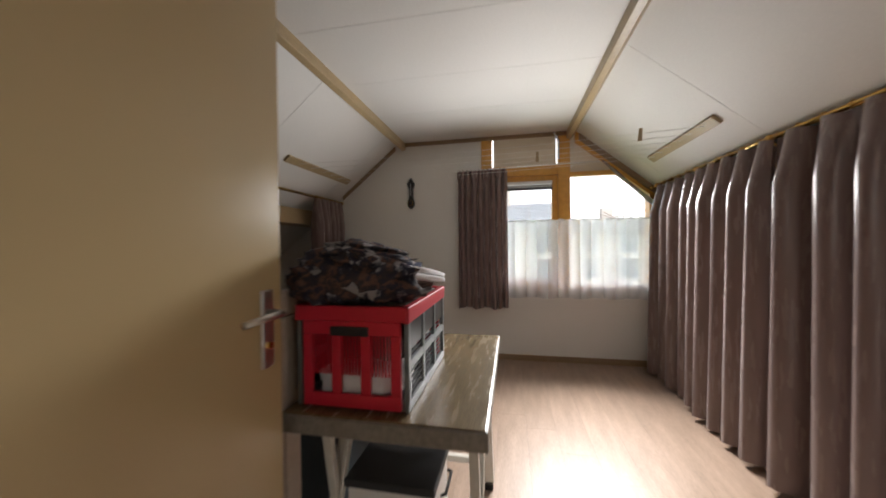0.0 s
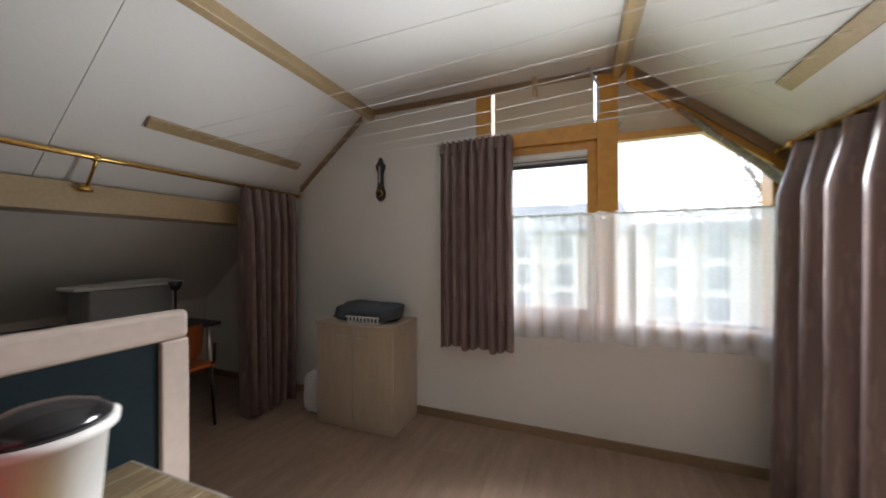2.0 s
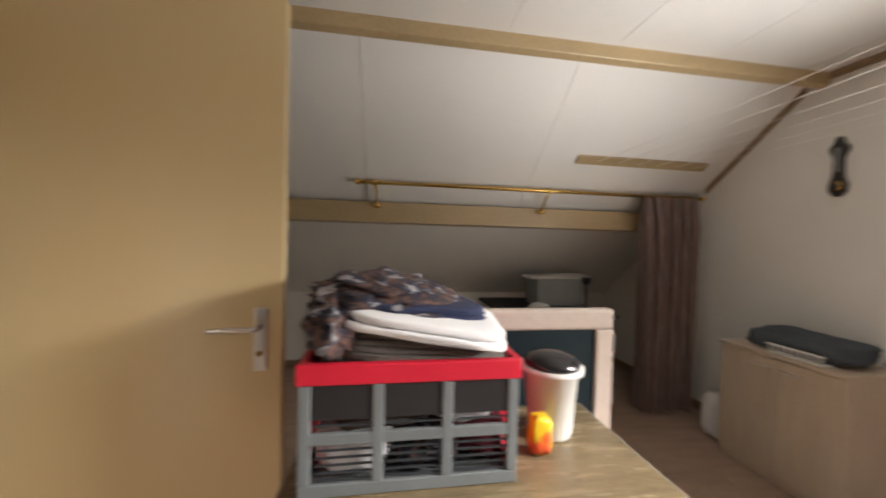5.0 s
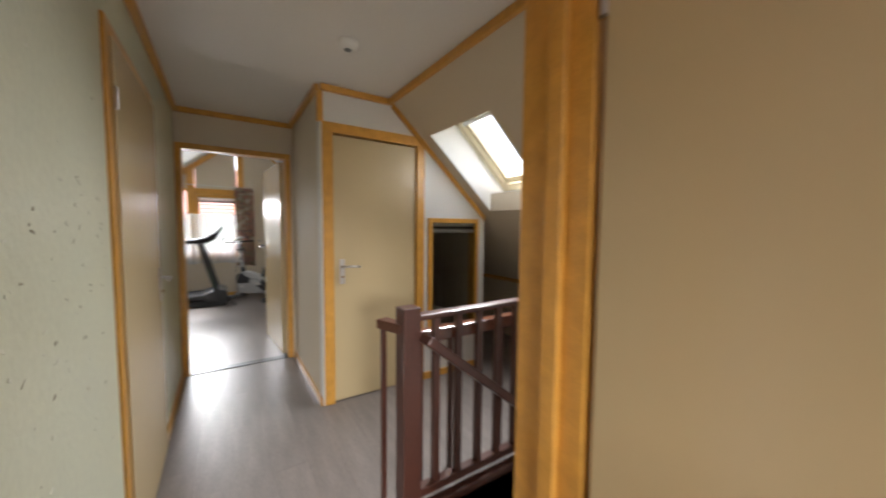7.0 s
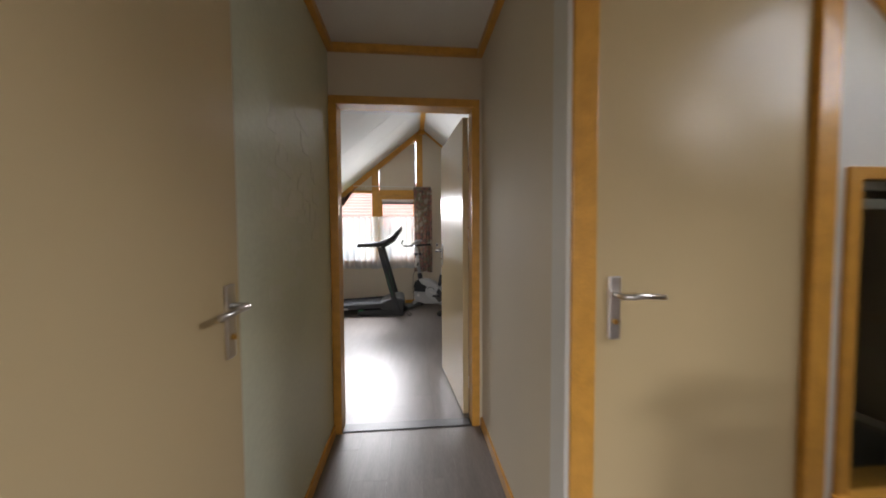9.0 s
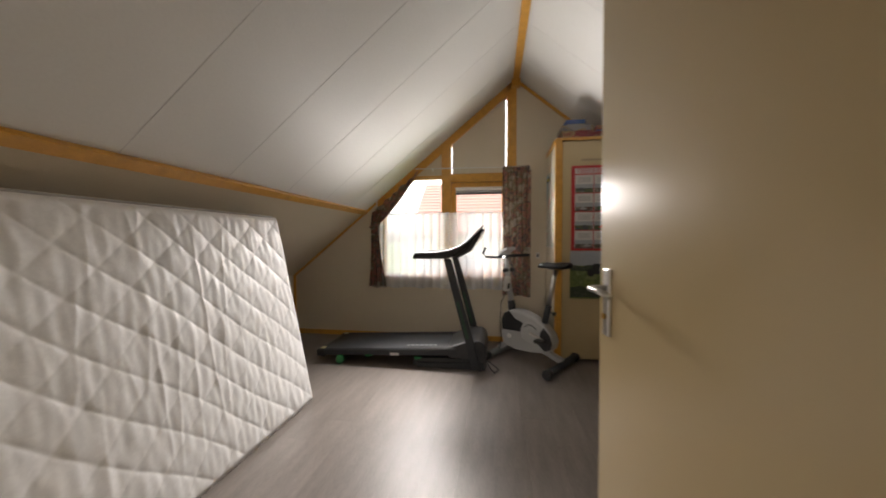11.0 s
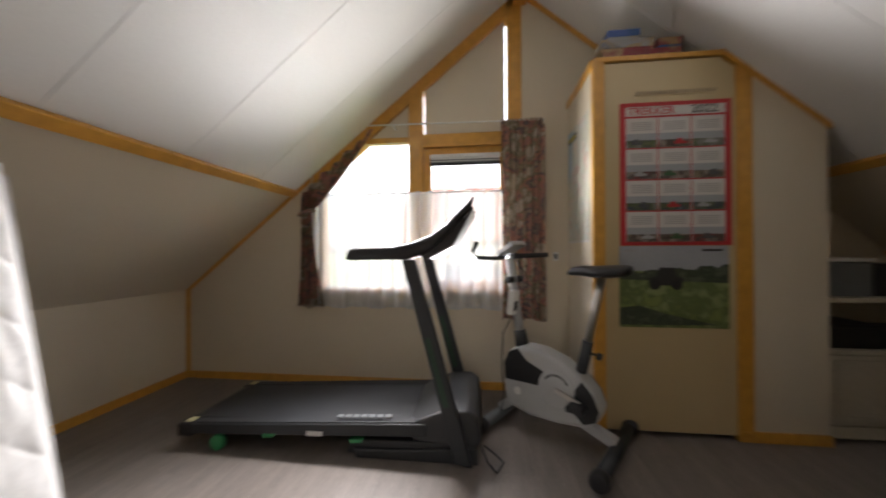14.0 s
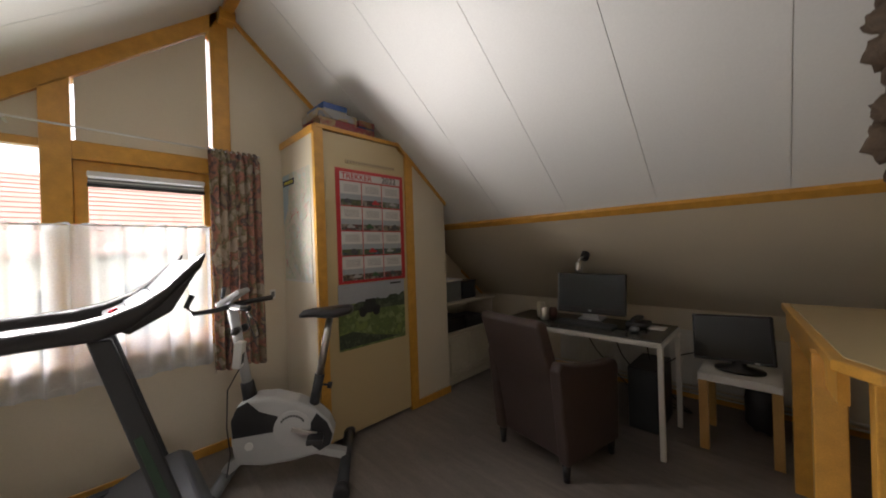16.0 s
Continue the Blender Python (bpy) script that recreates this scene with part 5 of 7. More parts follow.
VENT = mat("shaded_vent_slot", (0.26, 0.20, 0.115), 0.6, 0.1)
for k in range(18):
    slab("vent_slot", XF - 0.0045, XF - 0.002, 0.615 + 0.0245 * k, 0.630 + 0.0245 * k, 2.026, 2.046, VENT, d, 0)
bm = bm_new()
prism(bm, [(1.158, 0), (1.238, 0), (1.238, roof(1.238)), (1.158, roof(1.158))], "x", XF - 0.03, XF + 0.004)
part("right_post", bm, OAK, cl)
bm = bm_new()
prism(bm, [(1.238, 0), (1.63, 0), (1.63, roof(1.63)), (1.238, roof(1.238))], "x", XF - 0.03, XF - 0.006)
part("end_panel", bm, WALL, cl)
bm = bm_new()
prism(bm, [(1.61, 0), (1.63, 0), (1.63, roof(1.63)), (1.61, roof(1.61))], "x", XB, XF - 0.03)
part("end_return", bm, WALL, cl)
slab("closet_plinth", XF - 0.02, XF + 0.008, 1.158, 1.635, 0, 0.06, OAK, cl, 0.003)
bm = bm_new()
prism(bm, [(1.085, roof(1.085)), (1.64, roof(1.64)), (1.64, roof(1.64) - 0.03), (1.085, roof(1.085) - 0.03)], "x", XF - 0.03, XF + 0.01)
part("rake_strip", bm, OAK, cl)

# boxes of games on top of the closet
GB = [mottled("game_box_red", [(0.35, 0.01, 0.02), (0.40, 0.02, 0.03), (0.3, 0.2, 0.1), (0.22, 0.02, 0.03), (0.2, 0.05, 0.05)], 9, 0.4), mottled("game_box_blue", [(0.02, 0.06, 0.30), (0.03, 0.10, 0.38), (0.12, 0.14, 0.2), (0.02, 0.08, 0.25), (0.05, 0.1, 0.3)], 9, 0.4), mottled("game_box_mixed", [(0.3, 0.02, 0.03), (0.05, 0.1, 0.2), (0.3, 0.22, 0.12), (0.25, 0.25, 0.25)], 9, 0.4)]
for k, (ya, yb, xa, za, zb, mt, lb) in enumerate(((0.44, 0.90, -3.80, 2.262, 2.33, 0, "flat red board game box on the closet"), (0.43, 0.74, -3.78, 2.331, 2.40, 2, "mixed coloured board game box on the closet"), (0.47, 0.66, -3.77, 2.401, 2.455, 1, "blue board game box on top of the stack"), (0.76, 0.90, -3.75, 2.331, 2.39, 0, "small red game box on the closet"))):
    g = thing("game_box", lb, "game box", "game boxes")
    slab("box_lid", xa, -3.50, ya, yb, za + 0.012, zb, GB[mt], g, 0.003)
    slab("box_tray", xa + 0.003, -3.503, ya + 0.003, yb - 0.003, za, za + 0.012, GB[(mt + 1) % 3], g, 0)


def words(text, size, place, turn, material, parent, name="lettering", stretch=1.0):
    """Lettering as a flat mesh."""
    cu = bpy.data.curves.new(name, "FONT")
    cu.body, cu.size, cu.extrude, cu.offset = text, size, 0.0006, size * 0.012
    tmp = bpy.data.objects.new(name, cu)
    me = bpy.data.meshes.new_from_object(tmp)
    bpy.data.objects.remove(tmp)
    me.materials.append(material)
    ob = new(name, me)
    ob.parent = parent
    ob.matrix_basis = pose(*place, *turn) @ Matrix.Diagonal((stretch, 1, 1, 1))
    return ob


# wall calendar
cal = thing("wall_calendar", "2022 tractor wall calendar with red border on the closet door", "calendar")
PAPER = mat("white_paper", (0.62, 0.60, 0.57), 0.7, 0.05)
REDP = mat("red_print", (0.50, 0.03, 0.035), 0.6, 0.08)
INK = mat("black_print", (0.03, 0.03, 0.03), 0.6, 0.1)
GREYINK = mat("grey_print", (0.36, 0.36, 0.36), 0.7, 0.1)
xc = XF - 0.006
slab("calendar_sheet", xc, xc + 0.002, 0.519, 1.132, 1.13, 1.98, REDP, cal, 0)
slab("title_strip", xc + 0.002, xc + 0.0035, 0.552, 1.10, 1.90, 1.955, PAPER, cal, 0)
words("TREKKER", 0.062, (xc + 0.0045, 0.565, 1.907), (90, 0, 90), REDP, cal, "title", 1.02)
words("2022", 0.066, (xc + 0.0045, 0.915, 1.907), (90, 0, 90), INK, cal, "year", 1.1)
PICS = [mottled("field_print_%s" % n_, cs, 22, 0.6) for n_, cs in (("a", [(0.22, 0.24, 0.26), (0.05, 0.06, 0.08), (0.10, 0.12, 0.05), (0.2, 0.2, 0.18)]), ("b", [(0.20, 0.16, 0.11), (0.24, 0.20, 0.13), (0.07, 0.05, 0.04), (0.28, 0.24, 0.2)]), ("c", [(0.10, 0.02, 0.03), (0.22, 0.05, 0.04), (0.08, 0.06, 0.05), (0.28, 0.24, 0.2)]))]
DARKP = mat("dark_print", (0.08, 0.085, 0.09), 0.6, 0.3, 30)
GREENINK = mat("green_print", (0.05, 0.12, 0.05), 0.6, 0.3, 30)
SKYP = mat("pale_sky_print", (0.36, 0.38, 0.41), 0.6, 0.1)
for j in range(4):
    for i in range(3):
        ya, za = 0.552 + 0.1835 * i, 1.71 - 0.186 * j
        slab("month_card", xc + 0.002, xc + 0.0032, ya, ya + 0.176, za, za + 0.178, PAPER, cal, 0)
        slab("month_photo", xc + 0.0032, xc + 0.004, ya + 0.002, ya + 0.174, za, za + 0.085, SKYP, cal, 0)
        slab("photo_ground", xc + 0.004, xc + 0.0045, ya + 0.002, ya + 0.174, za, za + 0.045, PICS[(i * 2 + j) % 2 + (1 if (i + j) % 4 == 1 else 0)], cal, 0)
        q = (i * 7 + j * 5) % 4
        bm = bm_new()
        cy, cz = ya + 0.06 + 0.02 * q, za + 0.018
        prism(bm, [(cy - 0.030, cz), (cy + 0.034, cz), (cy + 0.036, cz + 0.014), (cy + 0.014, cz + 0.018), (cy + 0.008, cz + 0.033), (cy - 0.013, cz + 0.034), (cy - 0.020, cz + 0.017), (cy - 0.033, cz + 0.015)], "x", xc + 0.0045, xc + 0.0052)
        part("photo_machine", bm, (DARKP, REDP, GREYINK, GREENINK)[(i + 2 * j) % 4] if j != 2 or i != 1 else REDP, cal)
        for k in range(5):
            slab("day_strip", xc + 0.0032, xc + 0.0038, ya + 0.03, ya + 0.15, za + 0.104 + 0.011 * k, za + 0.109 + 0.011 * k, GREYINK, cal, 0)
poster = thing("tractor_poster", "photo poster of a tractor in a green field", "poster")
GRASSP = mottled("meadow_print", [(0.13, 0.17, 0.05), (0.19, 0.24, 0.07), (0.11, 0.15, 0.05), (0.22, 0.27, 0.11)], 14, 0.6)
LEAFP = mottled("hedge_print", [(0.03, 0.045, 0.03), (0.06, 0.08, 0.045), (0.04, 0.055, 0.035), (0.09, 0.11, 0.07)], 34, 0.6)
slab("poster_sheet", xc, xc + 0.0015, 0.511, 1.115, 0.645, 1.128, GRASSP, poster, 0)
slab("poster_sky", xc + 0.0015, xc + 0.0025, 0.512, 1.114, 0.98, 1.127, SKYP, poster, 0)
bm = bm_new()
top = [(0.512 + 0.0301 * k, 0.975 + 0.010 * math.sin(k * 1.3) + 0.045 * (k / 20) ** 2 + 0.008 * math.sin(k * 3.1)) for k in range(21)]
prism(bm, [(0.512, 0.93), (1.114, 0.91)] + top[::-1], "x", xc + 0.0025, xc + 0.0032)
part("poster_hedge", bm, LEAFP, poster)
bm = bm_new()
prism(bm, [(0.68, 0.895), (0.86, 0.895), (0.87, 0.935), (0.83, 0.95), (0.82, 1.0), (0.735, 1.0), (0.72, 0.95), (0.67, 0.935)], "x", xc + 0.0032, xc + 0.004)
part("poster_tractor", bm, INK, poster)
for cy in (0.71, 0.83):
    bm = bm_new()
    rod(bm, (xc + 0.004, cy, 0.90), (xc + 0.0048, cy, 0.90), 0.032, 16)
    part("poster_wheel", bm, BLACK, poster)
bm = bm_new()
prism(bm, [(0.512, 0.66), (0.512, 0.76), (0.62, 0.775), (0.76, 0.73), (1.05, 0.665), (0.80, 0.66)], "x", xc + 0.0032, xc + 0.0038)
part("poster_hay", bm, LEAFP, poster)
slab("poster_mark", xc + 0.0025, xc + 0.003, 0.54, 0.60, 1.095, 1.108, GREYINK, poster, 0)
slab("poster_mark", xc + 0.0025, xc + 0.003, 0.97, 1.08, 1.095, 1.108, INK, poster, 0)

mp_ = thing("road_map", "folded-out road map pinned on the closet side", "map")
MAPM = mottled("map_print", [(0.44, 0.52, 0.56), (0.50, 0.52, 0.44), (0.56, 0.54, 0.46), (0.46, 0.50, 0.40), (0.58, 0.50, 0.44), (0.48, 0.54, 0.50)], 18, 0.7)
slab("map_sheet", XB + 0.03, -3.52, 0.361, 0.3645, 1.165, 1.985, MAPM, mp_, 0)
bm = bm_new()
prism(bm, [(XB + 0.031, 1.60), (XB + 0.12, 1.72), (XB + 0.16, 1.98), (XB + 0.031, 1.98)], "y", 0.3603, 0.361)
part("map_sea", bm, mat("map_sea_print", (0.36, 0.48, 0.56), 0.7, 0.08), mp_)
rnd = random.Random(8)
for k in range(26):
    xa, za = rnd.uniform(XB + 0.08, -3.56), rnd.uniform(1.2, 1.92)
    bm = bm_new()
    pts = [(xa, 0.3605, za)]
    for s in range(4):
        xa = min(-3.53, max(XB + 0.05, xa + rnd.uniform(-0.05, 0.05)))
        za = min(1.97, max(1.18, za + rnd.uniform(-0.06, 0.06)))
        pts.append((xa, 0.3605, za))
    tube(bm, pts, 0.0011, 4)
    part("map_road", bm, REDP if k % 3 == 0 else GREYINK, mp_)
slab("map_title", XB + 0.04, XB + 0.25, 0.3585, 0.361, 1.895, 1.94, mat("navy_print", (0.015, 0.02, 0.06), 0.6, 0.1), mp_, 0)
for k in range(7):
    slab("title_bar", XB + 0.07 + 0.024 * k, XB + 0.086 + 0.024 * k, 0.357, 0.3585, 1.907, 1.928, mat("yellow_print", (0.6, 0.5, 0.05), 0.6, 0.1) if k == 0 else bpy.data.materials["yellow_print"], mp_, 0)
slab("map_edge", XB + 0.03, -3.52, 0.359, 0.3645, 1.155, 1.168, PAPER, mp_, 0)
sk = thing("wall_socket", "small white wall socket beside the curtain", "socket")
slab("socket_plate", XB, XB + 0.012, 0.245, 0.285, 1.02, 1.09, PALE, sk, 0.003)
slab("socket_insert", XB + 0.012, XB + 0.016, 0.252, 0.278, 1.035, 1.075, GREY, sk, 0.002)

# mattress leaning on the slope
MATT = mottled("damask_ticking", [(0.70, 0.70, 0.69), (0.73, 0.73, 0.72), (0.69, 0.69, 0.68), (0.74, 0.74, 0.73)], 30, 0.45)
ma = thing("mattress", "white quilted mattress leaning upright against the slope", "mattress")
up_v = Vector((0, -0.29, 1.417)).normalized()
out_v = Vector((0, 1.417, 0.29)).normalized()
org = Vector((-2.30, -1.615, 0.004))
LX, LV, TH = 2.0, 1.446, 0.155


def quilt(u, v):
    a, b = u / 0.23 + v / 0.21 + 0.07 * math.sin(9 * v + 3 * u), u / 0.23 - v / 0.21 + 0.07 * math.sin(8 * u)
    h = (abs(math.sin(math.pi * a)) * abs(math.sin(math.pi * b))) ** 0.3 * 0.009
    crease = 1 - abs(noise.noise(Vector((u * 11 + 0.4 * v, v * 1.3, 0.3))))
    fold = max(0.0, math.sin(math.pi * min(1, max(0, (u - 0.25) / 1.5)))) * min(1, v / 0.5)
    h += 0.005 * fold * (crease ** 6 - 0.4) + 0.004 * noise.noise(Vector((u * 26, v * 9, 2.0)))
    edge = min(u, LX - u, v, LV - v)
    return h * min(1, edge / 0.05) - 0.03 * max(0, 1 - edge / 0.04) ** 2


bm = bm_new()
NU, NV = 300, 220
grid = [[bm.verts.new(org + Vector((LX * i / NU, 0, 0)) + up_v * (LV * j / NV) + out_v * quilt(LX * i / NU, LV * j / NV)) for i in range(NU + 1)] for j in range(NV + 1)]
for a, b in zip(grid, grid[1:]):
    for i in range(NU):
        bm.faces.new((a[i], a[i + 1], b[i + 1], b[i]))
part("quilted_cover", bm, MATT, ma, "", True)
bm = bm_new()
corners = [org + Vector((x, 0, 0)) + up_v * v - out_v * o for o in (0.028, TH) for x, v in ((0.005, 0.005), (LX - 0.005, 0.005), (LX - 0.005, LV - 0.005), (0.005, LV - 0.005))]
v = [bm.verts.new(c) for c in corners]
for f in ((0, 1, 2, 3), (7, 6, 5, 4), (0, 4, 5, 1), (1, 5, 6, 2), (2, 6, 7, 3), (3, 7, 4, 0)):
    bm.faces.new([v[i] for i in f])
part("mattress_side", soften(bm, 0.02, 3), MATT, ma)
bm = bm_new()
tube(bm, [org + Vector((x, 0, 0)) + up_v * v_ - out_v * 0.026 for x, v_ in ((0.05, 0), (LX - 0.05, 0), (LX, 0.05), (LX, LV - 0.05), (LX - 0.05, LV), (0.05, LV), (0, LV - 0.05), (0, 0.05), (0.05, 0))], 0.008, 6)
part("piping", bm, mat("grey_piping", (0.42, 0.41, 0.39), 0.7, 0.1), ma, "", True)

# treadmill
TM = thing("treadmill", "black and grey folding treadmill before the window", "treadmill")
TGREEN = mat("green_plastic_trim", (0.03, 0.24, 0.09), 0.4, 0.15)
BELT = mat("black_running_belt", (0.018, 0.020, 0.024), 0.6, 0.25, 5, 260, 0.25)
TX0, TX1 = -3.68, -3.07


def tm_box(name, x0, x1, outline, material, bevel=0.006, label=""):
    bm = bm_new()
    prism(bm, outline, "x", x0, x1)
    return part(name, soften(bm, bevel, 2), material, TM, label)


tm_box("running_belt", TX0 + 0.07, TX1 - 0.07, [(-1.98, 0.135), (-0.62, 0.19), (-0.62, 0.16), (-1.98, 0.105)], BELT, 0.004)
for xa, xb in ((TX0, TX0 + 0.075), (TX1 - 0.075, TX1)):
    tm_box("side_rail", xa, xb, [(-2.01, 0.128), (-0.60, 0.198), (-0.60, 0.13), (-2.01, 0.07)], DARK, 0.008)
    tm_box("foot_rest", xa + 0.01, xb - 0.01, [(-1.95, 0.137), (-0.66, 0.203), (-0.66, 0.196), (-1.95, 0.130)], BELT, 0.002)
    tm_box("end_cap", xa - 0.004, xb + 0.004, [(-2.035, 0.13), (-1.95, 0.136), (-1.95, 0.055), (-2.035, 0.06)], BLACK, 0.01)
    slab("cap_sticker", xa + 0.012, xb - 0.012, -2.0, -1.955, 0.136, 0.139, mat("pale_yellow_sticker", (0.6, 0.55, 0.3), 0.5, 0.1), TM, 0)
    tm_box("base_arm", xa, xb, [(-0.66, 0.06), (-0.33, 0.09), (-0.33, 0.0), (-0.98, 0.0), (-1.0, 0.05)], DARK, 0.008)
tm_box("rear_roller", TX0 + 0.07, TX1 - 0.07, [(-2.02, 0.125), (-1.97, 0.13), (-1.97, 0.07), (-2.02, 0.07)], BLACK)
tm_box("motor_hood", TX0 + 0.01, TX1 - 0.01, [(-0.70, 0.19), (-0.62, 0.225), (-0.50, 0.27), (-0.38, 0.275), (-0.33, 0.24), (-0.31, 0.12), (-0.34, 0.07), (-0.68, 0.10)], mat("charcoal_hood", (0.035, 0.038, 0.042), 0.4, 0.1), 0.016)
tm_box("lift_frame", TX0 + 0.06, TX1 - 0.02, [(-1.02, 0.085), (-0.40, 0.10), (-0.40, 0.02), (-1.04, 0.012)], DARK, 0.01)
bm = bm_new()
rod(bm, (TX0 + 0.06, -1.78, 0.045), (TX1 + 0.0, -1.78, 0.045), 0.008)
part("wheel_axle", bm, BLACK, TM)
for x in (TX0 + 0.05, TX1 + 0.005):
    bm = bm_new()
    rod(bm, (x - 0.016, -1.78, 0.042), (x + 0.016, -1.78, 0.042), 0.042, 18)
    part("wheel", soften(bm, 0.005), TGREEN, TM, "green transport wheel", True)
for y in (-1.48, -0.98):
    tm_box("green_clip", TX1 - 0.03, TX1 + 0.008, [(y - 0.04, 0.10), (y + 0.04, 0.104), (y + 0.03, 0.085), (y - 0.03, 0.08)], TGREEN, 0.004)
slab("type_plate", TX1, TX1 + 0.003, -1.26, -1.17, 0.105, 0.13, PALE, TM, 0)
for k in range(7):
    slab("brand_bar", TX1 - 0.062 , TX1 - 0.032, -1.10 + 0.045 * k, -1.068 + 0.045 * k, 0.197 + 0.0023 * k, 0.1995 + 0.0023 * k, GREY, TM, 0)
for xa, xb in ((TX0 - 0.01, TX0 + 0.035), (TX1 - 0.015, TX1 + 0.03)):
    tm_box("upright", xa, xb, [(-0.45, 0.02), (-0.36, 0.0), (-0.65, 1.06), (-0.72, 1.06)], DARK, 0.008)
    tm_box("upright_inlay", xa - 0.002, xb + 0.002, [(-0.505, 0.30), (-0.475, 0.31), (-0.575, 0.66), (-0.60, 0.65)], mat("dark_green_print", (0.02, 0.06, 0.035), 0.5, 0.2), 0.001)
    bm = bm_new()
    sec = []
    for y, z, hh, ww in ((-1.01, 1.088, 0.026, 0.030), (-0.99, 1.09, 0.032, 0.036), (-0.78, 1.095, 0.034, 0.042), (-0.68, 1.105, 0.045, 0.05), (-0.58, 1.14, 0.05, 0.05), (-0.50, 1.20, 0.045, 0.046), (-0.43, 1.275, 0.042, 0.042), (-0.372, 1.33, 0.042, 0.042), (-0.355, 1.345, 0.036, 0.038)):
        xm = (xa + xb) / 2
        sec.append([bm.verts.new((xm + ww * cx, y + hh * 0.35 * cz, z + hh * cz)) for cx, cz in ((-1, -0.6), (-0.6, -1), (0.6, -1), (1, -0.6), (1, 0.6), (0.6, 1), (-0.6, 1), (-1, 0.6))])
    for a, b in zip(sec, sec[1:]):
        for i in range(8):
            bm.faces.new((a[i], a[(i + 1) % 8], b[(i + 1) % 8], b[i]))
    bm.faces.new(sec[0]); bm.faces.new(sec[-1])
    part("handlebar", bm, BLACK, TM, "", True)
tm_box("console", TX0 + 0.05, TX1 - 0.03, [(-0.68, 1.11), (-0.60, 1.145), (-0.51, 1.205), (-0.385, 1.352), (-0.345, 1.335), (-0.46, 1.13), (-0.60, 1.055)], BLACK, 0.008)
cp = tm_box("display_panel", TX0 + 0.14, TX1 - 0.12, [(-0.508, 1.212), (-0.39, 1.351), (-0.385, 1.345), (-0.503, 1.206)], GREY, 0.002)
tm_box("reading_ledge", TX0 + 0.12, TX1 - 0.10, [(-0.60, 1.148), (-0.52, 1.202), (-0.52, 1.212), (-0.60, 1.158)], DARK, 0.002)
tm_box("safety_key", -3.40, -3.36, [(-0.655, 1.122), (-0.625, 1.136), (-0.625, 1.150), (-0.655, 1.136)], RED, 0.002, "red safety key")
tm_box("stop_button", -3.22, -3.18, [(-0.655, 1.122), (-0.63, 1.134), (-0.63, 1.148), (-0.655, 1.136)], RED, 0.002, "red stop button")
bm = bm_new()
tube(bm, [(TX1 - 0.02, -0.32, 0.10), (TX1 + 0.05, -0.28, 0.05), (TX1 + 0.06, -0.24, 0.01), (TX1 - 0.03, -0.20, 0.008), (TX1 - 0.06, -0.24, 0.03), (TX1 - 0.05, -0.30, 0.08)], 0.005, 6)
part("power_cable", bm, BLACK, TM, "", True)

# exercise bike: its own x runs forward
BK = thing("exercise_bike", "silver and black exercise bike beside the closet", "exercise bike", "", pose(-3.40, 0.11, 0, 0, 0, math.degrees(math.atan2(-0.83, -0.55))))


def bk(name, bm, material, label="", smooth=False):
    return part(name, bm, material, BK, label, smooth)


for x, w in ((0.345, 0.23), (-0.345, 0.29)):
    bm = bm_new()
    rod(bm, (x, -w, 0.048), (x, w, 0.048), 0.034, 16)
    ft = bk("stabiliser", bm, GREY if x > 0 else DARK, "", True)
    for s in (-1, 1):
        bm = bm_new()
        rod(bm, (x, s * (w - 0.015), 0.046), (x, s * (w + 0.055), 0.046), 0.046, 16)
        part("end_cap", soften(bm, 0.012, 2), BLACK, ft, "", True)
bm = bm_new()
beam(bm, (0.345, 0, 0.08), (0.20, 0, 0.19), 0.06, 0.05)
bk("front_strut", bm, SILVER)
bm = bm_new()
beam(bm, (-0.345, 0, 0.08), (-0.12, 0, 0.16), 0.06, 0.045)
bk("rear_strut", bm, SILVER)


def side_outline(pts, y0, y1, material, name, bevel=0.012, label="", smooth=False):
    bm = bm_new()
    prism(bm, pts, "y", y0, y1)
    return bk(name, soften(bm, bevel, 3), material, label, smooth)


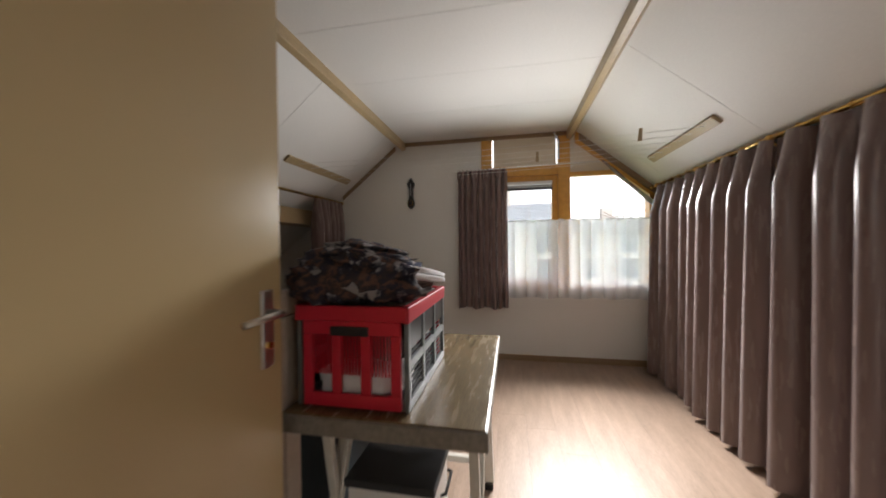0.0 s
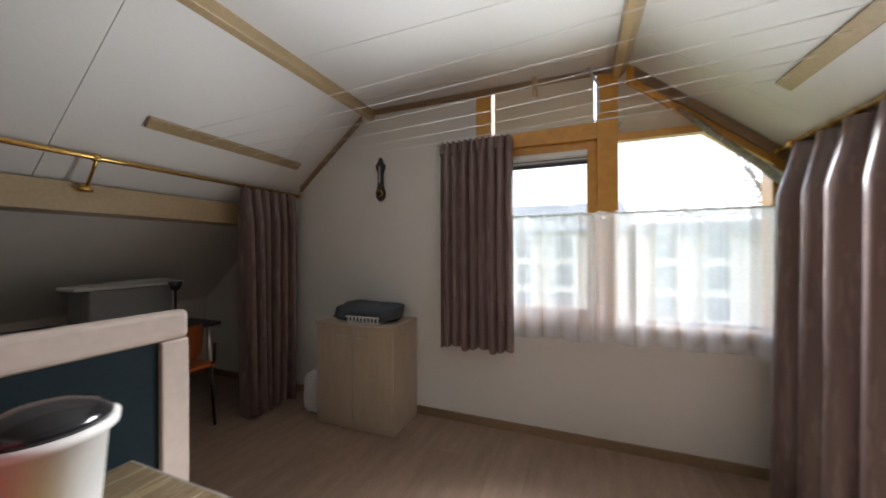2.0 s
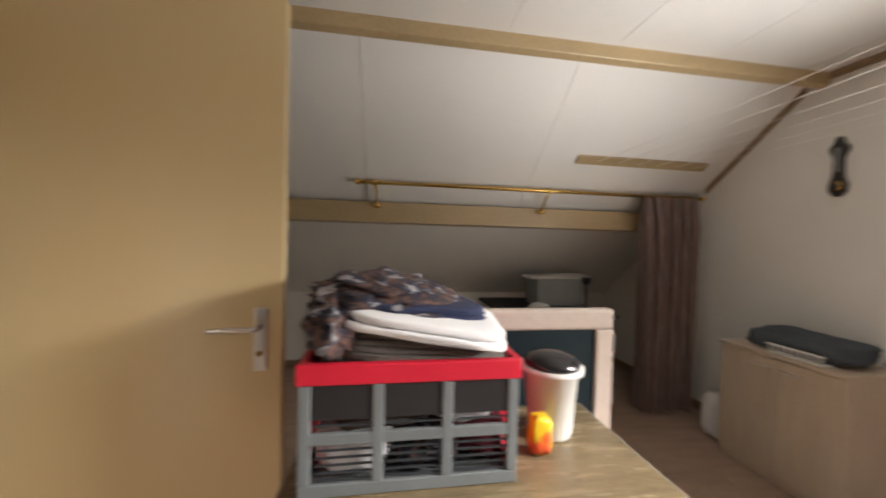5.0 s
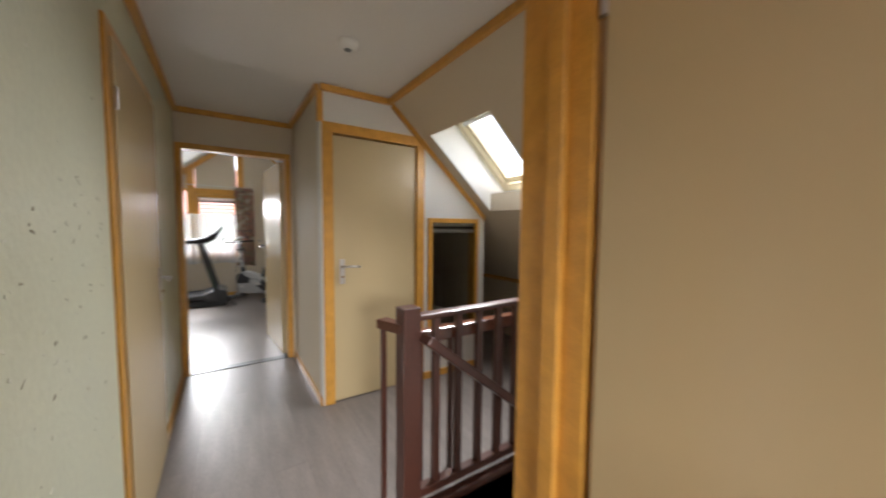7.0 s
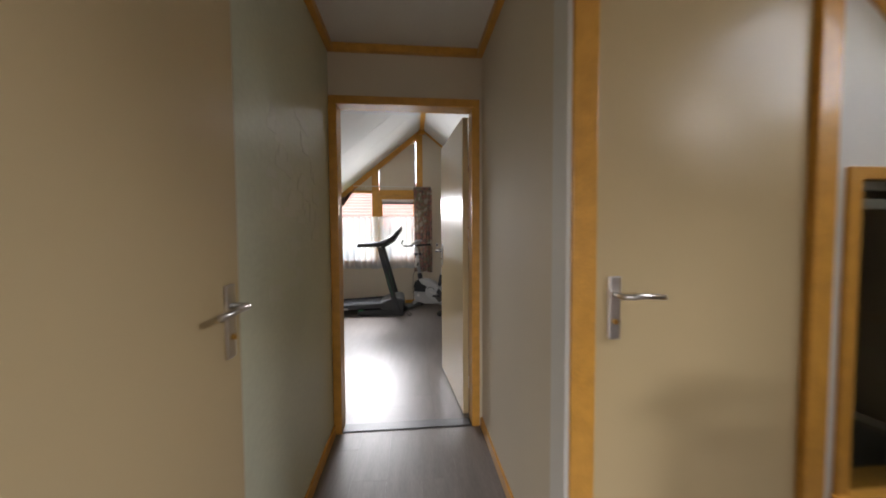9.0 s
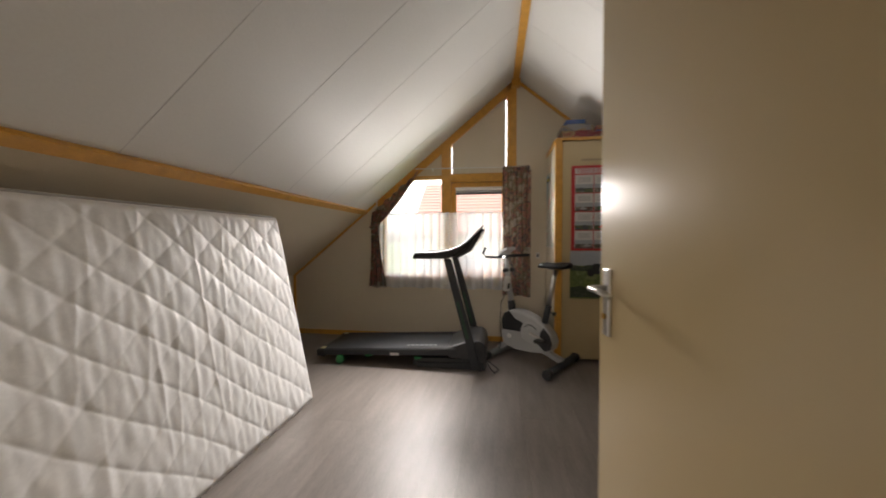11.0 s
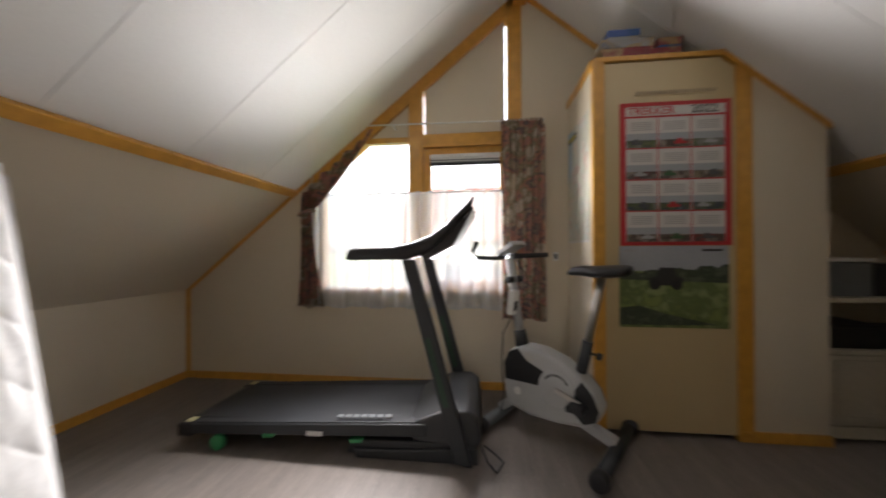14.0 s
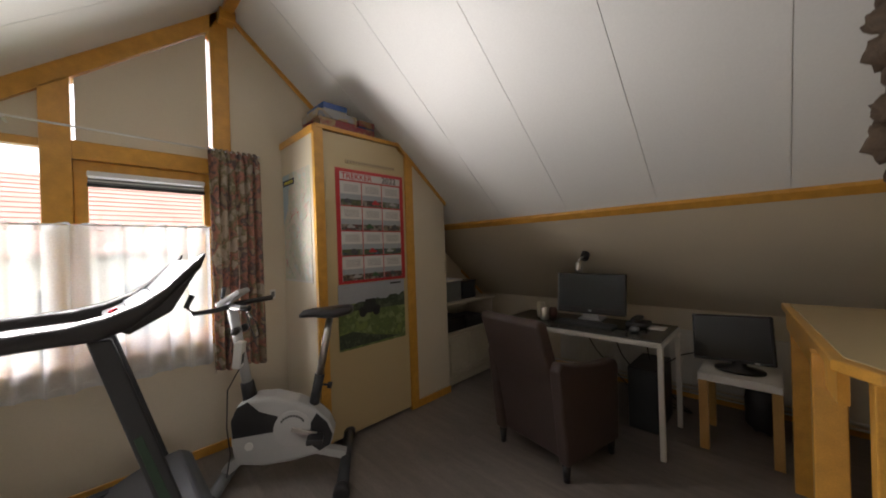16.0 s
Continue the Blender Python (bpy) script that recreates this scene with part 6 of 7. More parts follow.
HULL = [(0.27, 0.14), (0.29, 0.26), (0.285, 0.40), (0.25, 0.485), (0.16, 0.52), (0.05, 0.515), (-0.08, 0.47), (-0.18, 0.41), (-0.255, 0.33), (-0.285, 0.25), (-0.27, 0.18), (-0.21, 0.14), (-0.05, 0.115), (0.12, 0.11)]
side_outline(HULL, -0.075, 0.075, SILVER, "flywheel_cover", 0.025)
for s in (-1, 1):
    ya, yb = sorted((s * 0.0735, s * 0.0775))
    side_outline([(0.275, 0.30), (0.283, 0.40), (0.25, 0.475), (0.19, 0.505), (0.13, 0.44), (0.03, 0.40), (0.03, 0.31)], ya, yb, BLACK, "dark_inlay", 0.001)
    side_outline([(-0.13, 0.30), (-0.19, 0.39), (-0.25, 0.325), (-0.278, 0.25), (-0.262, 0.19), (-0.20, 0.16), (-0.13, 0.22)], ya, yb, BLACK, "dark_inlay", 0.001)
    bm = bm_new()
    rod(bm, (-0.05, s * 0.076, 0.32), (-0.05, s * 0.085, 0.32), 0.105, 32)
    bk("crank_disc", soften(bm, 0.004), SILVER, "", True)
    bm = bm_new()
    pts = [(-0.05 + 0.075 * math.cos(radians(a)), s * 0.0855, 0.32 + 0.075 * math.sin(radians(a))) for a in range(40, 150, 12)]
    for k, p_ in enumerate(pts):
        box(bm, p_[0] - 0.005, p_[0] + 0.005, *sorted((s * 0.085, s * 0.0865)), p_[2] - 0.007, p_[2] + 0.007)
    bk("brand_bars", bm, INK)
    bm = bm_new()
    beam(bm, (-0.05, s * 0.095, 0.32), (-0.05 - s * 0.14, s * 0.105, 0.32 - s * 0.045), 0.016, 0.026)
    cr_ = bk("crank_arm", soften(bm, 0.004), STEEL)
    bm = bm_new()
    box(bm, -0.05 - s * 0.14 - 0.045, -0.05 - s * 0.14 + 0.045, *sorted((s * 0.115, s * 0.20)), 0.32 - s * 0.045 - 0.014, 0.32 - s * 0.045 + 0.014)
    part("pedal", soften(bm, 0.006), BLACK, cr_)
    bm = bm_new()
    rod(bm, (0.19, s * 0.076, 0.245), (0.19, s * 0.084, 0.245), 0.024, 18)
    bk("cover_cap", soften(bm, 0.003), PALE)
bm = bm_new()
rod(bm, (0.195, 0, 0.48), (0.215, 0, 0.60), 0.042, 16, 0.036)
bk("neck_sleeve", bm, BLACK, "", True)
bm = bm_new()
rod(bm, (0.212, 0, 0.58), (0.285, 0, 1.06), 0.027, 16)
bk("handle_column", bm, SILVER, "", True)
bm = bm_new()
rod(bm, (0.25, 0.02, 0.92), (0.25, 0.075, 0.92), 0.022, 12)
rod(bm, (0.235, -0.02, 0.92), (0.235, -0.065, 0.92), 0.022, 12)
bk("clamp_knob", bm, BLACK, "", True)
bm = bm_new()
tube(bm, [(0.40, 0.20, 1.16), (0.42, 0.22, 1.10), (0.40, 0.20, 1.06), (0.33, 0.10, 1.055), (0.28, 0.0, 1.065), (0.33, -0.10, 1.055), (0.40, -0.20, 1.06), (0.42, -0.22, 1.10), (0.40, -0.20, 1.16)], 0.014, 10)
bk("handlebar", bm, DARK, "", True)
for s in (-1, 1):
    bm = bm_new()
    tube(bm, [(0.28, s * 0.03, 1.065), (0.22, s * 0.13, 1.07), (0.12, s * 0.22, 1.075)], 0.017, 10)
    bk("hand_grip", bm, BLACK, "", True)
bm = bm_new()
box(bm, -0.075, 0.075, -0.085, 0.085, -0.016, 0.016, pose(0.275, 0, 1.115, 0, 32, 0))
cn = bk("computer", soften(bm, 0.008), SILVER)
bm = bm_new()
box(bm, -0.05, 0.03, -0.055, 0.055, 0.0165, 0.0185, pose(0.275, 0, 1.115, 0, 32, 0))
part("screen", bm, GREY, cn)
bm = bm_new()
box(bm, -0.022, 0.022, -0.035, 0.035, -0.075, 0.075, pose(0.235, 0.05, 0.78, 0, -8, 0))
part("label_card", soften(bm, 0.004), PALE, BK, "white tension label box")
bm = bm_new()
box(bm, -0.0235, -0.0215, -0.02, 0.02, -0.05, 0.01, pose(0.235, 0.05, 0.78, 0, -8, 0))
bk("card_print", bm, INK)
bm = bm_new()
tube(bm, [(0.14, 0.20, 1.06), (0.10, 0.16, 0.98), (0.10, 0.12, 0.90), (0.13, 0.10, 0.88), (0.16, 0.07, 0.93), (0.20, 0.04, 1.05)], 0.004, 6)
tube(bm, [(0.235, 0.05, 0.70), (0.30, 0.06, 0.58), (0.31, 0.06, 0.36), (0.30, 0.05, 0.20), (0.33, 0.06, 0.01)], 0.004, 6)
bk("cable", bm, BLACK, "", True)
bm = bm_new()
rod(bm, (-0.165, 0, 0.42), (-0.205, 0, 0.60), 0.030, 16)
bk("seat_sleeve", bm, DARK, "", True)
bm = bm_new()
rod(bm, (-0.20, 0, 0.58), (-0.275, 0, 0.95), 0.022, 16)
bk("seat_post", bm, STEEL, "", True)
bm = bm_new()
rod(bm, (-0.195, 0.0, 0.54), (-0.255, 0.0, 0.525), 0.007, 10)
rod(bm, (-0.25, 0, 0.526), (-0.275, 0, 0.52), 0.02, 12)
bk("seat_knob", bm, BLACK, "", True)
bm = bm_new()
sec = []
for x, w, t_, z in ((-0.42, 0.05, 0.02, 1.0), (-0.40, 0.095, 0.03, 0.998), (-0.33, 0.115, 0.036, 0.99), (-0.25, 0.085, 0.034, 0.985), (-0.18, 0.045, 0.03, 0.99), (-0.12, 0.03, 0.024, 0.985), (-0.095, 0.014, 0.012, 0.975)):
    sec.append([bm.verts.new((x, w * math.cos(a), z + t_ * math.sin(a))) for a in [2 * math.pi * i / 16 for i in range(16)]])
for a, b in zip(sec, sec[1:]):
    for i in range(16):
        bm.faces.new((a[i], a[(i + 1) % 16], b[(i + 1) % 16], b[i]))
bm.faces.new(sec[0]); bm.faces.new(sec[-1])
bk("saddle", bm, BLACK, "", True)

# cupboard under the slope
CREAMW = mat("cream_cupboard_paint", (0.52, 0.47, 0.36), 0.45, 0.12, 4, 40, 0.1)
cu_ = thing("cream_cupboard", "cream painted cupboard with open shelf and two doors", "cupboard")
slab("side", -3.90, -3.51, 1.645, 1.665, 0, 0.80, CREAMW, cu_)
slab("side", -3.90, -3.51, 2.415, 2.435, 0, 0.80, CREAMW, cu_)
slab("back", -3.90, -3.885, 1.665, 2.415, 0.02, 0.80, CREAMW, cu_)
slab("cupboard_top", -3.91, -3.48, 1.635, 2.45, 0.80, 0.825, CREAMW, cu_, 0.006)
slab("shelf", -3.885, -3.515, 1.665, 2.415, 0.50, 0.52, CREAMW, cu_)
slab("plinth", -3.53, -3.505, 1.665, 2.415, 0.02, 0.09, CREAMW, cu_)
for ya, yb in ((1.668, 2.036), (2.044, 2.412)):
    d = slab("cupboard_door", -3.525, -3.505, ya, yb, 0.095, 0.495, CREAMW, cu_)
    for a, b, za, zb in ((ya + 0.03, yb - 0.03, 0.12, 0.15), (ya + 0.03, yb - 0.03, 0.44, 0.47), (ya + 0.03, ya + 0.07, 0.15, 0.44), (yb - 0.07, yb - 0.03, 0.15, 0.44)):
        slab("door_moulding", -3.505, -3.495, a, b, za, zb, CREAMW, d, 0.003)
for k, (ya, yb, za, zb, mt) in enumerate(((1.70, 2.0, 0.52, 0.66, BLACK), (2.02, 2.36, 0.52, 0.62, DARK))):
    g = thing("media_box", "dark media player on the open shelf", "media player", "media boxes")
    slab("case", -3.85, -3.56, ya, yb, za, zb, mt, g, 0.004)
    slab("front_panel", -3.56, -3.555, ya + 0.01, yb - 0.01, za + 0.02, zb - 0.02, BLACK, g, 0)
g = thing("grey_storage_tub", "grey plastic storage tub on the cupboard", "tub")
slab("tub", -3.84, -3.56, 1.70, 1.96, 0.825, 1.03, GREY, g, 0.012)
slab("tub_lid", -3.85, -3.55, 1.69, 1.97, 1.03, 1.05, PALE, g, 0.004)
g = thing("dark_storage_box", "dark box on the cupboard under the slope", "box")
slab("box_body", -3.80, -3.58, 2.0, 2.22, 0.825, 1.0, DARK, g, 0.006)
slab("box_lid", -3.805, -3.575, 1.995, 2.225, 1.0, 1.015, BLACK, g, 0.004)

# desk with its things
dk = thing("glass_desk", "desk with dark glass top and white steel frame", "desk")
WHITEST = mat("white_powder_coat", (0.66, 0.65, 0.61), 0.4, 0.06)
slab("glass_top", -2.94, -1.735, 1.745, 2.285, 0.732, 0.742, mat("smoked_glass_top", (0.06, 0.06, 0.058), 0.08, 0.15), dk, 0.002)
for xa, xb, ya, yb in ((-2.95, -1.725, 1.735, 1.765), (-2.95, -1.725, 2.265, 2.295), (-2.95, -2.92, 1.765, 2.265), (-1.755, -1.725, 1.765, 2.265)):
    slab("frame_tube", xa, xb, ya, yb, 0.700, 0.731, WHITEST, dk, 0.004)
for x in (-2.935, -1.74):
    for y in (1.75, 2.28):
        slab("leg", x - 0.015, x + 0.015, y - 0.015, y + 0.015, 0, 0.70, WHITEST, dk, 0.003)
pc = thing("desktop_computer", "silver and black all-in-one computer on the desk", "computer")
SCREEN = mat("grey_dark_screen", (0.045, 0.055, 0.06), 0.12, 0.1)
M = pose(-2.31, 2.14, 0.76, -8, 0, 4)
slab("screen_frame", -0.265, 0.265, -0.02, 0.02, 0.03, 0.36, BLACK, pc, 0.008, m=M)
slab("screen", -0.25, 0.25, -0.0225, -0.0205, 0.085, 0.345, SCREEN, pc, 0, m=M)
slab("lower_bezel", -0.262, 0.262, -0.024, -0.0205, 0.034, 0.08, BLACK, pc, 0.002, m=M)
slab("maker_mark", -0.012, 0.012, -0.0255, -0.0245, 0.05, 0.064, SILVER, pc, 0, m=M)
slab("side_trim", -0.272, -0.262, -0.022, 0.02, 0.03, 0.36, SILVER, pc, 0.003, m=M)
slab("stand", -0.09, 0.09, -0.03, 0.13, -0.017, -0.005, SILVER, pc, 0.003, m=pose(-2.31, 2.14, 0.76, 0, 0, 4))
slab("stand_neck", -0.06, 0.06, 0.0, 0.02, -0.01, 0.06, SILVER, pc, 0.003, m=pose(-2.31, 2.14, 0.76, 0, 0, 4))
kb = thing("keyboard", "black computer keyboard on the desk", "keyboard")
slab("keyboard_base", -2.50, -2.06, 1.87, 2.0, 0.742, 0.757, BLACK, kb, 0.004)
for j in range(4):
    slab("key_row", -2.49, -2.07, 1.878 + 0.03 * j, 1.902 + 0.03 * j, 0.757, 0.763, DARK, kb, 0.002)
mo = thing("computer_mouse", "small grey computer mouse on the desk", "mouse")
lump("mouse_shell", (-1.93, 1.93, 0.742), (0.06, 0.10, 0.035), GREY, mo, 3, 0.8, 0.0)
ph = thing("desk_telephone", "black desk telephone lying on the desk", "telephone")
slab("phone_base", -2.02, -1.88, 2.03, 2.20, 0.742, 0.78, BLACK, ph, 0.012)
lump("handset", (-1.96, 2.12, 0.78), (0.06, 0.20, 0.035), BLACK, ph, 6, 0.6, 0.05)
pp = thing("paper_sheet", "white sheet of paper on the desk", "paper")
slab("sheet", -1.90, -1.78, 2.06, 2.20, 0.7425, 0.7435, PAPER, pp, 0)
for k, (x, y, h, mt) in enumerate(((-2.62, 1.95, 0.10, STEEL), (-2.69, 2.02, 0.13, CREAMW), (-2.58, 2.03, 0.09, STAIR))):
    g = thing("desk_pot", "small pen pot standing on the desk", "pot", "desk pots")
    bm = bm_new()
    lathe(bm, [(0.03, 0), (0.034, h * 0.3), (0.033, h), (0.027, h), (0.026, 0.01)], (x, y, 0.742), 14)
    part("pot", bm, mt, g, "", True)
lp = thing("wall_spotlight", "small chrome clamp spotlight on the slope", "spotlight")
bm = bm_new()
rod(bm, (-2.38, 2.26, 1.285), (-2.38, 2.22, 1.24), 0.035, 14)
part("clamp_base", bm, BLACK, lp, "", True)
bm = bm_new()
tube(bm, [(-2.38, 2.24, 1.26), (-2.39, 2.18, 1.25), (-2.40, 2.15, 1.22)], 0.008)
lathe(bm, [(0.026, -0.08), (0.03, -0.05), (0.022, 0), (0.01, 0.01)], (-2.40, 2.15, 1.21), 14)
part("lamp_head", bm, STEEL, lp, "", True)
tw = thing("computer_tower", "black computer tower under the desk", "computer")
slab("tower_case", -2.02, -1.82, 2.05, 2.46, 0.0, 0.45, BLACK, tw, 0.008)
slab("tower_front", -2.015, -1.825, 2.04, 2.05, 0.01, 0.44, DARK, tw, 0.003)
cbl = thing("cable_bundle", "black cables hanging behind the desk", "cables")
for k in range(3):
    bm = bm_new()
    tube(bm, [(-1.95 - 0.25 * k, 2.24, 0.70), (-1.93 - 0.2 * k, 2.30, 0.45), (-1.85 - 0.1 * k, 2.4, 0.2 - 0.05 * k), (-1.7, 2.5, 0.03)], 0.005, 6)
    part("cable", bm, BLACK, cbl, "", True)
bm = bm_new()
tube(bm, [(-1.83, 2.3, 0.44), (-1.72, 2.3, 0.53), (-1.62, 2.35, 0.56), (-1.50, 2.38, 0.535)], 0.005, 6)
part("cable", bm, BLACK, cbl, "", True)

# radiator on the low wall
rd = thing("radiator", "low white panel radiator on the knee wall", "radiator")
slab("radiator_panel", -2.9, -0.9, KY - 0.10, KY - 0.05, 0.14, 0.60, WHITEST, rd, 0.01)
for k in range(40):
    slab("fin", -2.87 + 0.05 * k, -2.845 + 0.05 * k, KY - 0.106, KY - 0.10, 0.17, 0.57, WHITEST, rd, 0)
slab("radiator_back", -2.9, -0.9, KY - 0.05, KY - 0.005, 0.2, 0.55, WHITEST, rd, 0)
for k in range(2):
    bm = bm_new()
    rod(bm, (XB + 0.7, KY - 0.04, 0.06 + 0.04 * k), (-0.2, KY - 0.04, 0.06 + 0.04 * k), 0.009)
    part("pipe", bm, WHITEST, rd, "", True)

# dark tub chair
LEATHER = mat("dark_brown_leather", (0.060, 0.040, 0.036), 0.5, 0.25, 6, 120, 0.25)
ac = thing("tub_chair", "dark brown leather tub chair facing the desk", "armchair", "", pose(-2.314, 1.44, 0, 0, 0, -12))
bm = bm_new()
prism(bm, [(-0.20, 0.10), (-0.13, 0.10), (-0.19, 0.58), (-0.31, 0.93), (-0.36, 0.94), (-0.385, 0.91), (-0.28, 0.55)], "x", -0.265, 0.235)
part("backrest", soften(bm, 0.018, 3), LEATHER, ac)
for xa, xb in ((-0.30, -0.225), (0.225, 0.30)):
    bm = bm_new()
    prism(bm, [(-0.24, 0.10), (0.28, 0.10), (0.30, 0.58), (0.27, 0.62), (0.10, 0.625), (-0.12, 0.66), (-0.27, 0.70), (-0.30, 0.66)], "x", xa, xb)
    part("armrest", soften(bm, 0.016, 3), LEATHER, ac)
bm = bm_new()
box(bm, -0.225, 0.225, -0.18, 0.28, 0.26, 0.44)
part("seat", soften(bm, 0.03, 3), LEATHER, ac)
for x in (-0.26, 0.26):
    for y in (-0.21, 0.25):
        bm = bm_new()
        rod(bm, (x, y, 0.10), (x, y, 0.0), 0.026, 10, 0.02)
        part("leg", bm, BLACK, ac, "", True)
lump("seat_cushion", (-2.28, 1.52, 0.445), (0.30, 0.26, 0.10), mottled("ochre_cushion", [(0.25, 0.14, 0.03), (0.4, 0.25, 0.05), (0.2, 0.1, 0.03), (0.45, 0.35, 0.15)], 20), None, 12, 0.6, 0.15)
tagged(bpy.data.objects["seat_cushion"], "small ochre patterned cushion on the chair", "cushion")

# side table with the flat screen
PINE = mat("light_pine", (0.55, 0.32, 0.10), 0.45, 0.18, 3, 40, 0.1, stretch=(5, 5, 1))
sb = thing("side_table", "small table with white top and pine legs", "side table")
slab("tabletop", -1.60, -1.20, 2.07, 2.50, 0.45, 0.50, PALE, sb, 0.003)
for x in (-1.575, -1.225):
    for y in (2.095, 2.475):
        slab("leg", x - 0.024, x + 0.024, y - 0.024, y + 0.024, 0, 0.45, PINE, sb, 0.002)
tv = thing("flat_screen", "black flat screen tilted back on the side table", "monitor")
M = pose(-1.42, 2.24, 0.53, -14, -4, -4)
slab("screen_frame", -0.22, 0.20, -0.02, 0.025, 0.02, 0.33, BLACK, tv, 0.008, m=M)
slab("screen", -0.205, 0.185, -0.0225, -0.0205, 0.04, 0.315, mat("black_screen", (0.01, 0.011, 0.012), 0.15, 0.1), tv, 0, m=M)
bm = bm_new()
lathe(bm, [(0.13, 0), (0.13, 0.012), (0.04, 0.03), (0.03, 0.08)], (-1.40, 2.25, 0.501), 24, 0.75)
part("screen_foot", bm, BLACK, tv, "", True)
slab("maker_mark", 0.10, 0.125, -0.0235, -0.0225, 0.024, 0.034, SILVER, tv, 0, m=M)
for k, (x, y, z, sx, sy, sz) in enumerate(((-1.30, 2.6, 0.0, 0.20, 0.22, 0.32), (-1.05, 2.45, 0.0, 0.22, 0.30, 0.26))):
    g = thing("dark_bag", "dark stuffed bag in the corner by the radiator", "bag", "dark bags")
    lump("bag_body", (x, y, z), (sx, sy, sz), DARK if k else BLACK, g, 70 + k, 0.55, 0.15)
    bm = bm_new()
    tube(bm, [(x - 0.05, y, z + sz - 0.02), (x - 0.03, y, z + sz + 0.06), (x + 0.03, y, z + sz + 0.06), (x + 0.05, y, z + sz - 0.02)], 0.007, 6)
    part("bag_strap", bm, BLACK, g, "", True)

# high pine table by the door
ht = thing("pine_work_table", "tall honey pine work table with chamfered corners", "table")
bm = bm_new()
prism(bm, [(-1.11, 0.84), (-1.03, 0.74), (-0.40, 0.74), (-0.40, 2.0), (-1.20, 2.0)], "z", 0.965, 1.0)
part("tabletop", soften(bm, 0.006), OAK, ht)
bm = bm_new()
prism(bm, [(-1.08, 0.87), (-1.01, 0.77), (-0.42, 0.77), (-0.42, 1.97), (-1.17, 1.97)], "z", 0.99, 1.003)
part("top_inlay", bm, DOOR, ht)
for xa, ya, xb, yb in ((-1.085, 0.85, -1.17, 1.97), (-1.02, 0.765, -0.42, 0.765)):
    bm = bm_new()
    beam(bm, (xa, ya, 0.915), (xb, yb, 0.915), 0.025, 0.10)
    part("apron", bm, OAK, ht)
for x, y in ((-1.0, 0.80), (-1.10, 1.06), (-0.46, 0.80), (-1.13, 1.93), (-0.46, 1.93)):
    slab("leg", x - 0.04, x + 0.04, y - 0.04, y + 0.04, 0, 0.965, OAK, ht, 0.004)

# carved hanging on the slope
hg = thing("carved_hanging", "dark brown carved wooden ornament hanging from the slope", "ornament")
BARK = mat("dark_carved_wood", (0.10, 0.065, 0.04), 0.7, 0.4, 12, 60, 0.6, depth=0.01)
bm = bm_new()
rod(bm, (-0.93, 0.98, roof(0.98)), (-0.93, 0.98, 2.12), 0.004, 6)
part("hanging_cord", bm, BLACK, hg)
for k in range(7):
    lump("carved_bead", (-0.93 + 0.012 * math.sin(k * 2.3), 0.98, 2.05 - 0.093 * k), (0.13 + 0.03 * math.sin(k * 1.7), 0.11, 0.105), BARK, hg, 80 + k, 0.8, 0.35)


# ---- outside ----
GRASS = mat("lawn", (0.06, 0.10, 0.03), 0.9, 0.3, 0.6, 30, 0.3)
bm = bm_new()
box(bm, -400, 400, -400, 400, -3.2, -3.0)
setting("ground", bm, GRASS, "grass and gardens round the house", "ground")
BRICKR = mat("pale_house_brick", (0.52, 0.47, 0.42), 0.85, 0.2, 1.5, 18, 0.2)
TILE_R = mat("red_roof_tile", (0.24, 0.12, 0.095), 0.75, 0.25, 1.0, 14, 0.2)
TILE_G = mat("grey_roof_tile", (0.16, 0.175, 0.19), 0.75, 0.25, 1.0, 14, 0.2)
PANE = mat("dark_window_pane", (0.13, 0.15, 0.17), 0.1, 0.1)


def house(label, cx, cy, length, depth, eaves, ridge, tile, facing):
    """A terraced house: walls, tiled roof in courses, chimney, windows on the side that faces the room."""
    h = thing("neighbour_house", label, "house", "neighbour houses", pose(cx, cy, -3.0))
    bm = bm_new()
    box(bm, -depth / 2, depth / 2, -length / 2, length / 2, 0, eaves)
    part("wall", bm, BRICKR, h)
    for s in (-1, 1):
        bm = bm_new()
        rows = 16
        for k in range(rows):
            a, b = k / rows, (k + 1) / rows
            xa, xb = s * (depth / 2 + 0.35) * (1 - a), s * (depth / 2 + 0.35) * (1 - b)
            za, zb = eaves + (ridge - eaves) * a, eaves + (ridge - eaves) * b
            prism(bm, [(xa, za + 0.07), (xb, zb + 0.03), (xb, zb - 0.1), (xa, za - 0.1)], "y", -length / 2 - 0.2, length / 2 + 0.2)
        part("roof", bm, tile, h)
    for k in range(int(length // 6)):
        y = -length / 2 + 3 + 6 * k
        bm = bm_new()
        box(bm, -0.3, 0.3, y - 0.35, y + 0.35, ridge - 0.4, ridge + 0.9)
        part("chimney", soften(bm, 0.03), BRICKR, h)
        for z in (0.9, 2.3, 3.7):
            if z + 1.2 < eaves + 0.3:
                for dy in (-2.1, -0.1, 1.9):
                    x = facing * depth / 2
                    bm = bm_new()
                    box(bm, *sorted((x, x + facing * 0.06)), y + dy - 0.5, y + dy + 0.5, z, z + 1.25)
                    wd = part("window", bm, PALE, h)
                    bm = bm_new()
                    box(bm, *sorted((x + facing * 0.06, x + facing * 0.07)), y + dy - 0.42, y + dy + 0.42, z + 0.08, z + 1.17)
                    part("pane", bm, PANE, wd)
    return h


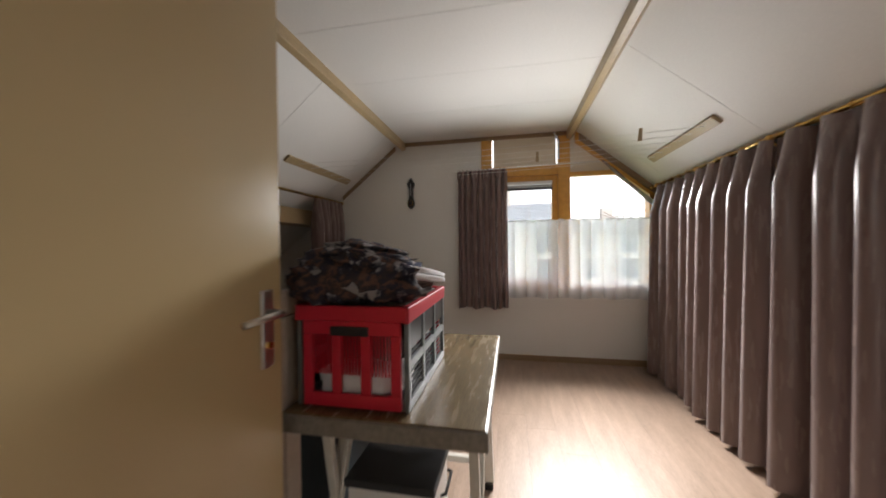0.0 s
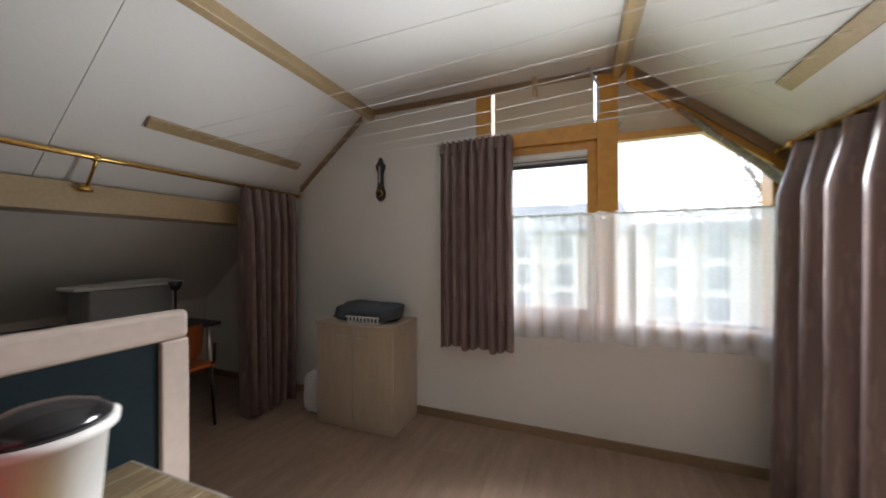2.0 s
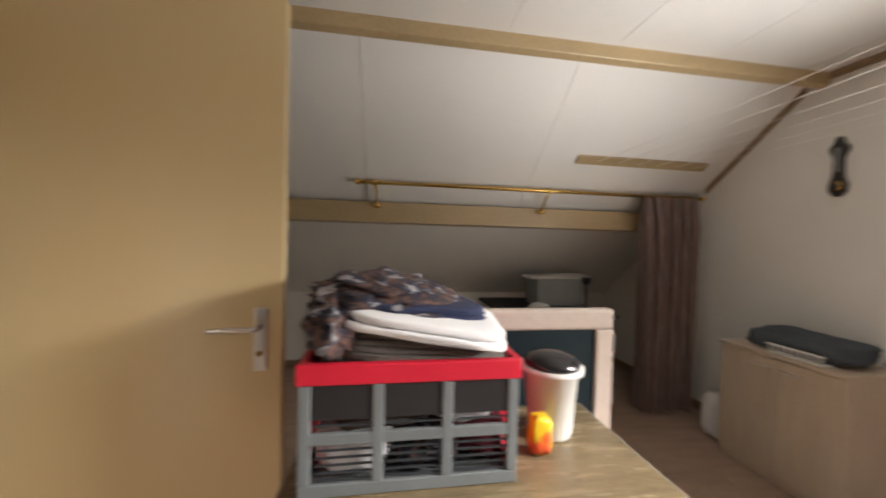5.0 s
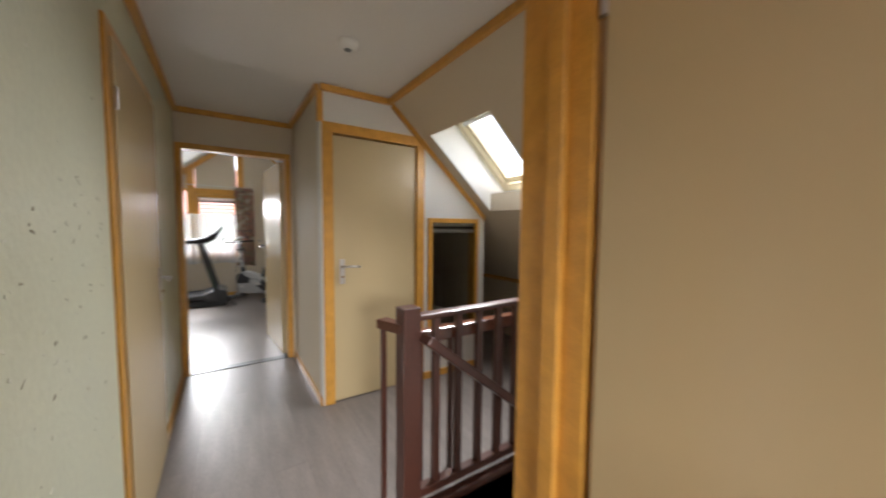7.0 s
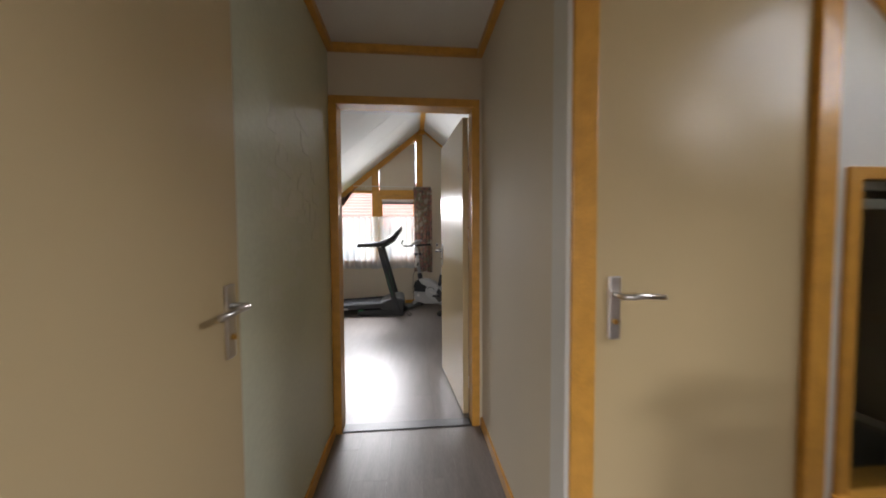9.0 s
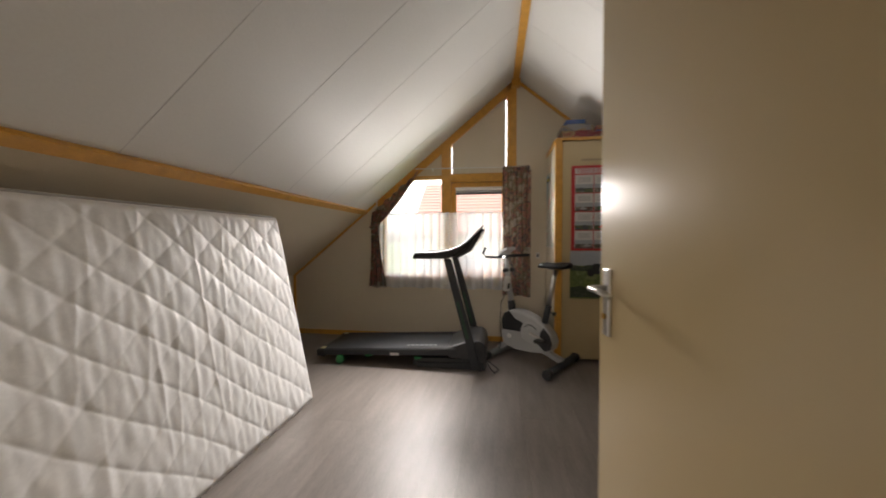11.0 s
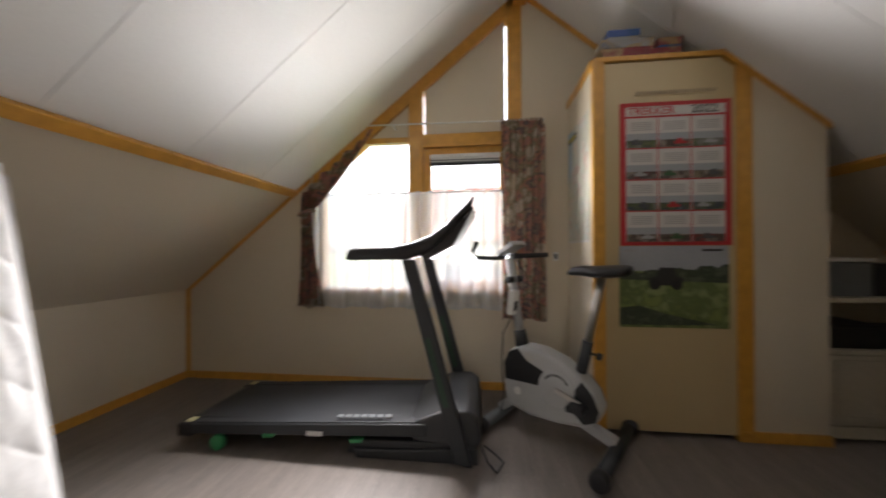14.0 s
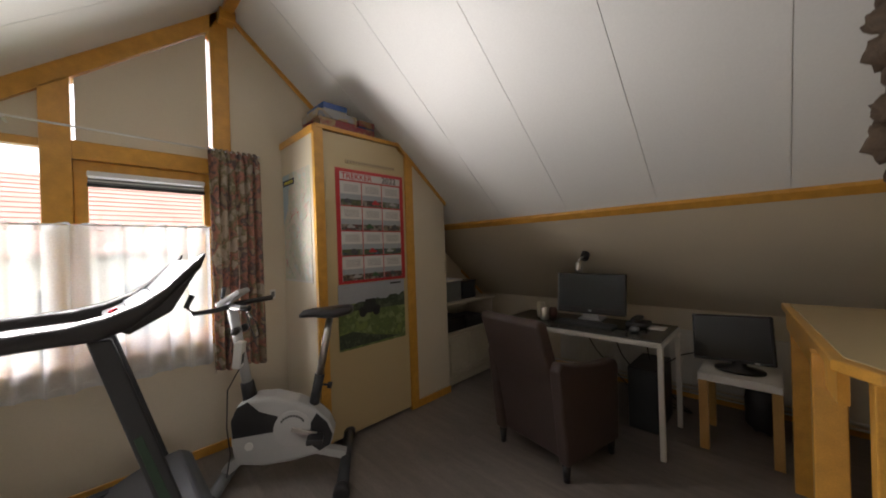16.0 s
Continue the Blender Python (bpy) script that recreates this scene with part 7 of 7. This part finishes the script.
house("terraced house with grey tiled roof behind the garden", 27.0, 0.15, 6.3, 8, 5.2, 7.0, TILE_G, -1)
house("pale terraced house with a low grey roof", 27.4, 12.6, 18, 8, 5.1, 5.7, TILE_G, -1)
house("pale terraced house with a low grey roof", 27.4, -12.5, 18, 8, 5.1, 5.7, TILE_G, -1)
house("terraced house with red tiled roof across the street", -22.0, 13.4, 36, 8, 4.6, 7.9, TILE_R, 1)


def tree(label, x, y, height, seed, leaves=90):
    """A tree of limbs with a ragged crown of leaf clumps."""
    rnd = random.Random(seed)
    t = thing("garden_tree", label, "tree", "trees", pose(x, y, -3.0))
    bm = bm_new()
    rod(bm, (0, 0, 0), (0.1, 0, height * 0.5), 0.2, 8, 0.1)
    tips = []
    for k in range(22):
        a, z0 = rnd.uniform(0, 6.28), height * rnd.uniform(0.3, 0.55)
        r, z1 = height * rnd.uniform(0.12, 0.33), height * rnd.uniform(0.55, 1.0)
        p, q = Vector((0.05, 0, z0)), Vector((r * math.cos(a), r * math.sin(a), z1))
        rod(bm, p, q, 0.05, 5, 0.01)
        tips.append((p, q))
        for i in range(5 if leaves else 14):
            c = p.lerp(q, rnd.uniform(0.4, 1.0))
            rod(bm, c, c + Vector((rnd.gauss(0, 0.5), rnd.gauss(0, 0.5), rnd.uniform(-0.1, 0.7))), 0.014, 4, 0.004)
    part("trunk", bm, mat("bark", (0.09, 0.07, 0.05), 0.9, 0.3) if "bark" not in bpy.data.materials else bpy.data.materials["bark"], t)
    if not leaves:
        return
    verts, faces = [], []
    for p, q in tips:
        for k in range(leaves):
            c = p.lerp(q, rnd.uniform(0.55, 1.1)) + Vector((rnd.gauss(0, 0.32), rnd.gauss(0, 0.32), rnd.gauss(0, 0.28)))
            u = Vector((rnd.gauss(0, 1), rnd.gauss(0, 1), rnd.gauss(0, 1))).normalized() * 0.09
            w = u.cross(Vector((rnd.gauss(0, 1), rnd.gauss(0, 1), 0.4))).normalized() * 0.06
            n0 = len(verts)
            verts += [c - u, c + w, c + u, c - w]
            faces.append((n0, n0 + 1, n0 + 2, n0 + 3))
    me = bpy.data.meshes.new("crown")
    me.from_pydata([tuple(v) for v in verts], [], faces)
    me.materials.append(bpy.data.materials.get("leaf") or mat("leaf", (0.06, 0.10, 0.04), 0.6, 0.4, 3, 20, 0))
    ob = new("crown", me)
    ob.parent = t


tree("bare garden tree with thin twigs over the net curtain", 17.0, -6.5, 9.5, 3, 0)
tree("leafy garden tree beyond the roof window", -6.6, 14.5, 8.9, 5)
tree("tall garden tree beside the red roofs", -16.0, -9.5, 7.0, 9)

# ---- floor planks ----
PLANK_MESHES = {}


def planks(floor, x0, x1, y0, y1, material, width, length, seed, hole=None):
    """Laminate planks laid along x, each proud of the slab by its own thickness."""
    rnd = random.Random(seed)
    y = y0
    while y < y1 - 0.01:
        w = min(width, y1 - y)
        x = x0 - rnd.uniform(0, length * 0.9)
        while x < x1 - 0.01:
            a, b = max(x, x0), min(x + length, x1)
            if b - a > 0.05 and not (hole and a < hole[1] and b > hole[0] and y + w > hole[2]):
                key = (round(b - a, 3), round(w, 3), material.name)
                if key not in PLANK_MESHES:
                    bm = bm_new()
                    box(bm, 0.0003, b - a - 0.0003, 0.0003, w - 0.0003, -0.008, 0.0)
                    PLANK_MESHES[key] = mesh("plank", bm, material)
                ob = new("plank", PLANK_MESHES[key])
                ob.parent = floor
                ob.location = (a, y, rnd.uniform(-0.0003, 0.0003))
            x += length
        y += w


planks(floor_a, XP1 - 0.06, XA, -1.9, 2.0, FLOOR_A, 0.19, 1.29, 1)
planks(floor_l, 0.0, XP1 - 0.06, -0.69, 0.40, FLOOR_B, 0.178, 1.29, 2)
planks(floor_l, 0.0, 2.42, 0.40, 2.9, FLOOR_B, 0.178, 1.29, 3)
planks(floor_b, XB, -0.09, -2.9, 2.9, FLOOR_B, 0.19, 1.29, 4)
